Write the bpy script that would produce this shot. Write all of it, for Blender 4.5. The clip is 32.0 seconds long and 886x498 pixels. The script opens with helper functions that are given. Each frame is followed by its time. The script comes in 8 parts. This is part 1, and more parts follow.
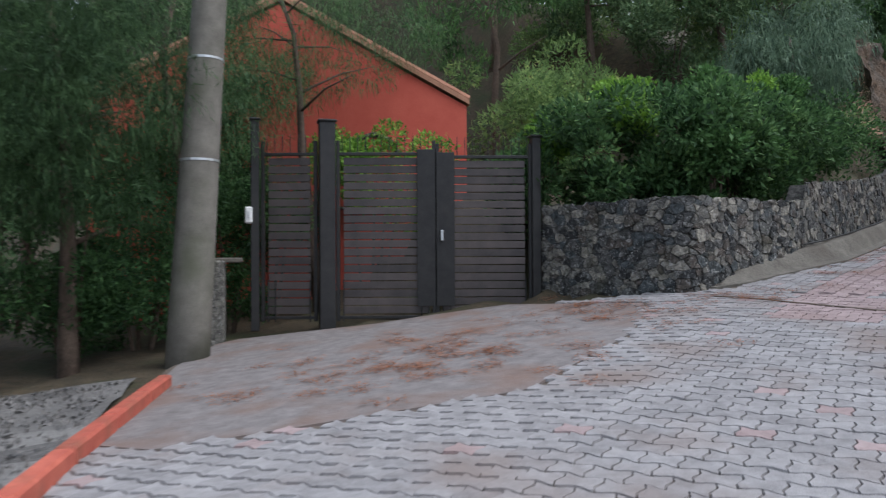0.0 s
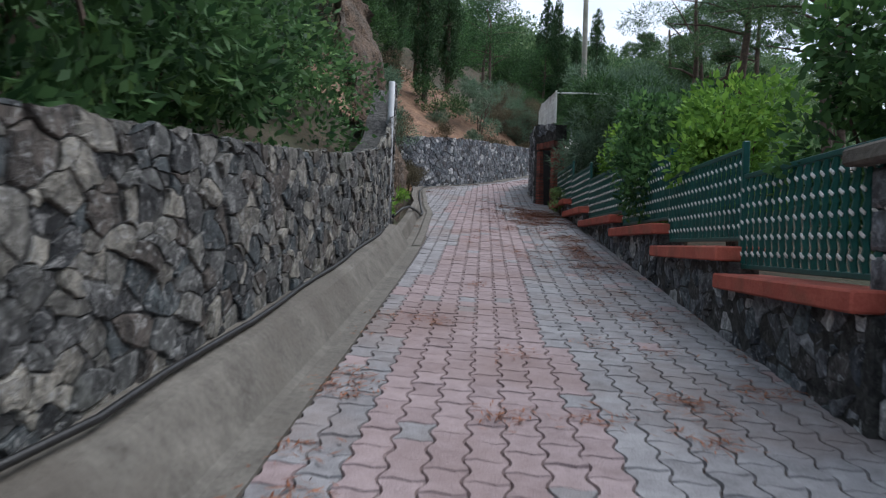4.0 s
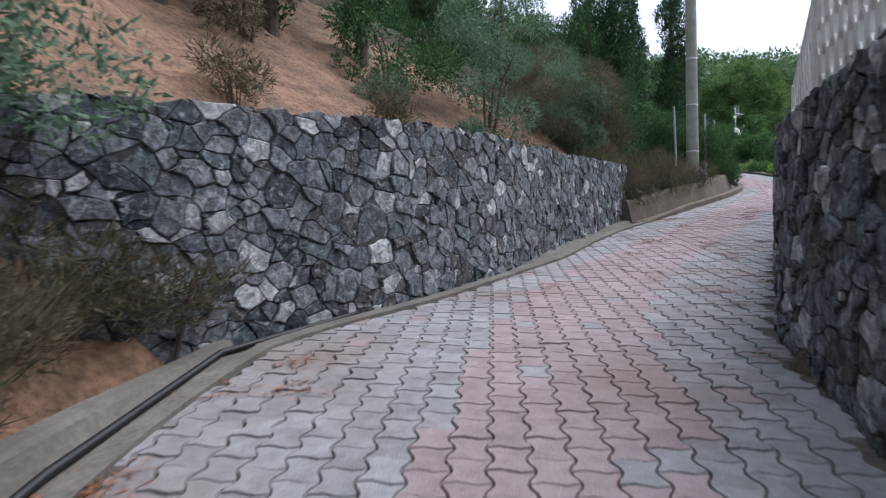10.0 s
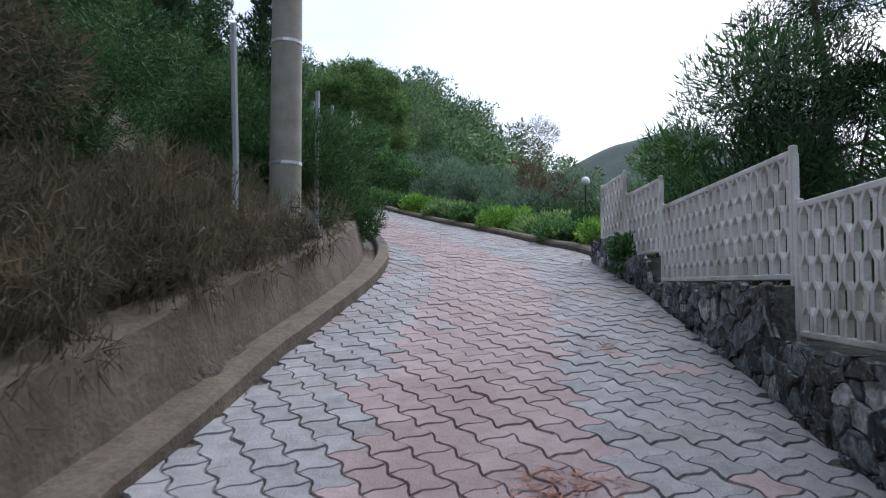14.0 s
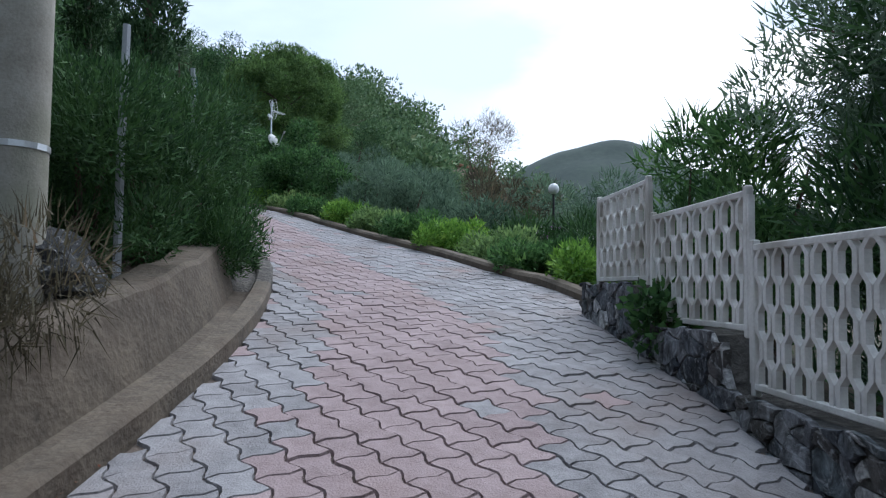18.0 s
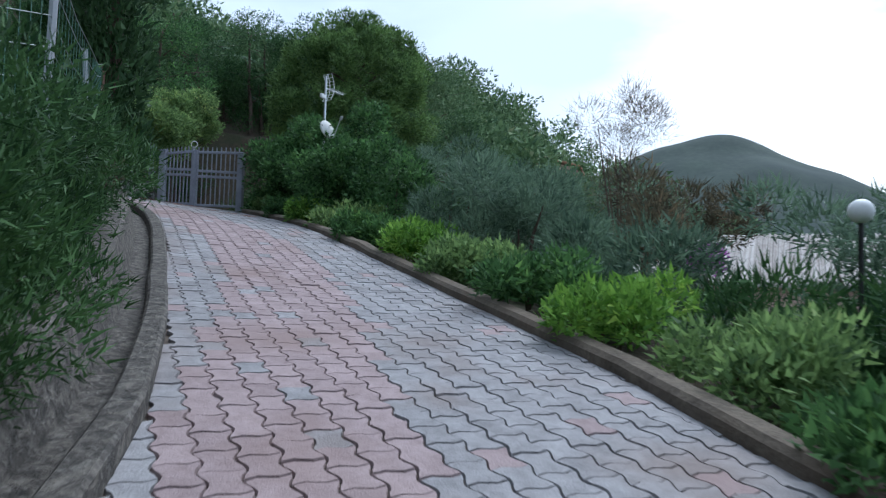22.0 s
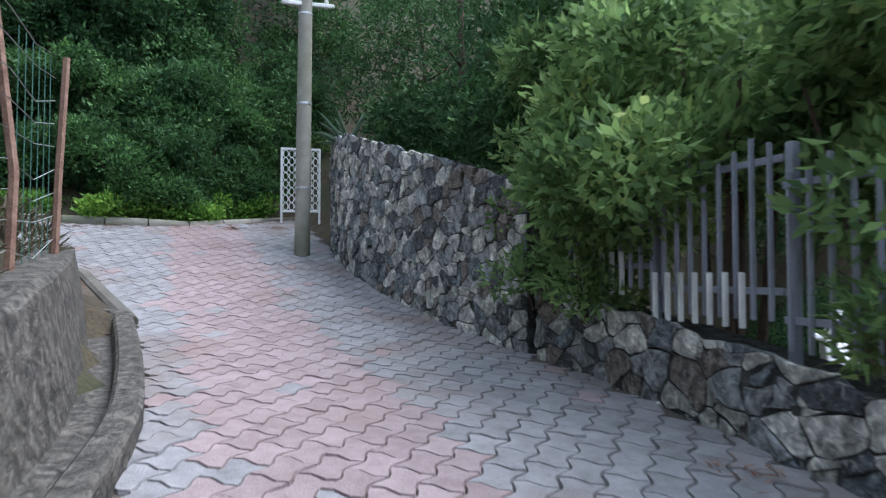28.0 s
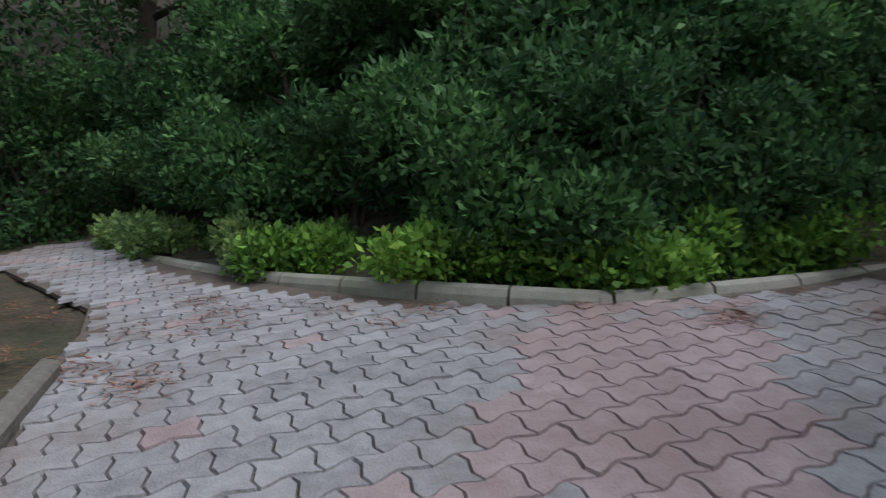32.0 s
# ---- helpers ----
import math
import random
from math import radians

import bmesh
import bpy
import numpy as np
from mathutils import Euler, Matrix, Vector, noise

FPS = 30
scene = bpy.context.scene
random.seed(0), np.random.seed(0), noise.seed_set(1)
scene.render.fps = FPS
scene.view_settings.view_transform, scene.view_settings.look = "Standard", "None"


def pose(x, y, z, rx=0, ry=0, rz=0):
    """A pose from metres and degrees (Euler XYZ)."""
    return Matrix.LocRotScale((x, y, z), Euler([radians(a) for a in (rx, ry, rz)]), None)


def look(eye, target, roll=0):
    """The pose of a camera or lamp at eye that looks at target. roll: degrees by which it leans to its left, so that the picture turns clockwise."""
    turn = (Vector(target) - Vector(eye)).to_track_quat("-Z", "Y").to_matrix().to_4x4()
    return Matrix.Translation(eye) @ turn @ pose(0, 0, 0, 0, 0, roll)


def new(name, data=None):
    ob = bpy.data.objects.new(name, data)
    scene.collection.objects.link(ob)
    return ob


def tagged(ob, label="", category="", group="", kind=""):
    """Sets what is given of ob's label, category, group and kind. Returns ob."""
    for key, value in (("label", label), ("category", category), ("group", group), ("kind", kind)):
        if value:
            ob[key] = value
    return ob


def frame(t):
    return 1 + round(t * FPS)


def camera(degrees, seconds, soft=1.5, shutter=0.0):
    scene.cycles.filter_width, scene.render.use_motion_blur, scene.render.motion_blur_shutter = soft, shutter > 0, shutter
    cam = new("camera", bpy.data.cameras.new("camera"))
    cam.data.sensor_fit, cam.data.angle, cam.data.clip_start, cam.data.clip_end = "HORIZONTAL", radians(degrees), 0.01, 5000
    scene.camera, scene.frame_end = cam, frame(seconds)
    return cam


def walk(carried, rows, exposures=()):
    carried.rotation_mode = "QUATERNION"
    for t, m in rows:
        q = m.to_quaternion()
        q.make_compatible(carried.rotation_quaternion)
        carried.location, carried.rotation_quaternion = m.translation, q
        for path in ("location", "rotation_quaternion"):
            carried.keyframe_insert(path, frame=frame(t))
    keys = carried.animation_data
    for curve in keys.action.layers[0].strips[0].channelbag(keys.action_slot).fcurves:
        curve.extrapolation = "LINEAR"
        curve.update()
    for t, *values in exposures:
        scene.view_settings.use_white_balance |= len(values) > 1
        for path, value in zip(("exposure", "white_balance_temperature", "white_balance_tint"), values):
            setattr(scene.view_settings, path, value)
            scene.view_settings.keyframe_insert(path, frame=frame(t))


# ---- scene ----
cam = camera(66.0, 32.0, soft=1.2, shutter=0.25)
ROWS = [
    (0.0, -2.900, 0.580, 1.300, -15.64, 0.58, 0.31),
    (0.5, -1.882, 1.810, 1.294, -20.18, 0.73, 0.93),
    (1.0, -0.858, 2.903, 1.315, -24.39, 0.99, 3.14),
    (1.5, 0.075, 3.784, 1.422, -28.50, -0.38, 4.85),
    (2.0, 0.963, 4.594, 1.588, -33.97, -0.40, 2.63),
    (2.5, 1.873, 5.450, 1.719, -39.86, -1.15, 1.43),
    (3.0, 3.008, 6.374, 1.867, -45.38, -0.34, -2.66),
    (3.5, 4.181, 7.168, 1.973, -51.22, -1.17, -0.47),
    (4.0, 5.200, 7.848, 2.133, -56.74, -0.48, -1.84),
    (4.5, 6.306, 8.443, 2.312, -58.25, 1.37, 1.66),
    (6.5, 10.785, 11.048, 2.845, -59.44, 1.50, 1.38),
    (7.0, 12.095, 11.765, 3.058, -59.39, 1.22, 1.04),
    (7.5, 13.513, 12.593, 3.291, -58.79, 1.73, 1.18),
    (8.0, 14.959, 13.470, 3.536, -58.04, 2.02, 0.17),
    (8.5, 16.330, 14.328, 3.779, -56.98, 1.35, 0.07),
    (9.0, 17.592, 15.136, 4.002, -55.75, 1.81, 0.29),
    (9.5, 18.790, 15.856, 4.183, -54.92, 2.10, 0.23),
    (10.0, 20.038, 16.624, 4.419, -55.81, 1.64, -0.33),
    (10.5, 21.435, 17.340, 4.690, -58.97, 1.97, -0.59),
    (11.0, 23.028, 18.022, 4.931, -63.28, 2.40, -1.61),
    (11.5, 24.873, 18.638, 5.217, -68.94, 2.02, -0.89),
    (12.0, 26.702, 19.038, 5.533, -74.93, 2.61, -1.99),
    (12.5, 28.334, 19.297, 5.748, -78.78, 2.06, -1.21),
    (13.0, 29.728, 19.401, 6.001, -83.33, 2.64, -0.66),
    (13.5, 30.779, 19.397, 6.162, -86.42, 2.69, -0.94),
    (14.0, 31.460, 19.376, 6.291, -88.18, 2.91, -0.37),
    (14.5, 31.990, 19.351, 6.384, -89.61, 3.14, -0.40),
    (15.0, 32.430, 19.327, 6.467, -90.60, 3.49, -0.53),
    (15.5, 32.888, 19.303, 6.532, -91.30, 3.44, -0.60),
    (17.5, 34.346, 19.232, 6.744, -92.77, 3.21, -0.77),
    (18.0, 34.656, 19.216, 6.800, -92.90, 3.26, -0.80),
    (18.5, 34.944, 19.200, 6.868, -93.03, 3.11, -0.60),
    (19.0, 35.307, 19.189, 6.924, -93.17, 3.24, -1.12),
    (19.5, 35.795, 19.173, 7.003, -93.02, 3.68, -1.03),
    (20.0, 36.414, 19.148, 7.116, -92.74, 3.77, -1.05),
    (20.5, 37.223, 19.143, 7.276, -92.02, 4.14, -1.18),
    (21.0, 38.117, 19.163, 7.447, -90.67, 3.99, -1.35),
    (21.5, 39.254, 19.299, 7.622, -88.26, 3.42, -1.33),
    (22.0, 40.355, 19.488, 7.807, -85.24, 2.91, -1.72),
    (22.5, 41.436, 19.718, 8.028, -82.06, 3.17, -1.45),
    (23.0, 42.790, 20.100, 8.233, -78.93, 3.82, -2.75),
    (23.5, 44.091, 20.505, 8.464, -75.51, 3.22, -1.63),
    (24.0, 45.439, 20.997, 8.633, -72.50, 3.51, -1.88),
    (24.5, 46.633, 21.518, 8.881, -69.83, 3.19, -1.06),
    (26.5, 51.181, 24.322, 10.009, -52.57, 3.31, 0.08),
    (27.0, 52.228, 25.527, 10.205, -47.03, 2.61, -1.07),
    (27.5, 53.047, 26.639, 10.400, -42.35, 1.89, -1.28),
    (28.0, 53.687, 27.487, 10.577, -38.92, 2.01, 0.02),
    (28.5, 54.246, 28.419, 10.725, -35.85, 1.59, -0.00),
    (29.0, 54.710, 29.304, 10.875, -32.57, 0.98, -0.30),
    (29.5, 55.174, 30.179, 11.020, -29.03, 0.57, -0.22),
    (30.0, 55.565, 31.108, 11.169, -25.38, 0.04, 0.54),
    (30.5, 55.978, 32.298, 11.247, -21.38, 0.23, 2.04),
    (31.0, 56.235, 33.364, 11.307, -16.26, 1.52, -0.07),
    (31.5, 56.510, 33.981, 11.378, -6.65, 2.56, -0.01),
    (32.0, 56.624, 34.570, 11.470, 3.17, 2.38, -1.07),
]
EXPOSURES = [(0.0, 0.75, 6100, 12), (4.0, 0.8, 6050, 12), (7.0, 1.15, 6050, 13), (9.0, 1.2, 6000, 14), (11.0, 0.9, 5950, 14), (13.0, 0.85, 5900, 14), (15.5, 0.8, 5800, 13), (19.0, 0.6, 5600, 9),
             (21.0, 0.5, 5500, 8), (24.0, 1.15, 5550, 10), (27.0, 1.45, 5700, 11), (28.0, 1.55, 5700, 11), (30.0, 1.15, 5900, 12), (32.0, 0.7, 6000, 11)]
walk(cam, [(t, pose(x, y, z, 90 + pitch, roll, yaw)) for t, x, y, z, yaw, pitch, roll in ROWS], EXPOSURES)

# ---- world and sun ----
world = bpy.data.worlds.new("overcast_sky")
scene.world = world
world.use_nodes = True
wn, wl = world.node_tree.nodes, world.node_tree.links
wn.clear()
w_out = wn.new("ShaderNodeOutputWorld")
w_bg = wn.new("ShaderNodeBackground")
w_sky = wn.new("ShaderNodeTexSky")
w_sky.sky_type, w_sky.sun_disc = "NISHITA", False
w_sky.sun_elevation, w_sky.sun_rotation, w_sky.dust_density = radians(35), radians(120), 2.0
w_co, w_map, w_noise, w_ramp, w_mix = (wn.new("ShaderNode" + k) for k in ("TexCoord", "Mapping", "TexNoise", "ValToRGB", "MixRGB"))
w_map.inputs["Scale"].default_value = (1.0, 1.0, 3.2)
w_noise.inputs["Scale"].default_value, w_noise.inputs["Detail"].default_value = 2.6, 6.0
w_ramp.color_ramp.elements[0].position, w_ramp.color_ramp.elements[1].position = 0.38, 0.58
w_ramp.color_ramp.elements[0].color = (0.45, 0.45, 0.45, 1)
w_mix.inputs["Color2"].default_value = (6.4, 7.1, 7.9, 1)
wl.new(w_co.outputs["Generated"], w_map.inputs["Vector"])
wl.new(w_map.outputs["Vector"], w_noise.inputs["Vector"])
wl.new(w_noise.outputs["Fac"], w_ramp.inputs["Fac"])
wl.new(w_ramp.outputs["Color"], w_mix.inputs["Fac"])
wl.new(w_sky.outputs["Color"], w_mix.inputs["Color1"])
wl.new(w_mix.outputs["Color"], w_bg.inputs["Color"])
wl.new(w_bg.outputs["Background"], w_out.inputs["Surface"])
w_bg.inputs["Strength"].default_value = 0.092
sun = new("sun", bpy.data.lights.new("sun", "SUN"))
sun.data.energy, sun.data.angle, sun.data.color = 1.85, radians(40), (1.0, 0.98, 0.95)
sun.matrix_world = look((0, 0, 0), (-0.45, 0.3, -0.85))

# ---- materials ----
def material(name, lo, hi, rough=0.8, scale=6.0, bump=0.3, bump_scale=40.0, metal=0.0, vary=0.0, third=None, fine=0.5, stain=None, stain_scale=1.2, spec=0.4, deep=0.02):
    """A surface of two mixed tones with grain, large stains, fine relief and, where asked, a tone of its own for every piece."""
    m = bpy.data.materials.new(name)
    m.use_nodes = True
    n, l = m.node_tree.nodes, m.node_tree.links
    b = n["Principled BSDF"]
    b.inputs["Roughness"].default_value, b.inputs["Metallic"].default_value = rough, metal
    b.inputs["Specular IOR Level"].default_value = spec
    co = n.new("ShaderNodeTexCoord")
    geo = n.new("ShaderNodeNewGeometry")
    pos = geo.outputs["Position"]
    a = n.new("ShaderNodeTexNoise")
    a.inputs["Scale"].default_value, a.inputs["Detail"].default_value, a.inputs["Roughness"].default_value = scale, 5.0, 0.65
    l.new(pos, a.inputs["Vector"])
    f = n.new("ShaderNodeTexNoise")
    f.inputs["Scale"].default_value, f.inputs["Detail"].default_value = bump_scale, 4.0
    l.new(pos, f.inputs["Vector"])
    s = n.new("ShaderNodeMath")
    s.operation = "MULTIPLY_ADD"
    s.inputs[1].default_value = fine
    l.new(f.outputs["Fac"], s.inputs[0])
    s2 = n.new("ShaderNodeMath")
    s2.operation = "SUBTRACT"
    l.new(a.outputs["Fac"], s2.inputs[0])
    s2.inputs[1].default_value = 0.5 * fine
    l.new(s2.outputs[0], s.inputs[2])
    fac = s.outputs[0]
    if vary:
        info = n.new("ShaderNodeObjectInfo")
        add = n.new("ShaderNodeMath")
        add.operation = "ADD"
        l.new(info.outputs["Random"], add.inputs[0])
        l.new(geo.outputs["Random Per Island"], add.inputs[1])
        fr = n.new("ShaderNodeMath")
        fr.operation = "FRACT"
        l.new(add.outputs[0], fr.inputs[0])
        mixv = n.new("ShaderNodeMath")
        mixv.operation = "MULTIPLY_ADD"
        l.new(fr.outputs[0], mixv.inputs[0])
        mixv.inputs[1].default_value = vary
        sub = n.new("ShaderNodeMath")
        sub.operation = "SUBTRACT"
        l.new(fac, sub.inputs[0])
        sub.inputs[1].default_value = vary * 0.5
        l.new(sub.outputs[0], mixv.inputs[2])
        fac = mixv.outputs[0]
    r = n.new("ShaderNodeValToRGB")
    r.color_ramp.elements[0].position, r.color_ramp.elements[1].position = 0.22, 0.78
    r.color_ramp.elements[0].color, r.color_ramp.elements[1].color = (*lo, 1), (*hi, 1)
    if third:
        e = r.color_ramp.elements.new(0.93)
        e.color = (*third, 1)
    l.new(fac, r.inputs["Fac"])
    col = r.outputs["Color"]
    if stain:
        q = n.new("ShaderNodeTexNoise")
        q.inputs["Scale"].default_value, q.inputs["Detail"].default_value = stain_scale, 4.0
        l.new(pos, q.inputs["Vector"])
        qr = n.new("ShaderNodeValToRGB")
        qr.color_ramp.elements[0].position, qr.color_ramp.elements[1].position = 0.5, 0.7
        l.new(q.outputs["Fac"], qr.inputs["Fac"])
        qm = n.new("ShaderNodeMath")
        qm.operation = "MULTIPLY"
        l.new(qr.outputs["Color"], qm.inputs[0])
        qm.inputs[1].default_value = 0.75
        mx = n.new("ShaderNodeMixRGB")
        l.new(qm.outputs[0], mx.inputs["Fac"])
        l.new(col, mx.inputs["Color1"])
        mx.inputs["Color2"].default_value = (*stain, 1)
        col = mx.outputs["Color"]
    l.new(col, b.inputs["Base Color"])
    bp = n.new("ShaderNodeBump")
    bp.inputs["Strength"].default_value, bp.inputs["Distance"].default_value = bump, deep
    l.new(s.outputs[0], bp.inputs["Height"])
    l.new(bp.outputs["Normal"], b.inputs["Normal"])
    return m


def leaf_material(name, dark, light, extra=None, rough=0.66, through_light=0.35):
    """Leaves: a tone for each leaf, patches over the whole plant, and light that shines through."""
    m = bpy.data.materials.new(name)
    m.use_nodes = True
    n, l = m.node_tree.nodes, m.node_tree.links
    b = n["Principled BSDF"]
    b.inputs["Roughness"].default_value, b.inputs["Specular IOR Level"].default_value = rough, 0.2
    geo = n.new("ShaderNodeNewGeometry")
    t = n.new("ShaderNodeTexNoise")
    t.inputs["Scale"].default_value, t.inputs["Detail"].default_value = 1.6, 3.0
    l.new(geo.outputs["Position"], t.inputs["Vector"])
    s = n.new("ShaderNodeMath")
    s.operation = "MULTIPLY_ADD"
    l.new(geo.outputs["Random Per Island"], s.inputs[0])
    s.inputs[1].default_value = 0.6
    sb = n.new("ShaderNodeMath")
    sb.operation = "SUBTRACT"
    l.new(t.outputs["Fac"], sb.inputs[0])
    sb.inputs[1].default_value = 0.3
    l.new(sb.outputs[0], s.inputs[2])
    r = n.new("ShaderNodeValToRGB")
    r.color_ramp.elements[0].position, r.color_ramp.elements[1].position = 0.2, 0.8
    r.color_ramp.elements[0].color, r.color_ramp.elements[1].color = (*dark, 1), (*light, 1)
    if extra:
        e = r.color_ramp.elements.new(0.9)
        e.color = (*extra, 1)
    l.new(s.outputs[0], r.inputs["Fac"])
    l.new(r.outputs["Color"], b.inputs["Base Color"])
    tr = n.new("ShaderNodeBsdfTranslucent")
    l.new(r.outputs["Color"], tr.inputs["Color"])
    mx = n.new("ShaderNodeMixShader")
    mx.inputs["Fac"].default_value = through_light
    l.new(b.outputs["BSDF"], mx.inputs[1])
    l.new(tr.outputs["BSDF"], mx.inputs[2])
    l.new(mx.outputs["Shader"], n["Material Output"].inputs["Surface"])
    return m


def stone_material(name, tones, vein, moss, rough=0.85):
    """Rubble: a tone for every stone, mottled within, with pale scuffs and veins and some moss."""
    m = bpy.data.materials.new(name)
    m.use_nodes = True
    n, l = m.node_tree.nodes, m.node_tree.links
    b = n["Principled BSDF"]
    b.inputs["Roughness"].default_value, b.inputs["Specular IOR Level"].default_value = rough, 0.35
    geo, info = n.new("ShaderNodeNewGeometry"), n.new("ShaderNodeObjectInfo")
    pos = geo.outputs["Position"]

    def tex(scale, detail, rgh, dist=0.0):
        t = n.new("ShaderNodeTexNoise")
        t.inputs["Scale"].default_value, t.inputs["Detail"].default_value, t.inputs["Roughness"].default_value, t.inputs["Distortion"].default_value = scale, detail, rgh, dist
        l.new(pos, t.inputs["Vector"])
        return t.outputs["Fac"]

    def ramp_of(fac, stops):
        r = n.new("ShaderNodeValToRGB")
        while len(r.color_ramp.elements) < len(stops):
            r.color_ramp.elements.new(0.5)
        for e, (p, c) in zip(r.color_ramp.elements, stops):
            e.position, e.color = p, (*c, 1)
        l.new(fac, r.inputs["Fac"])
        return r.outputs["Color"]

    def mix(kind, fac, a, c):
        x = n.new("ShaderNodeMixRGB")
        x.blend_type = kind
        if isinstance(fac, float):
            x.inputs["Fac"].default_value = fac
        else:
            l.new(fac, x.inputs["Fac"])
        l.new(a, x.inputs["Color1"])
        if isinstance(c, tuple):
            x.inputs["Color2"].default_value = (*c, 1)
        else:
            l.new(c, x.inputs["Color2"])
        return x.outputs["Color"]
    add, fr = n.new("ShaderNodeMath"), n.new("ShaderNodeMath")
    add.operation, fr.operation = "ADD", "FRACT"
    l.new(info.outputs["Random"], add.inputs[0])
    l.new(geo.outputs["Random Per Island"], add.inputs[1])
    l.new(add.outputs[0], fr.inputs[0])
    col = ramp_of(fr.outputs[0], [(k / len(tones), c) for k, c in enumerate(tones)])
    col.node.color_ramp.interpolation = "CONSTANT"
    grain = tex(13.0, 6.0, 0.72, 0.6)
    col = mix("MULTIPLY", 1.0, col, ramp_of(grain, [(0.32, (0.22, 0.22, 0.23)), (0.48, (0.80, 0.80, 0.80)), (0.68, (2.2, 2.18, 2.14))]))
    col = mix("MIX", ramp_of(tex(17.0, 5.0, 0.7, 1.2), [(0.54, (0, 0, 0)), (0.66, (0.85, 0.85, 0.85))]), col, vein)
    col = mix("MIX", ramp_of(tex(1.9, 4.0, 0.6), [(0.56, (0, 0, 0)), (0.76, (0.5, 0.5, 0.5))]), col, moss)
    l.new(col, b.inputs["Base Color"])
    bp = n.new("ShaderNodeBump")
    bp.inputs["Strength"].default_value, bp.inputs["Distance"].default_value = 1.0, 0.03
    l.new(grain, bp.inputs["Height"])
    l.new(bp.outputs["Normal"], b.inputs["Normal"])
    return m


M_SOIL = material("soil", (0.10, 0.065, 0.04), (0.22, 0.15, 0.10), 0.95, 3.0, 0.6, 30, stain=(0.07, 0.07, 0.035), stain_scale=0.5)
M_FOREST = material("forest_floor", (0.022, 0.02, 0.012), (0.085, 0.062, 0.036), 0.95, 5.0, 1.0, 26, stain=(0.028, 0.04, 0.014), stain_scale=0.9, fine=0.9)
M_GRAVEL = material("gravel", (0.085, 0.08, 0.078), (0.23, 0.22, 0.21), 0.9, 30, 0.8, 60, vary=0.4)
M_BED = material("bedding_sand", (0.06, 0.048, 0.04), (0.14, 0.108, 0.086), 0.95, 8, 0.5, 60)
M_PAVER = material("grey_paver", (0.168, 0.159, 0.162), (0.33, 0.317, 0.32), 0.8, 9, 0.6, 110, vary=0.24, stain=(0.19, 0.14, 0.12), stain_scale=0.9)
M_PINK = material("pink_paver", (0.22, 0.161, 0.159), (0.365, 0.282, 0.278), 0.8, 9, 0.6, 110, vary=0.24, stain=(0.22, 0.15, 0.135), stain_scale=0.9)
M_STONE = stone_material("dark_rubble_stone", [(0.038, 0.043, 0.052), (0.086, 0.095, 0.11), (0.14, 0.148, 0.164), (0.066, 0.062, 0.061), (0.18, 0.186, 0.198), (0.095, 0.112, 0.123), (0.36, 0.36, 0.36), (0.115, 0.12, 0.132)], (0.36, 0.37, 0.38), (0.06, 0.055, 0.04))
M_STONE_B = stone_material("brown_rubble_stone", [(0.028, 0.029, 0.030), (0.07, 0.07, 0.068), (0.125, 0.12, 0.107), (0.07, 0.06, 0.052), (0.15, 0.14, 0.12), (0.05, 0.058, 0.061), (0.22, 0.205, 0.175), (0.085, 0.086, 0.083)], (0.36, 0.355, 0.34), (0.065, 0.065, 0.035))
M_STONE_C = stone_material("pale_rubble_stone", [(0.07, 0.075, 0.08), (0.20, 0.205, 0.205), (0.34, 0.335, 0.31), (0.15, 0.125, 0.11), (0.42, 0.41, 0.37), (0.13, 0.15, 0.16), (0.50, 0.485, 0.44), (0.24, 0.25, 0.25)], (0.40, 0.39, 0.37), (0.08, 0.08, 0.045))
M_VERGE = material("trodden_soil", (0.05, 0.038, 0.03), (0.15, 0.115, 0.09), 0.95, 7.0, 1.0, 40, stain=(0.09, 0.05, 0.032), stain_scale=1.6, fine=0.9)
M_BANKSOIL = material("crumbling_soil", (0.03, 0.025, 0.022), (0.12, 0.092, 0.075), 0.95, 5.0, 1.0, 22, stain=(0.06, 0.055, 0.035), stain_scale=1.4, fine=0.9, deep=0.05)
M_APRON = material("dusty_concrete", (0.115, 0.102, 0.10), (0.24, 0.218, 0.213), 0.9, 6.0, 0.6, 60, stain=(0.17, 0.105, 0.08), stain_scale=1.1)
M_LOWWALL = stone_material("stone_faced_concrete", [(0.085, 0.076, 0.066), (0.11, 0.098, 0.085)], (0.20, 0.185, 0.165), (0.07, 0.066, 0.05))
M_MORTAR = stone_material("rough_dark_mortar", [(0.04, 0.04, 0.039), (0.055, 0.054, 0.052)], (0.11, 0.106, 0.10), (0.055, 0.052, 0.038), 0.95)
M_ROCK = material("earth_rock", (0.035, 0.026, 0.02), (0.165, 0.112, 0.076), 0.95, 5.5, 1.0, 20, stain=(0.085, 0.08, 0.07), stain_scale=1.1, third=(0.25, 0.20, 0.16), fine=0.9, deep=0.07)
M_REDEARTH = material("red_earth", (0.085, 0.046, 0.028), (0.30, 0.175, 0.105), 0.95, 3.5, 1.0, 16, stain=(0.09, 0.06, 0.042), stain_scale=0.9, fine=0.9, deep=0.06)
M_OLDBRICK = material("old_dark_brick", (0.10, 0.032, 0.024), (0.26, 0.085, 0.06), 0.85, 8, 0.7, 50, vary=0.4, stain=(0.06, 0.04, 0.035), stain_scale=5)
M_CONCRETE = material("weathered_concrete", (0.075, 0.067, 0.056), (0.195, 0.178, 0.152), 0.9, 4, 0.9, 30, stain=(0.08, 0.068, 0.055), stain_scale=2.0)
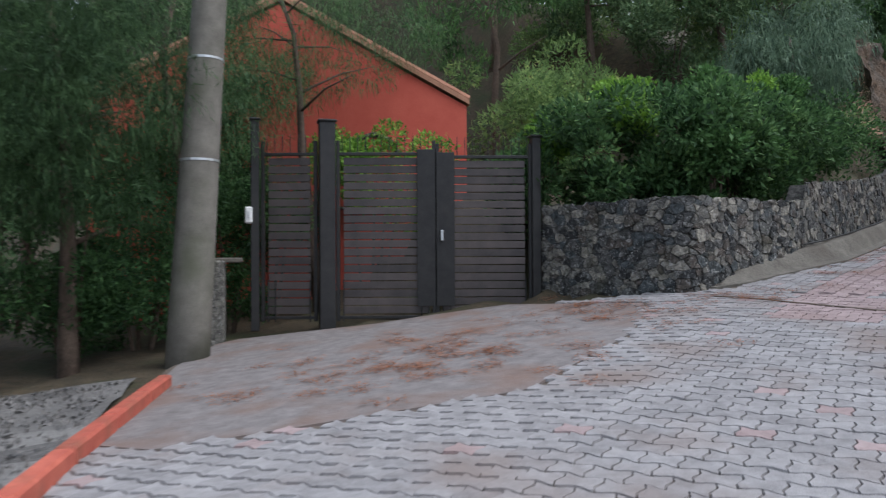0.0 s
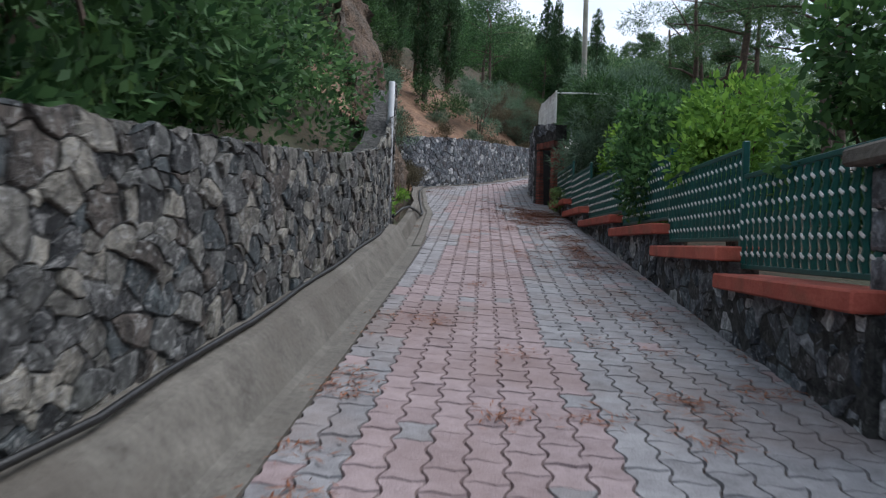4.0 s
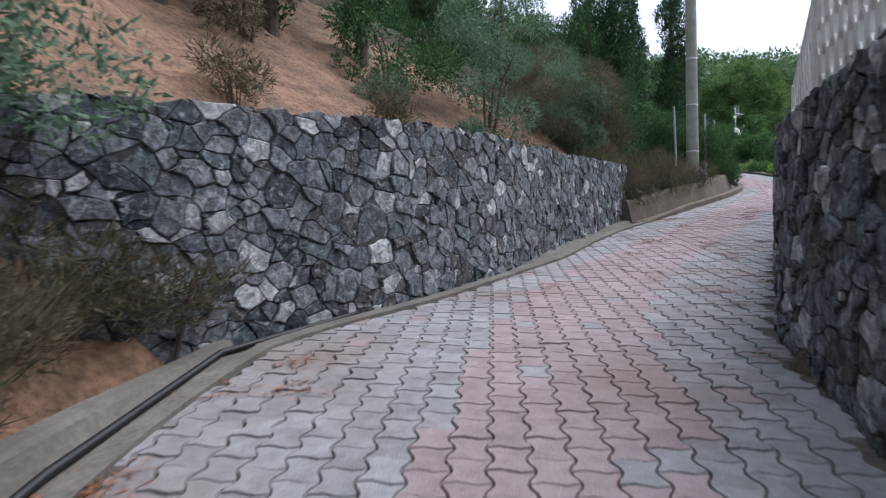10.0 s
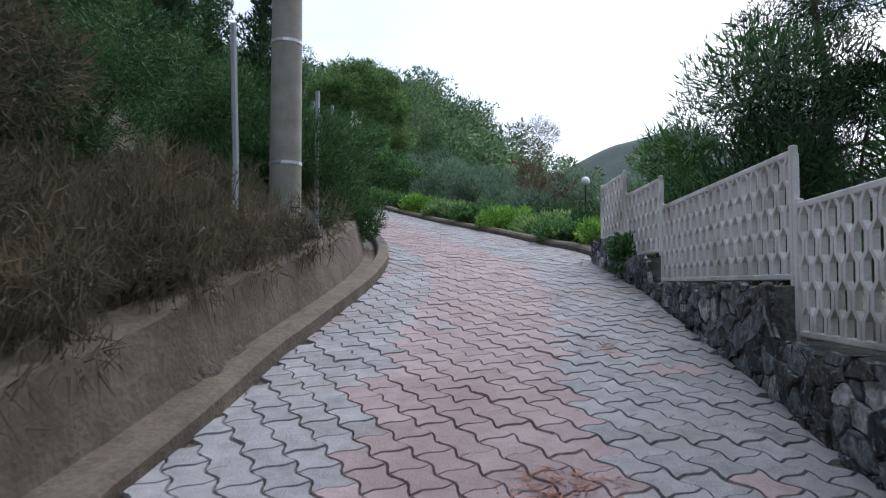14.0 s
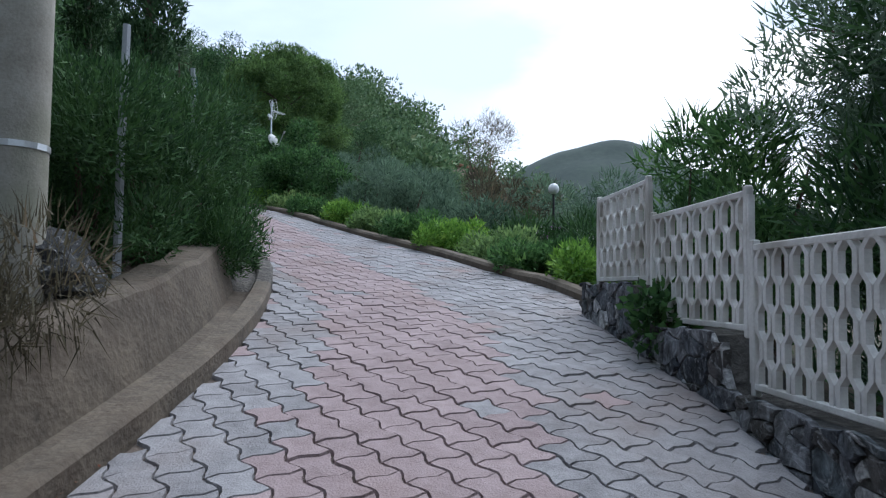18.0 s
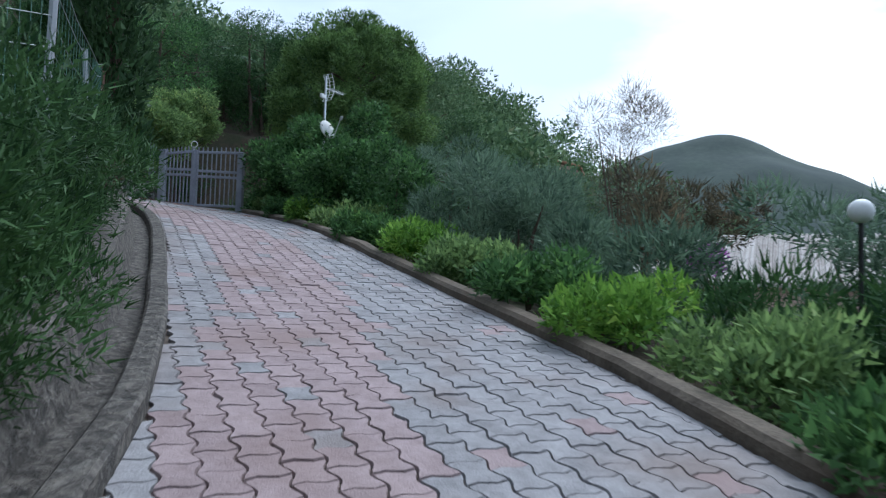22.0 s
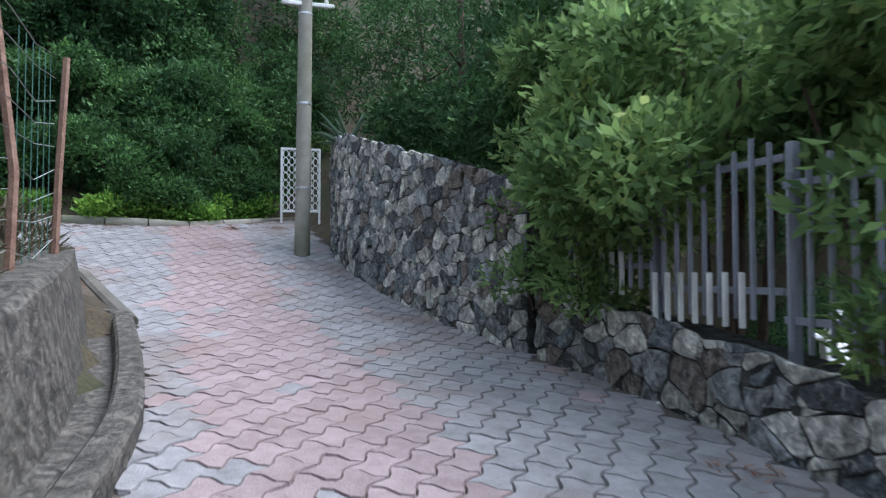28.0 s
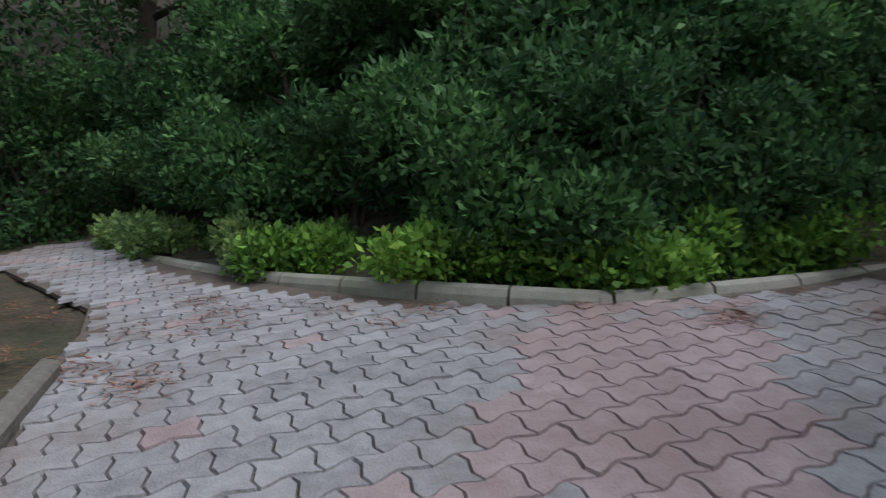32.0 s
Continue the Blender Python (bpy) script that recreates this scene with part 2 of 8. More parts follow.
# ochre is the kerb's own tone, but headlight yellow on the low wall
M_CONC_Y = material("ochre_tinted_concrete", (0.06, 0.048, 0.036), (0.165, 0.132, 0.096), 0.9, 4, 0.9, 30, stain=(0.09, 0.065, 0.045), stain_scale=2.2)
M_POLE = material("pole_concrete", (0.20, 0.185, 0.15), (0.36, 0.34, 0.29), 0.85, 4, 0.3, 70, stain=(0.17, 0.18, 0.11), stain_scale=1.5)
M_POLE_DARK = material("dark_pole_concrete", (0.10, 0.092, 0.078), (0.20, 0.185, 0.16), 0.9, 4, 0.4, 70, stain=(0.08, 0.085, 0.055), stain_scale=1.5)
M_YARD = material("yard_gravel", (0.08, 0.05, 0.04), (0.19, 0.125, 0.10), 0.95, 14, 1.0, 60, stain=(0.10, 0.055, 0.042), stain_scale=1.0)
M_REDBRICK = material("red_coping", (0.30, 0.06, 0.04), (0.50, 0.13, 0.085), 0.8, 6, 0.4, 60, vary=0.3, stain=(0.22, 0.08, 0.05), stain_scale=4)
M_REDWALL = material("red_render", (0.46, 0.075, 0.05), (0.58, 0.12, 0.08), 0.85, 1.5, 0.3, 60)
M_TILE = material("roof_tile", (0.24, 0.10, 0.06), (0.42, 0.22, 0.14), 0.85, 4, 0.4, 40, vary=0.4)
M_PALETILE = material("pale_roof_tile", (0.30, 0.26, 0.23), (0.55, 0.51, 0.47), 0.85, 4, 0.4, 40, vary=0.4)
M_GREEN = material("green_painted_metal", (0.004, 0.05, 0.042), (0.012, 0.10, 0.085), 0.45, 5, 0.1, 60)
M_DARKMETAL = material("black_iron", (0.008, 0.008, 0.009), (0.03, 0.028, 0.027), 0.5, 6, 0.15, 60)
M_SLAT = material("dark_gate_slat", (0.036, 0.031, 0.031), (0.092, 0.074, 0.070), 0.45, 3, 0.15, 70, vary=0.3)
M_GREYMETAL = material("grey_painted_steel", (0.20, 0.21, 0.25), (0.33, 0.34, 0.39), 0.5, 5, 0.15, 60)
M_WHITE = material("white_painted_concrete", (0.58, 0.57, 0.54), (0.84, 0.83, 0.80), 0.75, 5, 0.3, 50, stain=(0.36, 0.33, 0.28), stain_scale=2.2)
M_WHITEPAINT = material("white_paint", (0.66, 0.66, 0.65), (0.84, 0.84, 0.83), 0.5, 4, 0.1, 60)
M_WIRE = material("galvanised_wire", (0.22, 0.25, 0.24), (0.42, 0.45, 0.43), 0.45, 8, 0.1, 60, metal=0.6)
M_GREENWIRE = material("green_wire", (0.03, 0.10, 0.075), (0.07, 0.19, 0.14), 0.5, 8, 0.1, 60)
M_RUST = material("rusty_post", (0.13, 0.065, 0.045), (0.30, 0.19, 0.14), 0.85, 9, 0.4, 60)
M_BARK = material("bark", (0.045, 0.032, 0.024), (0.14, 0.10, 0.075), 0.95, 7, 1.0, 30)
M_BARK_G = material("grey_bark", (0.12, 0.10, 0.085), (0.27, 0.235, 0.20), 0.95, 7, 1.0, 30)
M_BLACK = material("black_rubber", (0.006, 0.006, 0.006), (0.02, 0.02, 0.02), 0.5, 6, 0.1, 60)
M_DARKGLASS = material("dark_glass", (0.01, 0.012, 0.014), (0.02, 0.022, 0.026), 0.08, 2, 0.0, 10, spec=0.8)
M_CARWHITE = material("white_car_paint", (0.76, 0.77, 0.78), (0.82, 0.83, 0.84), 0.2, 2, 0.0, 40, spec=0.6)
M_SILVER = material("aluminium", (0.50, 0.51, 0.52), (0.68, 0.69, 0.70), 0.35, 6, 0.05, 60, metal=0.7)
M_NEEDLE = material("dry_pine_needles", (0.14, 0.045, 0.02), (0.34, 0.14, 0.07), 0.9, 10, 0.2, 60, vary=0.7)
M_HILL = material("wooded_far_hill", (0.022, 0.036, 0.034), (0.052, 0.075, 0.058), 0.95, 0.035, 1.0, 0.2, stain=(0.03, 0.046, 0.045), stain_scale=0.012)
M_PIPE = material("grey_plastic_pipe", (0.30, 0.31, 0.33), (0.42, 0.43, 0.45), 0.5, 5, 0.1, 60)
M_PINKWALL = material("pink_render", (0.50, 0.32, 0.27), (0.62, 0.42, 0.36), 0.85, 1.5, 0.3, 60)

L_HEDGE = leaf_material("hedge_leaf", (0.022, 0.058, 0.02), (0.115, 0.235, 0.075), (0.20, 0.36, 0.10))
L_DARK = leaf_material("dark_leaf", (0.018, 0.049, 0.020), (0.081, 0.169, 0.057))
L_OLIVE = leaf_material("grey_green_leaf", (0.053, 0.093, 0.061), (0.187, 0.276, 0.178))
L_BRIGHT = leaf_material("bright_leaf", (0.070, 0.163, 0.028), (0.264, 0.465, 0.078), (0.419, 0.589, 0.109))
L_PINE = leaf_material("pine_needle", (0.032, 0.076, 0.032), (0.125, 0.21, 0.082), through_light=0.2)
L_CYPRESS = leaf_material("cypress_leaf", (0.018, 0.045, 0.018), (0.064, 0.121, 0.046), through_light=0.15)
L_JUNIPER = leaf_material("juniper_leaf", (0.02, 0.052, 0.019), (0.082, 0.165, 0.052), through_light=0.2)
L_DRY = leaf_material("dry_scrub", (0.05, 0.043, 0.028), (0.155, 0.135, 0.082), (0.25, 0.18, 0.11))
L_FAR = leaf_material("far_wood_leaf", (0.05, 0.098, 0.045), (0.175, 0.265, 0.115), (0.235, 0.27, 0.14), through_light=0.2)
L_YELLOW = leaf_material("yellow_leaf", (0.20, 0.22, 0.03), (0.42, 0.38, 0.05))
L_PURPLE = leaf_material("purple_blossom", (0.25, 0.04, 0.30), (0.48, 0.12, 0.50))

L_LAUREL = leaf_material("laurel_leaf", (0.085, 0.15, 0.055), (0.27, 0.40, 0.14), (0.42, 0.50, 0.17), through_light=0.5)
L_PITTO = leaf_material("pittosporum_leaf", (0.022, 0.055, 0.021), (0.115, 0.225, 0.08), (0.22, 0.36, 0.12))
L_UMBRELLA = leaf_material("umbrella_pine_needle", (0.05, 0.10, 0.033), (0.21, 0.33, 0.10), through_light=0.25)
# ---- mesh helpers ----
class Build:
    """Collects vertices and faces of one mesh."""

    def __init__(self):
        self.v, self.f, self.m = [], [], []

    def face(self, pts, mat=0):
        k = len(self.v)
        self.v += [tuple(p) for p in pts]
        self.f.append(tuple(range(k, k + len(pts))))
        self.m.append(mat)

    def loft(self, rings, mat=0, closed=True, caps=True):
        k, n = len(self.v), len(rings[0])
        for r in rings:
            self.v += [tuple(p) for p in r]
        for i in range(len(rings) - 1):
            for j in range(n if closed else n - 1):
                a, b = k + i * n + j, k + i * n + (j + 1) % n
                self.f.append((a, b, b + n, a + n))
                self.m.append(mat)
        if caps and closed:
            self.f.append(tuple(range(k + n - 1, k - 1, -1)))
            e = k + (len(rings) - 1) * n
            self.f.append(tuple(range(e, e + n)))
            self.m += [mat, mat]

    def tube(self, pts, radii, n=8, mat=0):
        pts = [Vector(p) for p in pts]
        rings = []
        for i, p in enumerate(pts):
            d = (pts[min(i + 1, len(pts) - 1)] - pts[max(i - 1, 0)]).normalized()
            side = d.cross(Vector((0, 0, 1)) if abs(d.z) < 0.9 else Vector((1, 0, 0))).normalized()
            up = side.cross(d)
            r = radii[i] if isinstance(radii, (list, tuple)) else radii
            rings.append([p + (side * math.cos(a) + up * math.sin(a)) * r for a in (2 * math.pi * k / n for k in range(n))])
        self.loft(rings, mat)

    def bar(self, a, b, w, h, c=0.006, mat=0, up=(0, 0, 1)):
        """A straight bar from a to b, w wide and h high, with chamfered edges."""
        a, b, up = Vector(a), Vector(b), Vector(up)
        d = (b - a).normalized()
        if abs(d.dot(up)) > 0.95:
            up = Vector((1, 0, 0)) if abs(d.x) < 0.9 else Vector((0, 1, 0))
        s = d.cross(up).normalized()
        u = s.cross(d)
        x, y = w / 2, h / 2
        c = min(c, x * 0.8, y * 0.8)
        prof = [(-x + c, -y), (x - c, -y), (x, -y + c), (x, y - c), (x - c, y), (-x + c, y), (-x, y - c), (-x, -y + c)]
        q = [(px * (1 - c / x), py * (1 - c / y)) for px, py in prof]
        self.loft([[a + s * px + u * py for px, py in q], [a + d * c + s * px + u * py for px, py in prof],
                   [b - d * c + s * px + u * py for px, py in prof], [b + s * px + u * py for px, py in q]], mat)

    def mesh(self, name, mats, smooth=False):
        me = bpy.data.meshes.new(name)
        me.from_pydata(self.v, [], self.f)
        for m in mats:
            me.materials.append(m)
        if any(self.m):
            me.polygons.foreach_set("material_index", self.m)
        if smooth:
            me.polygons.foreach_set("use_smooth", [True] * len(self.f))
        me.update()
        return me


def part(name, b, mats, parent=None, label="", smooth=False):
    """Links a Build as ONE mesh object under a thing or a part."""
    mats = mats if isinstance(mats, (list, tuple)) else [mats]
    ob = new(name, b.mesh(name, mats, smooth) if isinstance(b, Build) else b)
    if parent:
        ob.parent = parent
    return tagged(ob, label)


def thing(name, place, label, category, group="", rz=0.0):
    ob = new(name)
    ob.empty_display_size = 0.1
    ob.matrix_basis = pose(*place, 0, 0, rz)
    return tagged(ob, label, category, group)


def structure(name, b, mats, label, category, smooth=False):
    return tagged(part(name, b, mats, None, "", smooth), label, category, "", "structure")


# ---- the plan: the road's middle line every 4 m, with the road's height ----
LINE = [(-10.55, -8.66, -0.45), (-8.0, -5.58, -0.25), (-5.45, -2.5, -0.05), (-2.9, 0.58, 0.10), (-0.2, 3.53, 0.22), (2.78, 6.19, 0.62), (6.14, 8.35, 1.08),
        (9.6, 10.36, 1.5), (13.08, 12.34, 2.02), (16.49, 14.43, 2.61), (19.9, 16.51, 3.18), (23.49, 18.24, 3.85), (27.38, 19.14, 4.41), (31.36, 19.45, 5.06),
        (35.35, 19.2, 5.72), (39.3, 19.3, 6.43), (43.1, 20.2, 7.06), (46.76, 21.6, 7.75), (50.2, 23.74, 8.58), (52.98, 26.54, 9.2), (55.05, 29.95, 9.79),
        (56.39, 33.71, 10.22), (57.43, 37.56, 11.12), (58.47, 41.43, 12.0), (59.51, 45.29, 12.7)]
LINE = np.array(LINE)
STEP = 4.0


def line_at(s):
    u = min(max(s / STEP, 0.0), len(LINE) - 1.001)
    i = int(u)
    f = u - i
    p0, p1, p2, p3 = (LINE[min(max(i + k, 0), len(LINE) - 1)] for k in (-1, 0, 1, 2))
    return 0.5 * ((2 * p1) + (p2 - p0) * f + (2 * p0 - 5 * p1 + 4 * p2 - p3) * f * f + (3 * p1 - p0 - 3 * p2 + p3) * f ** 3)


DENSE_S = np.arange(0, 96.0, 0.25)
DENSE = np.array([line_at(s) for s in DENSE_S])
TANG = np.gradient(DENSE[:, :2], axis=0)
TANG /= np.linalg.norm(TANG, axis=1)[:, None]


def road_z(s, l):
    """The road's height: it falls towards the first gate, and rises on the outer side of the last bend."""
    z = np.interp(s, DENSE_S, DENSE[:, 2])
    fade = np.clip((23.0 - s) / 3.0, 0, 1)
    return z - fade * 0.075 * np.maximum(l - 1.2, 0) - fade * 0.02 * np.maximum(-l - 2, 0)


def P(s, l, h=0.0):
    """The world's point at s metres along the road, l metres to its left, h metres above it."""
    x = np.interp(s, DENSE_S, DENSE[:, 0]) - l * np.interp(s, DENSE_S, TANG[:, 1])
    y = np.interp(s, DENSE_S, DENSE[:, 1]) + l * np.interp(s, DENSE_S, TANG[:, 0])
    return Vector((float(x), float(y), float(road_z(s, l)) + h))


def nearest(x, y):
    """Along and left of the road, for arrays of places."""
    x, y = np.atleast_1d(x), np.atleast_1d(y)
    d = (x[:, None] - DENSE[None, :, 0]) ** 2 + (y[:, None] - DENSE[None, :, 1]) ** 2
    i = d.argmin(1)
    side = TANG[i, 0] * (y - DENSE[i, 1]) - TANG[i, 1] * (x - DENSE[i, 0])
    return DENSE_S[i], np.sign(side) * np.sqrt(d[np.arange(len(i)), i])


EDGE_L = ([0, 12, 14, 15.2, 16.5, 17.5, 19, 20.5, 22, 25, 30, 34, 37, 40.5, 43, 44.3, 46, 49, 52.5, 54.5, 56.5, 57.6, 59.2, 60.5, 62, 63, 64.5, 65.7, 67.7, 69.3, 71, 73, 74.6, 77, 80.5, 83.6, 85.5, 86.6, 88.4, 90, 96],
          [2, 2.0, 3.4, 4.55, 5.8, 7.0, 8.2, 4.9, 1.6, 0.84, 0.88, 0.9, 0.95, 1.3, 1.7, 1.85, 1.35, 1.0, 1.25, 1.40, 1.36, 1.26, 1.07, 0.94, 0.83, 0.76, 0.76, 0.86, 1.0, 1.0, 0.92, 0.8, 0.72, 0.8, 0.75, 1.05, 1.55, 2.2, 3.4, 6.5, 7])
EDGE_R = ([0, 12, 20, 24, 26.5, 30, 38, 40, 42, 45, 47, 54, 56, 58, 59, 60, 61, 62.4, 64, 65.2, 66.8, 68.2, 70, 71.4, 73, 75, 77.3, 79, 81, 83, 86, 88, 92, 96],
          [-3.5, -4.0, -3.2, -1.75, -1.72, -1.78, -1.8, -1.6, -1.3, -1.18, -1.35, -1.36, -1.42, -1.5, -1.62, -1.78, -2.05, -2.2, -2.0, -1.93, -1.72, -1.6, -1.5, -1.54, -1.75, -2.2, -2.9, -2.0, -1.75, -1.6, -1.5, -1.5, -1.6, -1.6])


def edge_l(s):
    return float(np.interp(s, *EDGE_L))


def edge_r(s):
    return float(np.interp(s, *EDGE_R))


# ---- foliage helpers ----
def leaf_arrays(pos, out, length, width, rng, fold=0.25, droop=0.0, up=0.3):
    """Folded rhombic leaves at pos that look away along out."""
    n = len(pos)
    d = rng.normal(size=(n, 3)) * 0.7 + out
    d[:, 2] += up - droop
    if droop:
        d *= np.array((0.35, 0.35, 1.0)) + 0 * d
    d /= np.linalg.norm(d, axis=1)[:, None] + 1e-9
    s = np.cross(d, rng.normal(size=(n, 3)))
    s /= np.linalg.norm(s, axis=1)[:, None] + 1e-9
    nn = np.cross(s, d)
    ln = (length * rng.uniform(0.6, 1.3, n))[:, None]
    wd = (width * rng.uniform(0.6, 1.3, n))[:, None]
    v = np.stack([pos, pos + d * ln * 0.5 + s * wd * 0.5 + nn * wd * fold, pos + d * ln, pos + d * ln * 0.5 - s * wd * 0.5 + nn * wd * fold], 1)
    return v.reshape(-1, 3)


def slim(v):
    """Leaves too fine to show their fold: one pointed face each."""
    v = np.asarray(v).reshape(-1, 4, 3)
    half = (v[:, 1] - v[:, 3]) * 0.5
    return np.stack([v[:, 0] - half, v[:, 0] + half, v[:, 2]], 1).reshape(-1, 3)


def quads_mesh(name, v, mat, sides=4):
    if sides == 3:
        v = slim(v)
    me = bpy.data.meshes.new(name)
    n = len(v) // sides
    me.vertices.add(len(v))
    me.vertices.foreach_set("co", np.asarray(v, dtype=np.float32).ravel())
    me.loops.add(sides * n)
    me.loops.foreach_set("vertex_index", np.arange(sides * n, dtype=np.int32))
    me.polygons.add(n)
    me.polygons.foreach_set("loop_start", np.arange(0, sides * n, sides, dtype=np.int32))
    me.materials.append(mat)
    me.update(calc_edges=True)
    return me


def crown_points(clumps, n, rng, shell=0.55):
    """Points in the outer part of a group of uneven ellipsoids: place and outward way."""
    c = np.array(clumps, dtype=float)
    w = c[:, 3] * c[:, 4] + c[:, 4] * c[:, 5] + c[:, 3] * c[:, 5]
    k = rng.choice(len(c), n, p=w / w.sum())
    d = rng.normal(size=(n, 3))
    d /= np.linalg.norm(d, axis=1)[:, None]
    ph = rng.uniform(0, 6.28, (len(c), 3))[k]
    wob = 1 + 0.16 * np.sin(5 * d[:, 0] + ph[:, 0]) * np.sin(4 * d[:, 1] + ph[:, 1]) + 0.12 * np.sin(9 * d[:, 2] + ph[:, 2] + 4 * d[:, 0])
    r = (shell + (1 - shell) * rng.uniform(0, 1, n) ** 0.6) * wob
    return c[k, :3] + d * c[k, 3:6] * r[:, None], d


def crown(name, clumps, n, length, width, mat, parent=None, seed=1, shell=0.55, droop=0.0, up=0.3, label=""):
    rng = np.random.default_rng(seed)
    pos, out = crown_points(clumps, n, rng, shell)
    return part(name, quads_mesh(name, leaf_arrays(pos, out, length, width, rng, 0.25, droop, up), mat, 4 if width >= 0.045 and length < 0.16 and mat in (L_HEDGE, L_BRIGHT, L_PITTO, L_LAUREL) else 3), [], parent, label)


def clumps_in(rng, n, box, size, flat=0.8):
    """n clumps spread over a box (centre x, y, z, half sizes)."""
    x, y, z, a, b, c = box
    out = []
    for _ in range(n):
        u = rng.uniform(-1, 1, 3)
        r = size * rng.uniform(0.6, 1.25)
        out.append((x + a * u[0], y + b * u[1], z + c * u[2], r, r, r * flat))
    return out


def limbs(b, base, top, r0, r1, rng, count=5, spread=1.2, start=0.4, lean=0.06, rise=0.5):
    """A tapered, slightly bent trunk with limbs."""
    base, top = Vector(base), Vector(top)
    h = (top - base).length
    pts = []
    for i in range(7):
        u = i / 6
        p = base.lerp(top, u) + Vector((rng.normal() * lean * h * u * 0.4, rng.normal() * lean * h * u * 0.4, 0))
        pts.append(p)
    b.tube(pts, [r0 + (r1 - r0) * (i / 6) ** 0.8 for i in range(7)], 8)
    for _ in range(count):
        u = start + (1 - start) * rng.uniform(0, 0.95)
        p = pts[min(int(u * 6), 5)].lerp(pts[min(int(u * 6) + 1, 6)], u * 6 - int(u * 6))
        a = rng.uniform(0, 6.28)
        d = Vector((math.cos(a), math.sin(a), rise * rng.uniform(0.2, 1.2)))
        ln = spread * rng.uniform(0.5, 1.1)
        q = p + d * ln * 0.5 + Vector((0, 0, 0.05 * ln))
        e = p + d * ln
        r = (r0 + (r1 - r0) * u) * 0.45
        b.tube([p, q, e], [r, r * 0.6, r * 0.2], 5)


def bush(name, box, label, category, mat, n=5000, leaf=(0.09, 0.045), clump=0.5, k=10, seed=1, droop=0.0, up=0.3, stems=True, ground=None, group="", shell=0.5):
    """A shrub: short stems and a crown of many single leaves with an uneven outline."""
    rng = np.random.default_rng(seed)
    x, y, z, a, bb, c = box
    g = ground if ground is not None else z - c
    t = thing(name, (x, y, g), label, category, group)
    inv = Matrix.Translation((-x, -y, -g))
    if stems:
        b = Build()
        sr = min(0.035, 0.045 * min(a, c))
        for _ in range(5):
            e = Vector((rng.uniform(-0.6, 0.6) * a, rng.uniform(-0.6, 0.6) * bb, z - g + rng.uniform(-0.3, 0.5) * c))
            b.tube([Vector((e.x * 0.25, e.y * 0.25, -0.15)), e * 0.55 + Vector((0, 0, 0.1)), e], [sr, sr * 0.7, sr * 0.25], 5)
        part("stem", b, M_BARK, t)
    cl = [(p[0] - x, p[1] - y, p[2] - g, p[3], p[4], p[5]) for p in clumps_in(rng, k, (x, y, z, max(a - clump * 0.6, 0.05), max(bb - clump * 0.6, 0.05), max(c - clump * 0.5, 0.05)), clump)]
    crown("crown", cl, n, leaf[0], leaf[1], mat, t, seed + 50, shell, droop, up)
    return t


# ---- ground: one sheet from under the road to the horizon ----
LEFT_H = ([0, 20.5, 21.5, 32, 33, 42, 43, 54, 55, 62, 70, 76, 83, 84.5, 87.5, 89.5, 96], [0.0, -0.1, 1.0, 1.5, 1.6, 1.6, 1.25, 1.15, 0.35, 0.35, 0.5, 0.7, 0.8, -0.05, -0.05, 0.0, 0.0])
LEFT_AT = ([0, 20.5, 21.5, 32, 42, 43, 54, 55, 62, 84, 85, 90, 96], [9.5, 9.0, 2.6, 1.8, 3.0, 3.0, 2.6, 2.5, 1.9, 1.6, 6.0, 9.0, 9.0])
SLOPE_L = ([0, 20, 29, 33, 42, 52, 60, 75, 96], [0.03, 0.03, 0.12, 0.75, 0.8, 0.8, 0.55, 0.5, 0.5])
RIGHT_H = ([0, 24, 26, 39, 41, 45, 47, 56, 62, 76, 79, 96], [-0.1, -0.1, 0.35, 0.3, 1.2, 1.4, 0.7, 0.2, 0.05, 0.05, -0.1, 0.5])
SLOPE_R = ([0, 24, 40, 60, 76, 79, 82, 90, 96], [0.03, -0.10, -0.06, -0.2, -0.12, -0.02, 0.35, 0.4, 0.4])


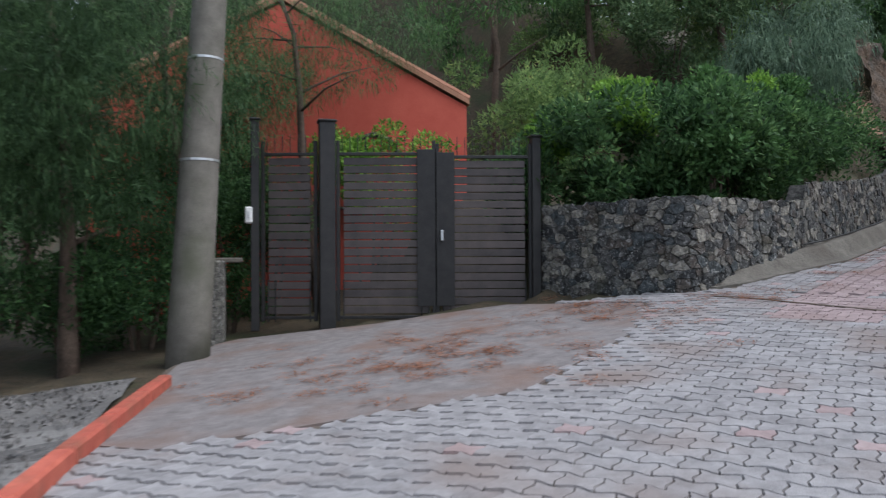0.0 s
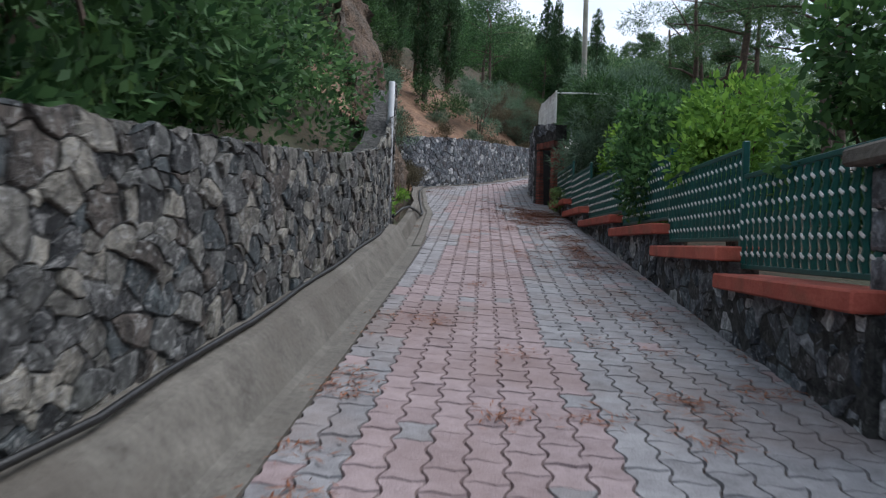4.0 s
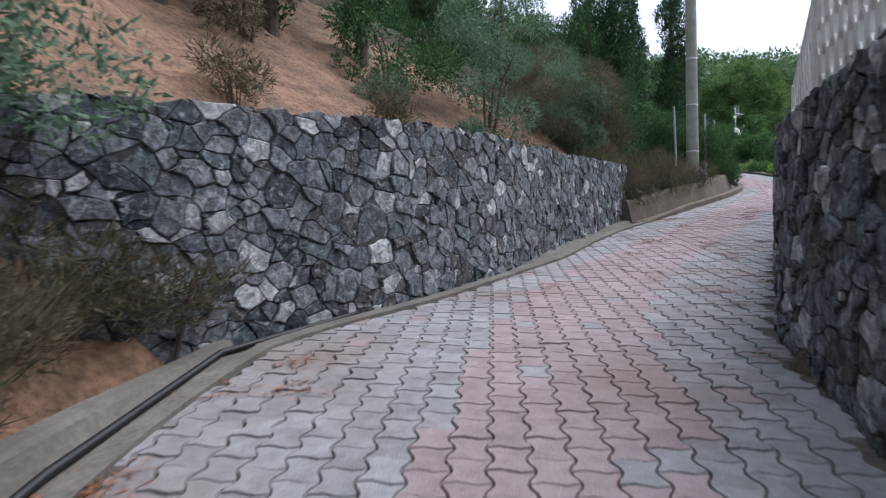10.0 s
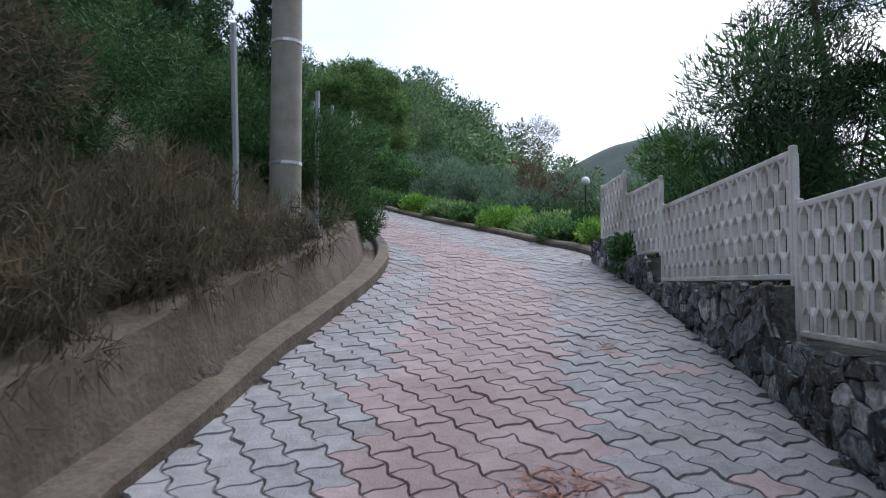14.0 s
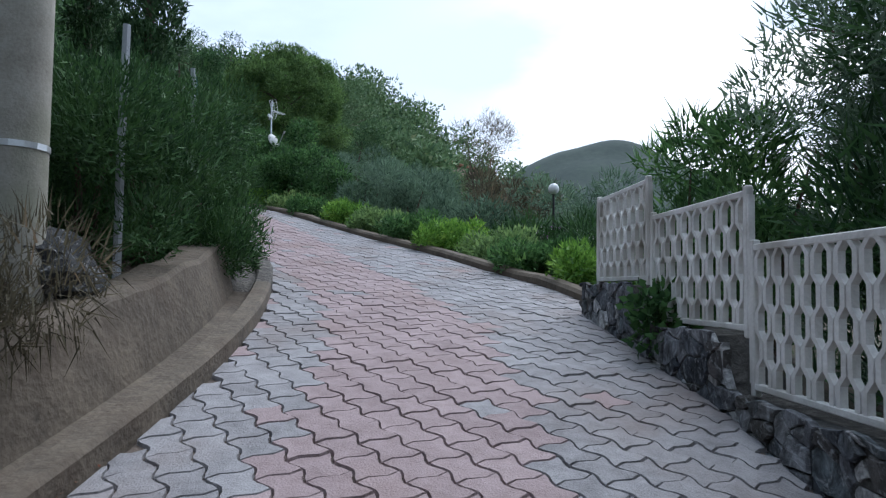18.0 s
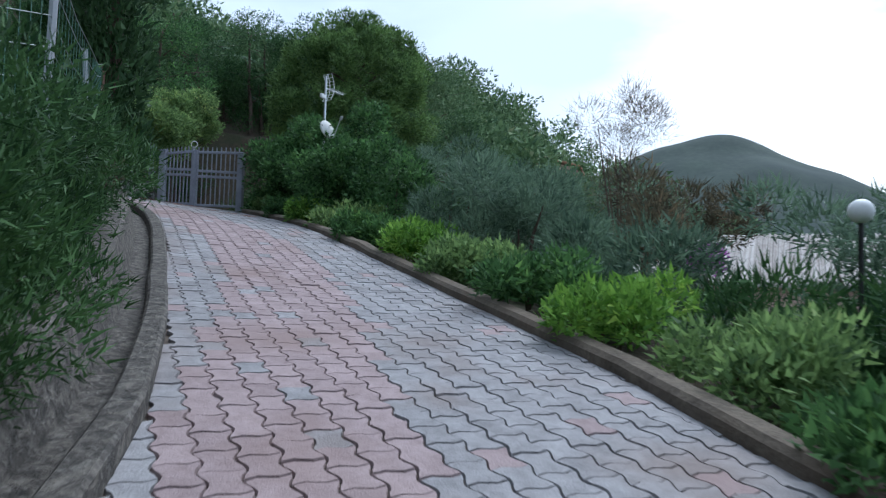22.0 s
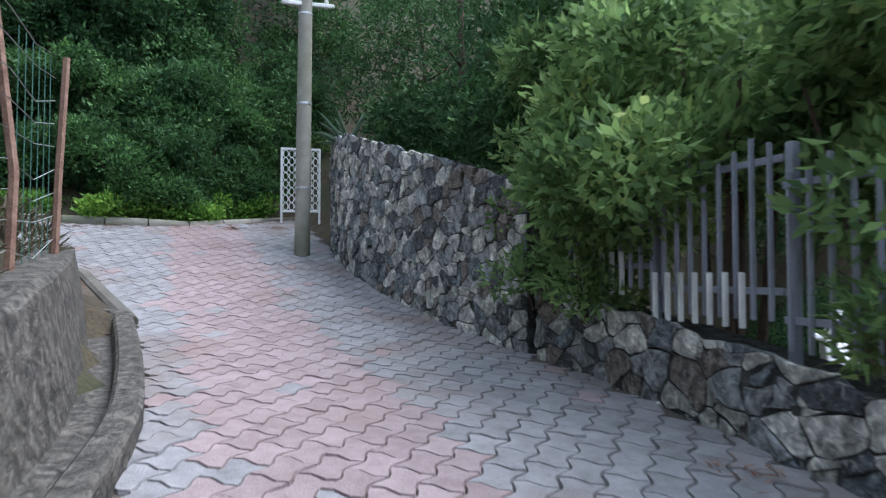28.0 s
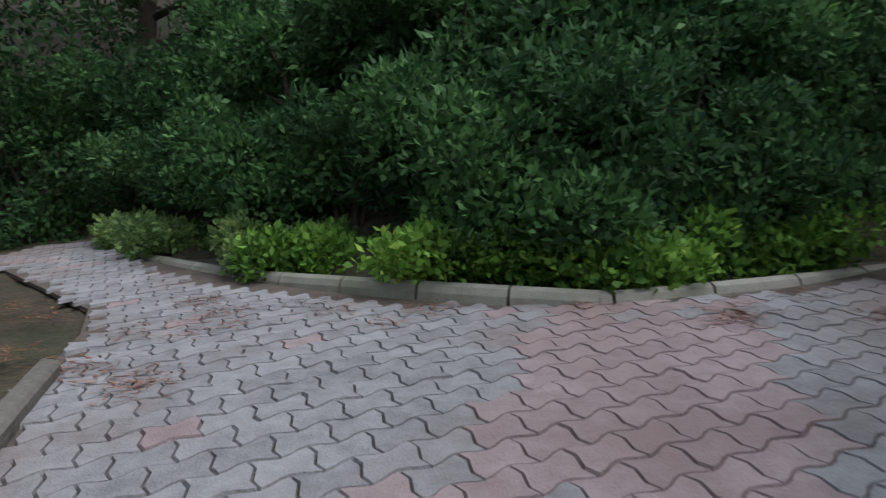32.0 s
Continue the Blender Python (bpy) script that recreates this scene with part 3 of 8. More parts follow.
def ground_z(x, y):
    s, l = nearest(x, y)
    z = road_z(s, np.clip(l, -6, 9))
    el = np.interp(s, *EDGE_L)
    at = np.maximum(np.interp(s, *LEFT_AT), el + 0.4)
    far = np.maximum(l - at, 0)
    rise = np.interp(s, *SLOPE_L) * 26 * (1 - np.exp(-far / 26))
    yard = ((x < 2.45 + (11.2 - y) * 0.489) & (y < 16)) | ((x < -3) & (y < 20))
    left = np.where(yard, 0.0, 1.0) * np.interp(s, *LEFT_H) * np.clip((l - at) / 0.35 + 1, 0, 1) + np.where(yard, 0.02, 1.0) * rise
    er = -np.interp(s, *EDGE_R) + 0.35
    fr = np.maximum(-l - er, 0)
    k = np.interp(s, *SLOPE_R)
    right = np.interp(s, *RIGHT_H) * np.clip(fr / 0.3, 0, 1) + k * 22 * (1 - np.exp(-fr / 22))
    z = z - 0.07 + np.where(l > 0, left, right)
    # the bank beyond the last kerb
    bx, by = x - 57.0, y - 38.6
    past = by - 0.26 * bx ** 2 * np.exp(-np.abs(bx) / 6.0) * (bx < 0) - 0.20 * np.abs(bx) - 0.45
    z = np.where((y > 37) & (x > 44), z * 1.0 + np.clip(past, 0, 12) * 0.85, z)
    z = np.where((x > 56.9) & (x < 71.5) & (y > 23.5) & (y < 36.5) & (x - 56.9 > (y - 31) * 0.5), np.minimum(z, 9.0 - 0.09 * (x - 56.6)), z)
    d = np.hypot(x - 40, y - 18)
    slope = np.clip((d - 36) / 30, 0, 1) * np.clip((x - 20) / 30, 0, 1)
    side = (x - 40) * 0.42 + (y - 18) * 0.9
    wood = np.clip(side, -80, 110) * 0.38 + 8 + 5 * np.sin(x * 0.05) * np.sin(y * 0.043 + 1)
    wood = wood + 7.0 * np.exp(-((x - 124) / 30) ** 2 - ((y - 25) / 15) ** 2)
    z = z * (1 - slope) + slope * wood
    out = np.clip((d - 200) / 300, 0, 1)
    return z * (1 - out) + out * -10.0


def spaced(lo, hi, step, far):
    mid = list(np.arange(lo, hi + 0.01, step))
    a, d = [], step
    while (lo - sum(a)) > -far:
        d *= 1.35
        a.append(d)
    left = list(lo - np.cumsum(a))[::-1]
    a, d = [], step
    while (hi + sum(a)) < far:
        d *= 1.35
        a.append(d)
    return np.array(left + mid + list(hi + np.cumsum(a)))


gx, gy = spaced(-22, 82, 0.6, 2600), spaced(-14, 62, 0.6, 2600)
GX, GY = np.meshgrid(gx, gy)
flat_x, flat_y = GX.ravel(), GY.ravel()
flat_z = np.concatenate([ground_z(flat_x[i:i + 4000], flat_y[i:i + 4000]) for i in range(0, len(flat_x), 4000)])
rng0 = np.random.default_rng(5)
s_all, l_all = zip(*[nearest(flat_x[i:i + 4000], flat_y[i:i + 4000]) for i in range(0, len(flat_x), 4000)])
s_all, l_all = np.concatenate(s_all), np.concatenate(l_all)
offroad = (l_all > np.interp(s_all, *EDGE_L) + 1.2) | (l_all < np.interp(s_all, *EDGE_R) - 1.0)
flat_z = flat_z + np.where(offroad, rng0.normal(0, 0.05, len(flat_z)), 0)
nx, ny = len(gx), len(gy)
idx = np.arange(nx * ny).reshape(ny, nx)
gf = np.stack([idx[:-1, :-1], idx[:-1, 1:], idx[1:, 1:], idx[1:, :-1]], -1).reshape(-1, 4)
me = bpy.data.meshes.new("ground")
me.from_pydata(np.stack([flat_x, flat_y, flat_z], 1).tolist(), [], gf.tolist())
me.materials.append(M_FOREST)
me.materials.append(M_REDEARTH)
cs = s_all[gf[:, 0]], l_all[gf[:, 0]]
me.polygons.foreach_set("material_index", ((cs[0] > 40) & (cs[0] < 55.5) & (cs[1] > 2.0) & (cs[1] < 9.5)).astype(np.int32))
me.polygons.foreach_set("use_smooth", [True] * len(gf))
ground = new("ground", me)
tagged(ground, "brown forest soil and red earth of the hillside", "ground", "", "structure")


def ground_at(x, y):
    return float(ground_z(np.array([x]), np.array([y]))[0])


# bedding of the road under its pavers
def strip(name, s0, s1, left, right, h, mats, label, category, step=0.5, thick=0.12):
    b = Build()
    rings = []
    for s in np.arange(s0, s1 + 0.001, step):
        a, c = left(s), right(s)
        n = 7
        top = [P(s, a + (c - a) * k / n, h) for k in range(n + 1)]
        rings.append(top + [P(s, c, h - thick), P(s, a, h - thick)])
    b.loft(rings)
    return structure(name, b, mats, label, category)


road = strip("road", 2, 93, lambda s: edge_l(s) + 0.08, lambda s: edge_r(s) - 0.12, -0.018, M_BED, "steep narrow lane paved with interlocking concrete pavers", "road", 0.5, 0.03)


# ---- rubble stone walls ----
def clip_cell(poly, p, q):
    """Keeps the side of poly that is nearer to p than to q; the heavier of the two (third number) takes more."""
    far = (q[0] - p[0]) ** 2 + 1.7 * (q[1] - p[1]) ** 2
    share = min(max(0.5 + (p[2] - q[2]) / (2 * far), 0.12), 0.88)
    mx, my = p[0] + (q[0] - p[0]) * share, p[1] + (q[1] - p[1]) * share
    nx_, ny_ = q[0] - p[0], (q[1] - p[1]) * 1.7
    out = []
    for i in range(len(poly)):
        a, b = poly[i], poly[(i + 1) % len(poly)]
        da, db = (a[0] - mx) * nx_ + (a[1] - my) * ny_, (b[0] - mx) * nx_ + (b[1] - my) * ny_
        if da <= 0:
            out.append(a)
        if da * db < 0:
            t = da / (da - db)
            out.append((a[0] + (b[0] - a[0]) * t, a[1] + (b[1] - a[1]) * t))
    return out


def cells(u0, u1, v_lo, v_hi, cw, ch, rng):
    """Uneven stone outlines that fill a wall's face; v_lo and v_hi give its foot and top along it."""
    pts = {}
    nu, nv = int((u1 - u0) / cw) + 3, int((max(v_hi(u0), v_hi(u1), v_hi((u0 + u1) / 2)) + 0.6 - min(v_lo(u0), v_lo(u1), v_lo((u0 + u1) / 2))) / ch) + 4
    base = min(v_lo(u0), v_lo(u1), v_lo((u0 + u1) / 2)) - ch
    for i in range(-1, nu):
        for j in range(-1, nv):
            if rng.uniform() < 0.4:
                continue
            pts[i, j] = (u0 + (i + 0.5 * (j % 2) + rng.uniform(-0.42, 0.42)) * cw, base + (j + rng.uniform(-0.4, 0.4)) * ch, 1.5 * cw * cw * rng.uniform() ** 2.2)
    out = []
    for (i, j), p in pts.items():
        if not (u0 - 0.02 < p[0] < u1 + 0.02 and v_lo(p[0]) - 0.6 * ch < p[1] < v_hi(p[0]) + 0.7 * ch):
            continue
        poly = [(p[0] - cw * 2.2, p[1] - ch * 2.2), (p[0] + cw * 2.2, p[1] - ch * 2.2), (p[0] + cw * 2.2, p[1] + ch * 2.2), (p[0] - cw * 2.2, p[1] + ch * 2.2)]
        for di in (-4, -3, -2, -1, 0, 1, 2, 3, 4):
            for dj in (-4, -3, -2, -1, 0, 1, 2, 3, 4):
                q = pts.get((i + di, j + dj))
                if q and (di or dj):
                    poly = clip_cell(poly, p, q)
        poly = [(min(max(x, u0), u1), min(max(y, v_lo(x) - 0.05), v_hi(x))) for x, y in poly]
        if len(poly) >= 3:
            out.append((p, poly))
    return out


def along(path):
    """Turns metres along a plan polyline into a place and the way out of its face (to the right of its course)."""
    path = [Vector(p) for p in path]
    acc = [0.0]
    for a, b in zip(path, path[1:]):
        acc.append(acc[-1] + (b - a).length)

    def at(u):
        for i in range(len(path) - 1):
            if u <= acc[i + 1] or i == len(path) - 2:
                f = (u - acc[i]) / (acc[i + 1] - acc[i])
                p = path[i].lerp(path[i + 1], f)
                break

        def tang(k):
            return (path[min(k + 1, len(path) - 1)] - path[max(k - 1, 0)]).normalized()
        d = tang(i).lerp(tang(i + 1), min(max(f, 0), 1)).normalized()
        return p, Vector((d.y, -d.x))
    return at, acc[-1]


PIECES = []


def stone_wall(name, path, foot, top, label, thick=0.35, size=(0.222, 0.152), mat=None, seed=1, limit=300, near=None, cap=True):
    """A rubble wall along a plan polyline (stones on its right side). foot and top: heights along it, in metres of the world."""
    rng = np.random.default_rng(seed)
    at, total = along(path)
    b = Build()
    rings = []
    for u in np.linspace(0, total, max(int(total / 0.25), 3)):
        p, n = at(u)
        q = p - n * thick
        lo, hi = foot(u) - 0.25, min(top(max(u - 0.26, 0)), top(u), top(min(u + 0.26, total))) - 0.03
        rings.append([(p.x, p.y, lo), (p.x, p.y, hi), (q.x, q.y, hi + 0.02), (q.x, q.y, lo)])
    b.loft(rings)
    wall = structure(name, b, M_MORTAR, label, "wall")
    PIECES.append((wall, at, total, foot, top, size, mat or M_STONE, seed, limit, near))
    return wall


def lay_stones():
    """The stones of every wall: those of the stretch that the lane passes closest are pieces of their own, the others are one mesh."""
    for wall, at, total, foot, top, size, mat, seed, limit, near in PIECES:
        rng = np.random.default_rng(seed + 7)
        items = cells(0, total, lambda u: foot(u) - 0.04, top, size[0], size[1], rng)
        lo, hi = near or (0, total)
        rest, count = Build(), 0
        rest_n = 0
        for (cu, cv, _), poly in items:
            ring0, ring1, ring2 = [], [], []
            proud = 0.004 + 0.026 * rng.uniform() ** 2
            tilt = rng.uniform(-0.10, 0.10, 2)
            single = lo <= cu <= hi and count < limit
            org = Vector((0, 0, 0))
            if single:
                p, n = at(cu)
                org = Vector((p.x, p.y, cv))
            cx, cy = sum(p[0] for p in poly) / len(poly), sum(p[1] for p in poly) / len(poly)
            sh = [(cx + (x - cx) * 0.965, cy + (y - cy) * 0.965) for x, y in poly]
            ring = []
            # broken outline: each side gets a bend, and the whole wall the same warp
            for i in range(len(sh)):
                c, d = sh[i], sh[(i + 1) % len(sh)]
                for w in (0.0, 0.5):
                    x, y = c[0] + (d[0] - c[0]) * w, c[1] + (d[1] - c[1]) * w
                    q = Vector((x * 7.0, y * 9.0, seed))
                    f = Vector((x * 21.0, y * 25.0, seed + 5))
                    ring.append((x + 0.05 * noise.noise(q) + 0.022 * noise.noise(f), min(y + 0.035 * noise.noise(q + Vector((0, 0, 9))) + 0.018 * noise.noise(f + Vector((0, 0, 9))), top(min(max(x, 0), total)) + 0.012)))
            for x, y in ring:
                p, n = at(min(max(x, 0), total))
                ox, oy = x - cx, y - cy

                def put(k, depth):
                    xx, yy = cx + ox * k, cy + oy * k
                    pp, nn = at(min(max(xx, 0), total))
                    dd = depth + (tilt[0] * (xx - cx) + tilt[1] * (yy - cy) if depth > 0 else 0)
                    return Vector((pp.x + nn.x * dd, pp.y + nn.y * dd, yy)) - org
                ring0.append(put(0.985, -0.02))
                ring1.append(put(0.965, proud * 0.7))
                ring2.append(put(rng.uniform(0.84, 0.93), proud * rng.uniform(0.9, 1.15) + 0.003))
            target = Build() if single else rest
            k = len(target.v)
            n = len(ring0)
            mx, my = cx + rng.uniform(-0.3, 0.3) * size[0], cy + rng.uniform(-0.3, 0.3) * size[1]
            pm, nm = at(min(max(mx, 0), total))
            dm = proud * rng.uniform(0.9, 1.2) + 0.004
            heart = Vector((pm.x + nm.x * dm, pm.y + nm.y * dm, my)) - org
            target.v += [tuple(v) for v in ring0 + ring1 + ring2 + [heart]]
            for a in (0, n):
                for j in range(n):
                    target.f.append((k + a + j, k + a + (j + 1) % n, k + a + n + (j + 1) % n, k + a + n + j))
            target.f += [(k + 2 * n + j, k + 2 * n + (j + 1) % n, k + 3 * n) for j in range(n)]
            target.m += [0] * (3 * n)
            if single:
                ob = part("stone", target, mat, wall)
                ob.location = org
                count += 1
            else:
                rest_n += 1
        if rest_n:
            tagged(part("stones", rest, mat, wall), kind="stuff")


def ramp(*pairs):
    us, hs = zip(*pairs)
    return lambda u: float(np.interp(u, us, hs))


# wall beside the first gate, round its corner and up the lane
W1 = [(1.8, 11.2), (2.85, 8.95), (3.05, 8.8), (3.5, 8.92)] + [P(s, l)[:2] for s, l in ((24.0, 1.42), (26.0, 1.36), (28.0, 1.34), (30.0, 1.32), (32.0, 1.34), (34.2, 1.5))]
at1, tot1 = along(W1)


def on_road(path, dz):
    at, _ = along(path)

    def f(u):
        p, n = at(u)
        s, l = nearest(p.x, p.y)
        return float(road_z(s, l)[0]) + dz
    return f


def top1(u):
    """Level beside the gate, a step up where the lane begins to climb, then rising with it."""
    p, n = at1(u)
    return 2.13 if u < 3.2 else float(np.interp(nearest(p.x, p.y)[0][0], (23.4, 24.6, 24.75, 27.2, 29.7, 31.0, 32.0, 33.0, 34.2), (2.13, 2.2, 2.5, 2.71, 3.01, 3.25, 3.65, 4.1, 4.75)))


stone_wall("wall_hedge_side", W1, lambda u: 0.15 if u < 2.6 else on_road(W1, -0.05)(u), top1,
           "rubble stone retaining wall below the hedge", size=(0.115, 0.080), mat=M_STONE_B, seed=3, near=(2.0, 9.0))
# wall below the red earth slope
W2 = [(20.6, 21.1), (21.6, 20.62), (22.7, 20.42), (24.6, 20.25), (26.5, 20.4), (29.5, 20.86), (32.0, 21.12), (33.48, 21.3)]
at2, tot2 = along(W2)
stone_wall("wall_slope_side", W2, on_road(W2, 0.0), ramp((0, 5.2), (2, 5.46), (5.5, 5.85), (9.5, 6.2), (tot2, 6.52)), "dark rubble stone retaining wall below red earth", size=(0.135, 0.092), seed=11, near=(3.0, 11.0))
# curved wall beyond the brick doorway, low under the white fence
W3 = [P(61.0, -1.80)[:2], P(59.8, -1.64)[:2], P(58.6, -1.58)[:2], P(56, -1.48)[:2], P(53, -1.5)[:2], P(50, -1.5)[:2], P(47.3, -1.45)[:2], P(45, -1.3)[:2], P(43, -1.32)[:2], P(41.5, -1.42)[:2], (20.68, 15.35)]
at3, tot3 = along(W3)
# bays of the white fence: from, to, height of its foot
BAYS = [(46.2, 48.7, 4.98), (48.7, 51.2, 5.30), (51.2, 53.4, 5.66), (53.4, 55.9, 6.02), (55.9, 58.6, 6.32), (58.6, 59.8, 6.60), (59.82, 60.92, 6.87)]


def top3(u):
    p, n = at3(u)
    s, l = nearest(p.x, p.y)
    s = float(s[0])
    for s0, s1, z in BAYS:
        if s0 <= s < s1 or (s >= 60.8 and z > 6.8):
            return z - 0.015
    return float(road_z(np.array([s]), l)[0] + np.interp(s, (40.2, 41, 42.3, 44, 45.5, 46.2), (1.93, 1.90, 1.76, 1.5, 1.25, 0.95)))


stone_wall("wall_fence_side", W3, on_road(W3, -0.08), top3, "dark rubble stone wall that carries a white fence", size=(0.122, 0.080), seed=21, near=(tot3 - 9.0, tot3))
# low wall below the green fence
COPING_S, COPING_Z = [26.15, 28.0, 30.0, 32.3, 34.8, 36.7, 38.75], [1.98, 2.18, 2.41, 2.60, 2.85, 3.11]
W5 = [P(s, -1.78)[:2] for s in (38.7, 36, 33, 30, 28, 26.2)]
at5, tot5 = along(W5)


def top5(u):
    p, n = at5(u)
    s = float(nearest(p.x, p.y)[0][0])
    return COPING_Z[min(max(int(np.searchsorted(COPING_S, s)) - 1, 0), 5)] - 0.09


stone_wall("wall_green_fence_side", W5, on_road(W5, -0.08), top5, "low dark stone wall under red copings", size=(0.135, 0.095), seed=31, limit=220)
# wall beside the last pole, and the ledge under the picket fence
W4 = [(59.15, 37.0), (58.75, 36.4), (58.35, 35.4), (57.95, 33.6), (57.62, 31.9), (57.43, 31.1)]
at4, tot4 = along(W4)
stone_wall("wall_pole_side", W4, on_road(W4, -0.1), ramp((0, 12.6), (1.8, 12.45), (3.5, 12.0), (5.4, 11.5), (tot4, 11.25)), "high grey rubble stone wall beside a concrete pole", size=(0.125, 0.100), mat=M_STONE_C, seed=41, near=(1.0, tot4))
W6 = [(57.42, 31.0), (57.1, 29.9), (56.75, 28.9), (56.35, 28.0)]
stone_wall("wall_picket_side", W6, on_road(W6, -0.1), ramp((0, 10.48), (1.2, 10.34), (2.2, 10.20), (3.2, 10.08)), "low mossy stone ledge under a picket fence", size=(0.145, 0.10), mat=M_STONE_C, seed=51)


W7 = [(20.66, 15.30), (20.17, 14.56)]
stone_wall("wall_door_side", W7, ramp((0, 4.94), (1.1, 4.92)), ramp((0, 5.15), (1.1, 5.04)), "dark stone wall over the brick doorway", thick=0.3, size=(0.140, 0.100), seed=23)
# ---- rock bank between the two walls on the uphill side ----
def rock_face(name, s0, s1, l0, height, lean, label, mat, seed, rough=0.35, step=0.22):
    rng = np.random.default_rng(seed)
    noise_at = Vector((seed * 3.1, 0, 0))
    ss = np.arange(s0, s1 + 0.01, step)
    rows = 44
    b = Build()
    rings = []
    for s in ss:
        ring = []
        hh = height(s)
        for j in range(rows):
            u = j / (rows - 1)
            h = -0.3 + (hh + 0.3) * u
            p = P(s, l0(s), 0)
            q3 = Vector((s * 0.9, h * 1.15, 0.0)) + noise_at
            w = noise.noise(Vector((s * 0.55, h * 0.8, 0)) + noise_at) * rough * 0.7
            for f, amp in ((1.0, 0.16), (2.6, 0.11), (6.0, 0.07)):
                # broken faces: a plane of its own, with its own slant, for every block
                dist, near_pts = noise.voronoi(q3 * f)
                c = near_pts[0]
                tone = noise.cell_vector(c * 3.7)
                w += rough * amp * (tone.x - 0.5 + 1.1 * ((q3.x * f - c.x) * (tone.y - 0.5) + (q3.y * f - c.y) * (tone.z - 0.2)) + 0.5 * min(dist[1] - dist[0], 0.25))
            for f in (1.6, 3.3, 6.5):
                w += rough * 0.30 / f ** 0.75 * (abs(noise.noise(Vector((s * f * 1.2, h * f * 0.7, f)) + noise_at)) - 0.2)
            w += (noise.noise(Vector((s * 7.0, h * 4.0, 9)) + noise_at) * 0.12 + noise.noise(Vector((s * 15.0, h * 11.0, 9)) + noise_at) * 0.09) * rough
            l = l0(s) + lean * max(h, 0) + lean * 0.3 * max(h, 0) ** 2 * 0.3 + w * min(1, u * 4 + 0.2)
            q = P(s, l, 0)
            ring.append((q.x, q.y, p.z + h))
        rings.append(ring)
    b.loft(rings[::-1], closed=False)
    return structure(name, b, mat, label, "rock bank", True)


rock_face("bank_rock", 33.9, 43.6, lambda s: float(np.interp(s, (33.9, 36, 40, 42, 43.6), (1.62, 1.55, 1.95, 2.7, 3.3))), lambda s: float(np.interp(s, (31.9, 33, 37, 41, 43.6), (4.2, 5.0, 5.0, 3.6, 2.4))), 0.16,
          "brown earth and rock cutting with tufts of grass", M_ROCK, 3, 0.62, 0.085)
rock_face("bank_red_earth", 42.0, 54.5, lambda s: float(np.interp(s, (42, 43.5, 45, 49, 54.5), (3.4, 3.1, 2.2, 2.0, 3.0))), lambda s: float(np.interp(s, (42, 44, 48, 52, 54.5), (4.0, 4.2, 3.6, 2.8, 2.0))), 0.95,
          "bare red earth slope above the wall", M_REDEARTH, 8, 0.55, 0.12)


rock_face("bank_soil", 53.8, 62.0, lambda s: edge_l(s) + float(np.interp(s, (53.8, 54.8, 56.0, 57.5, 60.0, 62.0), (0.58, 0.34, 0.26, 0.42, 0.52, 0.60))), lambda s: float(np.interp(s, (53.3, 55, 58, 62), (1.5, 1.3, 1.05, 0.7))), 1.15,
          "crumbling brown soil slipping over the low wall", M_BANKSOIL, 14, 0.36, 0.08)


# ---- concrete kerbs, gutters and low walls ----
def profile_run(name, s0, s1, prof, mats, label, category, step=0.4):
    """Sweeps a profile (left of the road's left edge, height) along the lane."""
    b = Build()
    b.loft([[P(s, l, h) for l, h in prof(s)] for s in np.linspace(s0, s1, max(int((s1 - s0) / step), 2))])
    return structure(name, b, mats, label, category)


def ledge(s):
    e = edge_l(s)
    hh = float(np.interp(s, (21.8, 23, 27, 32), (0.12, 0.25, 0.30, 0.30)))
    far = float(np.interp(s, (21.8, 24, 27, 30, 33), (e + 0.45, e + 0.55, e + 0.50, e + 0.48, e + 0.50)))
    return [(e, -0.1), (e - 0.005, 0.02), (e + 0.12, 0.02), (e + 0.16, 0.035), (e + 0.30, hh - 0.03), (e + 0.33, hh), (far, hh + 0.02), (far, -0.1)]


profile_run("kerb_hedge_side", 21.9, 32.3, ledge, M_CONCRETE, "weathered concrete ledge along the foot of the wall", "kerb")


def gutter(s):
    e = edge_l(s)
    hh = float(np.interp(s, (41.5, 43.6), (0.24, 0.06)))
    return [(e, -0.1), (e, 0.03), (e + 0.10, 0.035), (e + 0.14, 0.0), (e + 0.24, 0.01), (e + 0.28, hh - 0.03), (e + 0.30, hh - 0.005), (e + 0.385, hh), (e + 0.42, -0.1)]


profile_run("kerb_rock_side", 32.3, 44.2, gutter, M_CONCRETE, "concrete gutter and kerb along the rock", "kerb")


def gutter2(s):
    e = edge_l(s)
    w = float(np.interp(s, (44, 46, 50, 54), (0.50, 0.70, 0.62, 0.62)))
    return [(e, -0.1), (e, 0.03), (e + 0.12, 0.035), (e + 0.16, 0.0), (e + 0.34, 0.0), (e + 0.38, 0.05), (e + 0.41, 0.06), (e + w + 0.1, 0.08), (e + w + 0.1, -0.1)]


profile_run("kerb_slope_side", 44.2, 53.55, gutter2, M_CONCRETE, "mossy concrete gutter along the stone wall", "kerb")


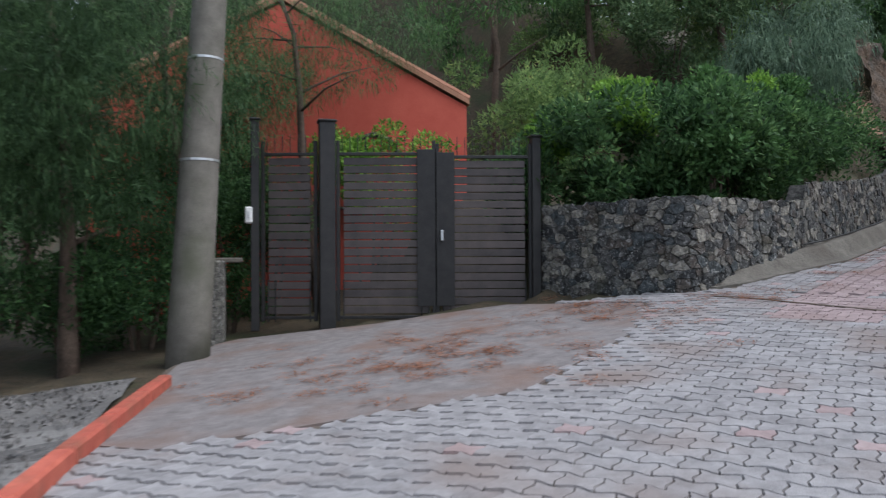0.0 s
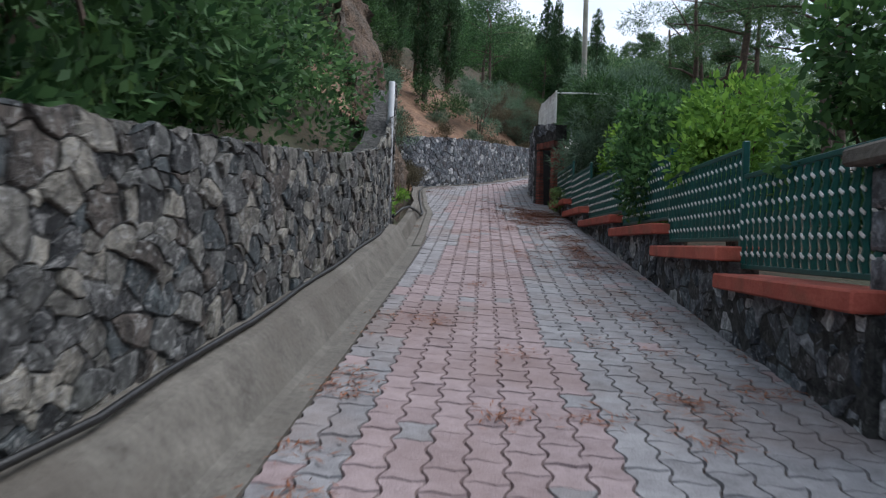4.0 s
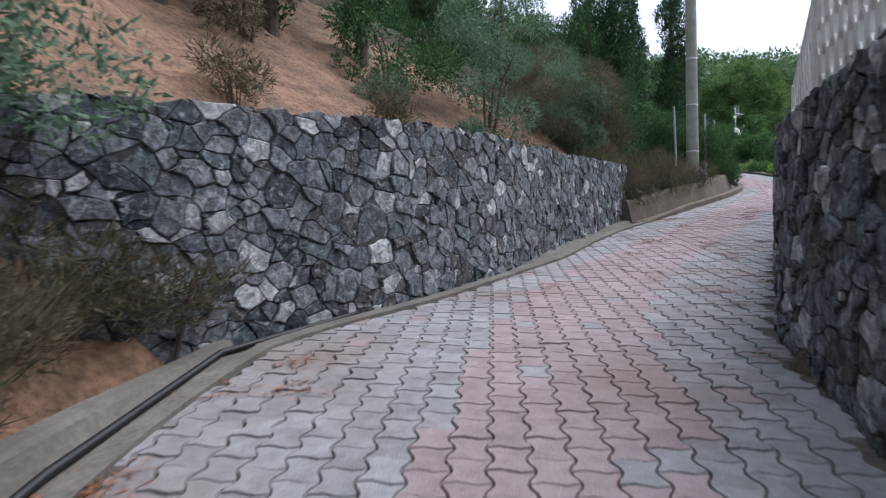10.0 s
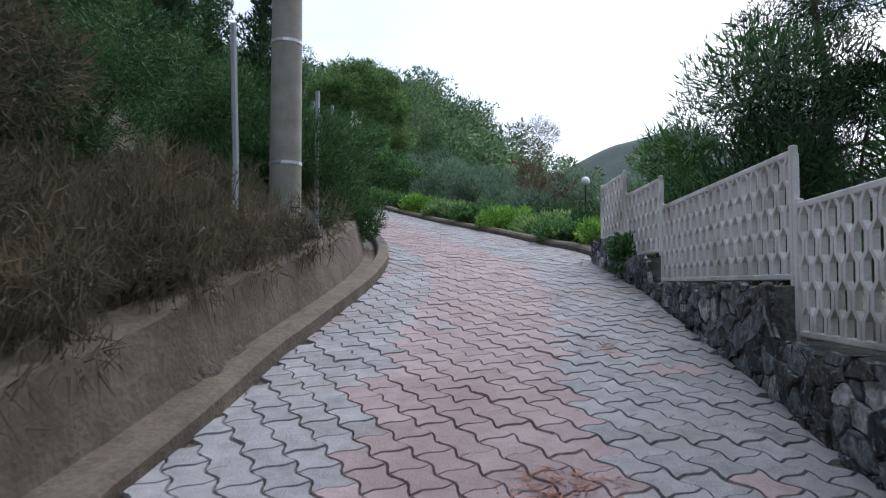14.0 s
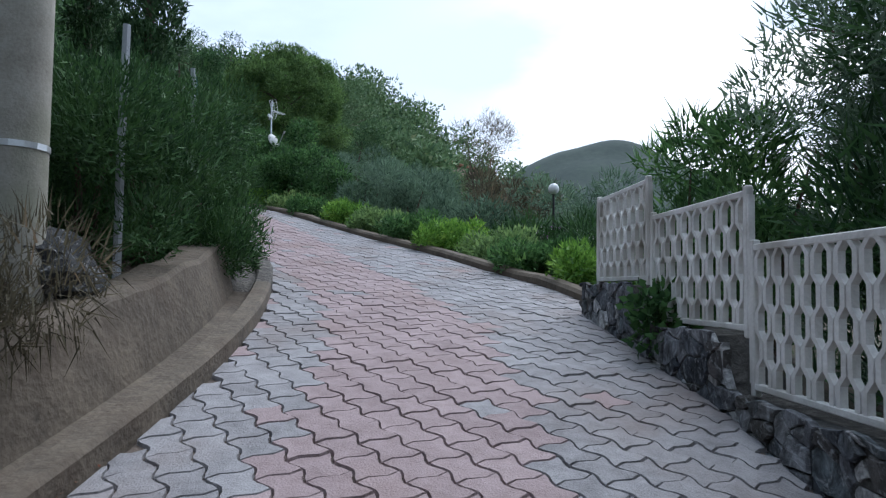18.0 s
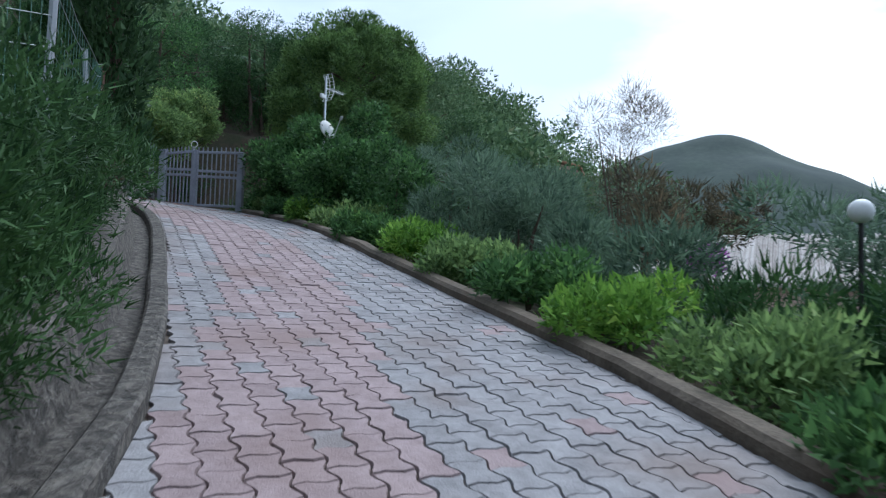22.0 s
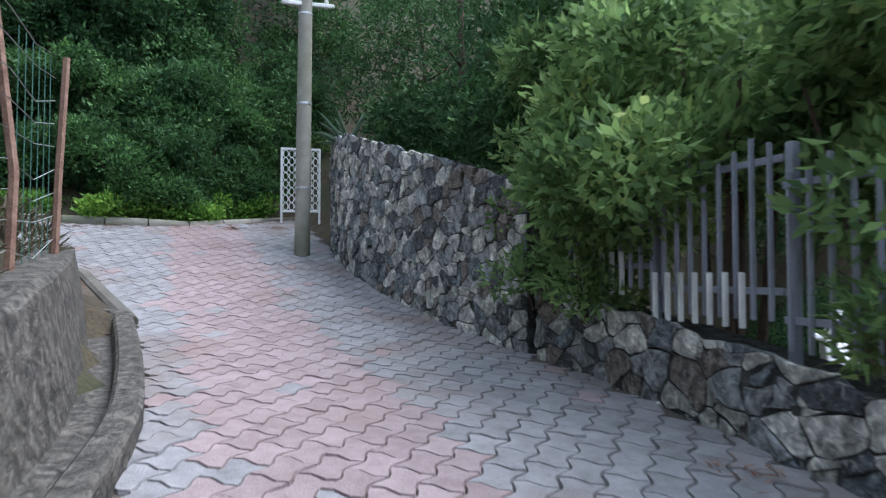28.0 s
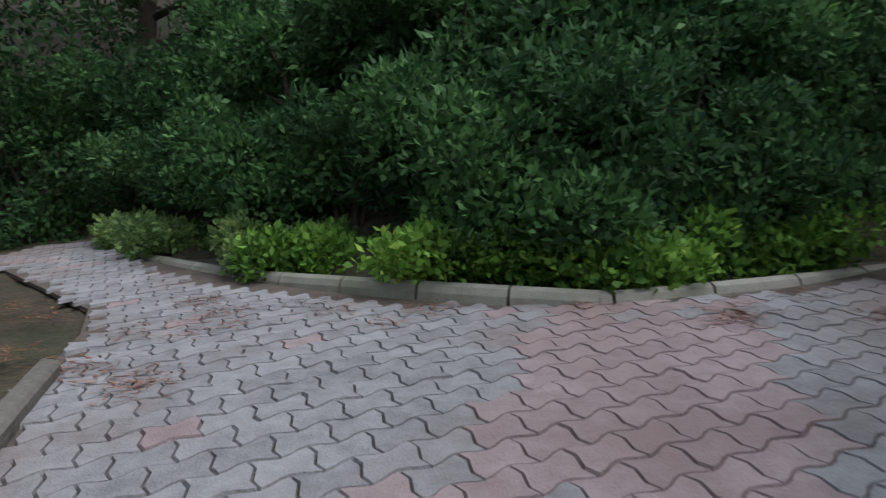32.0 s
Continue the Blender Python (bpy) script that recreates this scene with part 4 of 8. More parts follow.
def low_wall(s):
    e = edge_l(s)
    hh = float(np.interp(s, (53.6, 56, 60, 63, 68, 73, 77, 81, 84), (0.46, 0.48, 0.46, 0.42, 0.40, 0.46, 0.58, 0.66, 0.66)))
    lean = 0.05 + 0.06 * hh
    lip = float(np.interp(s, (53.5, 56.0), (0.045, 0.12)))
    return [(e, -0.1), (e, lip - 0.02), (e + 0.02, lip), (e + 0.13, lip), (e + 0.15, lip - 0.02), (e + 0.17, 0.02), (e + 0.32, 0.03), (e + 0.34 + lean, hh - 0.03), (e + 0.37 + lean, hh), (e + 0.60 + lean, hh + 0.01), (e + 0.60 + lean, -0.1)]


# the ochre tint is headlight colour put into this wall's grey-brown concrete
b = Build()
b.loft([[P(s, l + (0.03 * noise.noise(Vector((s * 1.3, h * 3, 4))) if h > 0.2 else 0), h + ((0.05 * noise.noise(Vector((s * 1.1, l * 3, 7))) + 0.02 * noise.noise(Vector((s * 5.0, l * 6, 2)))) if h > 0.2 else 0)) for l, h in low_wall(s)] for s in np.linspace(53.55, 61.8, 60)])
structure("low_wall_ochre", b, M_CONC_Y, "low concrete retaining wall with gutter, headlight ochre in its tint", "wall")
b = Build()
rings = []
for s in np.linspace(61.8, 83.4, 56):
    rings.append([P(s, l, h + (0.035 * noise.noise(Vector((s * 2.1, l * 6, h * 5))) if h > 0.15 else 0)) for l, h in low_wall(s)])
for k in range(1, 7):
    # its end turns away from the lane and drops
    a = k * 0.26
    rings.append([P(83.4 + math.sin(a) * (0.25 + 0.8 * max(l - edge_l(83.4) - 0.3, 0.0)) * 0.9, l + (1 - math.cos(a)) * 0.35, min(h, 0.68 - 0.04 * k * k * 0.4)) for l, h in low_wall(83.4)])
b.loft(rings)
structure("low_wall_grey", b, M_LOWWALL, "low grey stone-faced retaining wall with gutter", "wall")


def right_kerb(s):
    e = edge_r(s)
    top = 0.10 + 0.025 * noise.noise(Vector((s * 1.7, 3.0, 0.0)))
    e += 0.02 * noise.noise(Vector((s * 1.1, 8.0, 0.0)))
    return [(e, -0.1), (e, top - 0.035), (e - 0.03, top), (e - 0.14, top + 0.01), (e - 0.18, top - 0.03), (e - 0.18, -0.1)][::-1]


profile_run("kerb_valley_side", 61.4, 76.6, right_kerb, M_CONC_Y, "low concrete kerb along the planted verge", "kerb")
# rounded kerb of the last bend
KERB = [(52.4, 42.0), (53.4, 40.9), (54.6, 39.9), (55.7, 39.15), (56.8, 38.65), (57.6, 38.6), (58.5, 38.85), (59.3, 39.25), (60.2, 39.9), (61.5, 41.2)]
KERB = [tuple(0.5 * (2 * p1[k] + (p2[k] - p0[k]) * u + (2 * p0[k] - 5 * p1[k] + 4 * p2[k] - p3[k]) * u * u + (3 * p1[k] - p0[k] - 3 * p2[k] + p3[k]) * u ** 3) for k in (0, 1))
        for p0, p1, p2, p3 in zip([KERB[0]] + KERB[:-2], KERB[:-1], KERB[1:], KERB[2:] + [KERB[-1]]) for u in (0.0, 0.25, 0.5, 0.75)] + [KERB[-1]]
b = Build()
kb_at, kb_tot = along(KERB)
for i, u in enumerate(np.arange(0, kb_tot - 0.4, 0.62)):
    rings = []
    for w in (0.01, 0.2, 0.4, 0.61):
        p, n = kb_at(u + w)
        z = float(np.interp(u + w, (0, 3.2, 6.2, kb_tot), (11.62, 11.36, 11.27, 11.75)))
        rings.append([(p.x + n.x * a, p.y + n.y * a, z + c) for a, c in ((0.0, -0.1), (0.0, 0.07), (-0.015, 0.115), (-0.05, 0.14), (-0.11, 0.14), (-0.145, 0.115), (-0.16, 0.07), (-0.16, -0.1))])
    b.loft(rings)
structure("kerb_last_bend", b, M_POLE, "rounded run of pale concrete kerb stones", "kerb")
# drain across the lane below the corner
b = Build()
for k in range(9):
    a, c = P(21.3 - 0.16 * k, 1.6 - 0.5 * k, 0.002), P(21.3 - 0.16 * (k + 0.96), 1.6 - 0.5 * (k + 0.96), 0.002)
    b.bar(a, c, 0.075, 0.014, 0.004)
structure("drain", b, M_VERGE, "dirt-filled drain across the lane", "drain")


# bare soil and a thin rounded edging where the low wall ends and the lane opens
strip("verge_soil", 83.0, 87.2, lambda s: edge_l(s) + 2.6, lambda s: edge_l(s) + 0.02, 0.035, M_VERGE, "bare brown soil beside the lane", "verge", 0.25, 0.2)
profile_run("edging_open_side", 83.5, 87.4, lambda s: [(edge_l(s) - 0.05, -0.1), (edge_l(s) - 0.05, 0.05), (edge_l(s) - 0.03, 0.07), (edge_l(s) + 0.06, 0.075), (edge_l(s) + 0.09, 0.05), (edge_l(s) + 0.09, -0.1)], M_CONCRETE, "crumbling concrete edging beside the lane", "kerb", 0.2)

# dusty concrete apron in front of the slat gate
strip("apron", 15.2, 20.9, lambda s: float(np.interp(s, (15.2, 16.5, 17.5, 19.0, 20.9), (4.5, 5.75, 6.95, 8.3, 4.6))), lambda s: float(np.interp(s, (15.2, 17.0, 19.0, 20.2, 20.9), (3.9, 1.9, 1.75, 2.0, 2.4))), 0.0, M_APRON, "dusty concrete apron in front of the gate", "pavement", 0.3, 0.1)
# ---- first gate: black iron frame with dark slats ----
def place(ob, m):
    ob.matrix_basis = m
    return ob


def frame_between(a, b):
    """A pose at a whose x axis points to b on the plan."""
    a, b = Vector(a), Vector(b)
    return Matrix.Translation(a) @ Matrix.Rotation(math.atan2(b.y - a.y, b.x - a.x), 4, "Z"), math.hypot(b.x - a.x, b.y - a.y)


def slat_gate(name, a, b, z, h, label, plate=None):
    m, w = frame_between((*a, z), (*b, z))
    t = place(thing(name, (0, 0, 0), label, "gate", "leaves of the slat gate"), m)
    bd = Build()
    bd.bar((0.03, 0, 0.06), (0.03, 0, h), 0.06, 0.06)
    bd.bar((w - 0.03, 0, 0.06), (w - 0.03, 0, h), 0.06, 0.06)
    for zz in (0.12, h - 0.22):
        bd.bar((0.06, 0, zz), (w - 0.06, 0, zz), 0.05, 0.05)
    part("gate_frame", bd, M_DARKMETAL, t)
    n = 19
    for i in range(n):
        zz = 0.24 + (h - 0.58) * i / (n - 1)
        s = Build()
        s.bar((0.12, 0.012, zz), (w - 0.12, 0.012, zz), 0.018, (h - 0.58) / (n - 1) - 0.018, 0.004)
        part("slat", s, M_SLAT, t)
    for i in range(int(w / 0.13)):
        s = Build()
        x = 0.1 + 0.13 * i
        s.bar((x, -0.012, h - 0.2), (x, -0.012, h + 0.06), 0.014, 0.014, 0.003)
        s.bar((x, -0.012, h + 0.06), (x, -0.012, h + 0.12), 0.03, 0.006, 0.002)
        part("spike", s, M_DARKMETAL, t)
    for x in (0.12, w - 0.12, w - 0.24 if plate == "end" else 0.24):
        s = Build()
        s.bar((x, -0.03, 0.05), (x, -0.03, 0.75), 0.02, 0.02, 0.004)
        part("lower_bar", s, M_DARKMETAL, t)
    if plate:
        x = w - 0.16 if plate == "end" else 0.16
        s = Build()
        s.bar((x, -0.04, 0.3), (x, -0.04, h - 0.15), 0.02, 0.30, 0.004, up=(1, 0, 0))
        part("cover_plate", s, M_DARKMETAL, t)
    return t


GZ = 0.17
A0, A1, A2, A3 = (1.62, 11.18), (0.05, 11.55), (-1.55, 11.95), (-2.75, 12.3)
slat_gate("slat_gate", A2, A1, GZ, 3.05, "closed dark slatted gate leaf with an iron frame", "end")
g = slat_gate("slat_gate", A1, A0, GZ, 3.0, "closed dark slatted gate leaf with reddish boards", "start")
s = Build()
s.bar((0.1, -0.07, 1.38), (0.1, -0.07, 1.56), 0.09, 0.05, 0.01)
part("lock_case", s, M_SILVER, g, "white lock plate")
slat_gate("garden_gate", A3, (A2[0] - 0.3, A2[1] + 0.08), GZ, 3.05, "narrow dark slatted gate for walkers")


def iron_post(p, h, w=0.16):
    t = thing("gate_post", (*p, GZ - 0.1), "square black iron gate post", "post", "posts of the slat gate")
    b = Build()
    b.bar((0, 0, 0), (0, 0, h), w, w, 0.01)
    part("shaft", b, M_DARKMETAL, t)
    b = Build()
    b.bar((0, 0, h), (0, 0, h + 0.04), w + 0.05, w + 0.05, 0.012)
    part("cap", b, M_DARKMETAL, t)
    return t


iron_post((A0[0] + 0.05, A0[1] - 0.02), 3.2, 0.15)
iron_post((A2[0] - 0.15, A2[1] + 0.04), 3.45, 0.26)
iron_post((A3[0] - 0.1, A3[1] + 0.04), 3.5, 0.14)
# low pier with the bell box and stretch of stone wall beside it
b = Build()
b.bar((-3.5, 12.4, GZ - 0.3), (-3.5, 12.4, 1.25), 0.8, 0.35, 0.03)
t = thing("stone_pier", (0, 0, 0), "low stone pier beside the garden gate", "pier")
part("pier", b, M_STONE_B, t)
b = Build()
b.bar((-3.95, 12.4, 1.25), (-3.05, 12.4, 1.25), 0.45, 0.08, 0.015)
part("coping", b, M_CONCRETE, t)
b = Build()
b.bar((-2.95, 12.2, 1.85), (-2.95, 12.2, 2.12), 0.2, 0.12, 0.02)
t = thing("bell_box", (0, 0, 0), "small white bell box at the gate post", "box")
part("case", b, M_WHITEPAINT, t)
b = Build()
b.bar((-2.95, 12.13, 1.93), (-2.95, 12.13, 2.04), 0.1, 0.02, 0.004)
part("speaker_plate", b, M_SILVER, t)


# ---- concrete poles ----
def concrete_pole(base, h, r0, r1, label, lean=(0, 0), bands=(), mat=None):
    t = thing("concrete_pole", base, label, "pole", "concrete poles")
    b = Build()
    n = 10
    b.tube([(lean[0] * i / n, lean[1] * i / n, -0.3 + (h + 0.3) * i / n) for i in range(n + 1)], [r0 + (r1 - r0) * i / n for i in range(n + 1)], 16)
    part("shaft", b, mat or M_POLE, t, "", True)
    for z in bands:
        b = Build()
        u = (z + 0.3) / (h + 0.3)
        r = r0 + (r1 - r0) * u + 0.006
        b.tube([(lean[0] * u, lean[1] * u, z), (lean[0] * u, lean[1] * u, z + 0.03)], [r, r], 16)
        part("strap", b, M_SILVER, t)
    return t


concrete_pole((-3.75, 10.35, 0.0), 8.5, 0.29, 0.18, "thick weathered concrete pole beside the gravel", (0.5, 0.3), (2.6, 4.0, 5.1), M_POLE_DARK)
concrete_pole((37.98, 21.11, ground_at(37.98, 21.11)), 9.0, 0.16, 0.12, "weathered concrete pole in the roadside scrub", (0.15, 0.1), (1.2, 2.4, 3.6))
pole = concrete_pole((58.12, 36.1, 10.75), 9.0, 0.11, 0.08, "slim concrete pole at the corner of the stone wall", (0.2, 0.25), (1.0, 2.2, 3.5))
b = Build()
b.bar((-0.28, 0.12, 3.62), (0.5, 0.02, 3.7), 0.05, 0.06, 0.01)
part("cross_arm", b, M_WHITEPAINT, pole)
for x in (-0.2, 0.4):
    b = Build()
    b.tube([(x, 0.07, 3.66), (x, 0.07, 3.76), (x, 0.07, 3.84)], [0.02, 0.035, 0.015], 8)
    part("insulator", b, M_WHITEPAINT, pole)
# drain pipe at the end of the first wall
t = thing("drain_pipe", P(32.6, 1.40, 0.1), "grey plastic pipe fixed to the stone wall", "pipe")
b = Build()
b.tube([(0, 0, -0.05), (0, 0, 1.0), (0.02, 0, 2.2)], [0.045, 0.045, 0.045], 10)
part("tube", b, M_PIPE, t, "", True)
for z in (0.5, 1.6):
    b = Build()
    b.tube([(0, 0, z), (0, 0, z + 0.04)], [0.055, 0.055], 10)
    part("clip", b, M_PIPE, t)


# ---- red house behind the gate ----
def house(name, origin, rz, w, d, eave, ridge, wall, label, windows=(), overhang=0.35, roof_mat=None):
    t = thing(name, origin, label, "house", "", rz)
    b = Build()
    b.face([(0, 0, -1), (w, 0, -1), (w, 0, eave), (w / 2, 0, ridge), (0, 0, eave)])
    b.face([(w, d, -1), (0, d, -1), (0, d, eave), (w / 2, d, ridge), (w, d, eave)])
    b.face([(w, 0, -1), (w, d, -1), (w, d, eave), (w, 0, eave)])
    b.face([(0, d, -1), (0, 0, -1), (0, 0, eave), (0, d, eave)])
    part("wall", b, wall, t)
    k = (ridge - eave) / (w / 2)
    for sx in (-1, 1):
        b = Build()
        x0, z0 = w / 2, ridge + 0.06
        x1, z1 = w / 2 + sx * (w / 2 + overhang), ridge + 0.06 - k * (w / 2 + overhang)
        b.loft([[(x0, -overhang, z0), (x1, -overhang, z1), (x1, -overhang, z1 + 0.12), (x0, -overhang, z0 + 0.12)],
                [(x0, d + overhang, z0), (x1, d + overhang, z1), (x1, d + overhang, z1 + 0.12), (x0, d + overhang, z0 + 0.12)]])
        roof = part("roof", b, roof_mat or M_TILE, t, "pale weathered tile roof" if roof_mat else "terracotta tile roof")
        tl = Build()
        for i in range(int((d + 2 * overhang) / 0.24)):
            y = -overhang + 0.12 + i * 0.24
            tl.tube([(x0, y, z0 + 0.14), ((x0 + x1) / 2, y, (z0 + z1) / 2 + 0.14), (x1, y, z1 + 0.14)], [0.08, 0.085, 0.09], 6)
        tagged(part("tile_row", tl, roof_mat or M_TILE, roof), kind="stuff")
    for x, z, ww, hh in windows:
        b = Build()
        b.bar((x, -0.02, z), (x, -0.02, z + hh), ww, 0.08, 0.01)
        win = part("window", b, M_DARKMETAL, t, "dark wooden shutter")
        b = Build()
        b.bar((x - ww / 2 - 0.08, -0.06, z - 0.03), (x + ww / 2 + 0.08, -0.06, z - 0.03), 0.14, 0.06, 0.01)
        part("sill", b, M_CONCRETE, win)
    return t


h1 = house("red_house", (-6.3, 16.6, 0.0), -9, 8.2, 9.0, 4.7, 6.9, M_REDWALL, "red rendered house with a low gable roof", ((1.4, 3.0, 1.0, 1.4), (5.9, 2.4, 1.0, 1.3)), overhang=0.06)
b = Build()
b.tube([(5.55, -0.04, 3.62 + 0.0), (5.75, -0.04, 3.9), (6.1, -0.04, 4.02), (6.45, -0.04, 3.9), (6.65, -0.04, 3.62)], 0.06, 8)
part("arch_trim", b, M_STONE_B, h1, "arched stone lintel")
# distant pink house on the hillside and tiled roof below the lane
house("pink_house", (96.0, 18.5, ground_at(96, 17) + 0.4), -100, 5.0, 4.0, 2.6, 3.3, M_PINKWALL, "small pink house on the far wooded slope", ((1.4, 0.9, 0.9, 1.0), (3.5, 0.9, 0.9, 1.0)))
house("tiled_house", (69.4, 0.6, 6.0), -22, 9.0, 14.0, 2.2, 4.6, M_PINKWALL, "long low house with a pale tiled roof across the valley", ((2.5, 0.8, 1.0, 1.1), (6.0, 0.8, 1.0, 1.1)), roof_mat=M_PALETILE)

# ---- stone pillar at the start of the green fence ----
t = thing("stone_pillar", (8.98, 7.55, 0.6), "dark rubble stone pillar with a flat concrete cap", "pillar")
b = Build()
b.bar((0, 0, 0), (0, 0, 2.0), 0.55, 0.55, 0.02)
part("core", b, M_MORTAR, t)
rngp = np.random.default_rng(77)
for face in range(4):
    for r in range(9):
        for c in range(2):
            b = Build()
            w0 = rngp.uniform(-0.05, 0.05)
            x0, x1 = ((-0.27, w0) if c == 0 else (w0 + 0.02, 0.27))
            z0 = 0.04 + r * 0.215 + rngp.uniform(-0.02, 0.02)
            q = rngp.uniform(0.285, 0.315)
            pr = [(x0, -0.27, z0), (x1, -0.27, z0), (x1, -0.27, z0 + 0.2), (x0, -0.27, z0 + 0.2)]
            fr = [(x0 + 0.03, -q, z0 + 0.03), (x1 - 0.03, -q, z0 + 0.025), (x1 - 0.025, -q, z0 + 0.17), (x0 + 0.03, -q, z0 + 0.175)]
            md = [(x0 + 0.008, -0.5 * (q + 0.27), z0 + 0.008), (x1 - 0.008, -0.5 * (q + 0.27), z0 + 0.008), (x1 - 0.008, -0.5 * (q + 0.27), z0 + 0.192), (x0 + 0.008, -0.5 * (q + 0.27), z0 + 0.192)]
            b.loft([pr, md, fr])
            ob = part("stone", b, M_STONE, t, "", True)
            ob.rotation_euler = (0, 0, radians(90 * face + 30))
b = Build()
b.bar((-0.38, 0, 2.02), (0.38, 0, 2.02), 0.76, 0.09, 0.015)
cap = part("cap", b, M_CONCRETE, t, "flat pale concrete cap")
cap.rotation_euler = (0, 0, radians(30))
t.rotation_euler = (0, 0, 0)


# ---- green fence on red copings ----
for i in range(6):
    s0, s1 = COPING_S[i], COPING_S[i + 1] + 0.05
    z = COPING_Z[i] - 0.055
    a, c = P(s0, -1.85), P(s1, -1.85)
    m, w = frame_between((a.x, a.y, z), (c.x, c.y, z))
    t = place(thing("coping", (0, 0, 0), "red painted coping slab stepped along the stone wall", "coping", "stepped red copings"), m)
    b = Build()
    b.bar((0, 0, 0.0), (w, 0, 0.0), 0.36, 0.11, 0.012)
    part("slab", b, M_REDBRICK, t)
    b = Build()
    b.bar((0.0, -0.03, -0.36), (w, -0.03, -0.36), 0.22, 0.60, 0.01)
    part("backing", b, M_MORTAR, t)
    m2 = m @ Matrix.Translation((0, -0.02, 0.07))
    f = place(thing("green_fence_panel", (0, 0, 0), "dark green metal fence panel of pierced wavy strips", "fence panel", "green fence panels"), m2)
    h = 0.72
    for zz in (0.04, h - 0.03):
        b = Build()
        b.bar((0.0, 0, zz), (w, 0, zz), 0.03, 0.035, 0.005)
        part("rail", b, M_GREEN, f)
    for x in (0.02, w - 0.02):
        b = Build()
        b.bar((x, 0, 0), (x, 0, h + 0.03), 0.045, 0.045, 0.006)
        part("post", b, M_GREEN, f)
    n = int(w / 0.105)
    for k in range(n):
        x = (k + 0.5) * w / n
        b = Build()
        rings = []
        for j in range(11):
            z = 0.05 + (h - 0.1) * j / 10
            dx, wd = (0.012 if j % 2 else -0.012), (0.041 if j % 2 else 0.030)
            rings.append([(x + dx - wd, -0.004, z), (x + dx + wd, -0.004, z), (x + dx + wd, 0.006, z), (x + dx, 0.016, z), (x + dx - wd, 0.006, z)])
        b.loft(rings)
        part("strip", b, M_GREEN, f)
    # white bars in front of the strips stand in for bright glints at the slots
    b = Build()
    for row in range(5):
        zz = 0.13 + (h - 0.26) * row / 4
        for k in range(n):
            x = (k + 0.5) * w / n
            b.bar((x - 0.022, 0.02, zz - 0.010), (x + 0.022, 0.02, zz + 0.014), 0.008, 0.02, 0.002, up=(0, 0, 1))
    tagged(part("punched_slot", b, M_WHITE, f, "rows of small white bars for the glints at punched slots"), kind="stuff")

# ---- brick doorway with an iron door ----
DA, DB = Vector((20.32, 14.53, 3.08)), Vector((20.75, 15.19, 3.08))
m, w = frame_between(DA, DB)
t = place(thing("brick_doorway", (0, 0, 0), "red brick door frame in the stone wall", "doorway"), m)
rngb = np.random.default_rng(9)
for x0 in (0.0, w - 0.15):
    b = Build()
    b.bar((x0 + 0.075, 0, -0.2), (x0 + 0.075, 0, 1.42), 0.12, 0.24, 0.005, up=(0, 1, 0))
    part("jamb_core", b, M_MORTAR, t)
    for r in range(22):
        b = Build()
        dx, dy = rngb.normal(0, 0.004, 2)
        b.bar((x0 + dx - 0.005, dy, -0.1 + r * 0.07), (x0 + 0.155 + dx, dy, -0.1 + r * 0.07), 0.28, 0.058, 0.006)
        part("brick", b, M_OLDBRICK, t)
for r in range(int(w / 0.07)):
    b = Build()
    x = 0.035 + r * 0.07
    b.bar((x, -0.17, 1.51), (x, 0.17, 1.51), 0.06, 0.15, 0.006)
    part("brick", b, M_OLDBRICK, t)
b = Build()
b.bar((0.0, 0, -0.12), (w, 0, -0.12), 0.4, 0.12, 0.01)
part("threshold", b, M_CONCRETE, t)
m2 = m @ Matrix.Translation((0.16, -0.06, 0.0))
d = place(thing("iron_door", (0, 0, 0), "closed dark green iron door of upright bars", "door"), m2)
dw = w - 0.32
b = Build()
for x in (0.02, dw - 0.02):
    b.bar((x, 0, -0.03), (x, 0, 1.42), 0.04, 0.04, 0.005)
for z in (0.0, 0.7, 1.40):
    b.bar((0.02, 0, z), (dw - 0.02, 0, z), 0.04, 0.04, 0.005)
part("door_frame", b, M_GREEN, d)
b = Build()
b.bar((dw / 2, -0.03, 0.0), (dw / 2, 0.03, 1.40), dw, 0.006, 0.002)
part("sheet", b, M_DARKMETAL, d)
for k in range(6):
    b = Build()
    x = 0.06 + (dw - 0.12) * k / 5
    b.tube([(x + 0.015 * (1 if j % 2 else -1), -0.01, 0.02 + 1.36 * j / 12) for j in range(13)], 0.010, 6)
    part("bar", b, M_DARKMETAL, d)


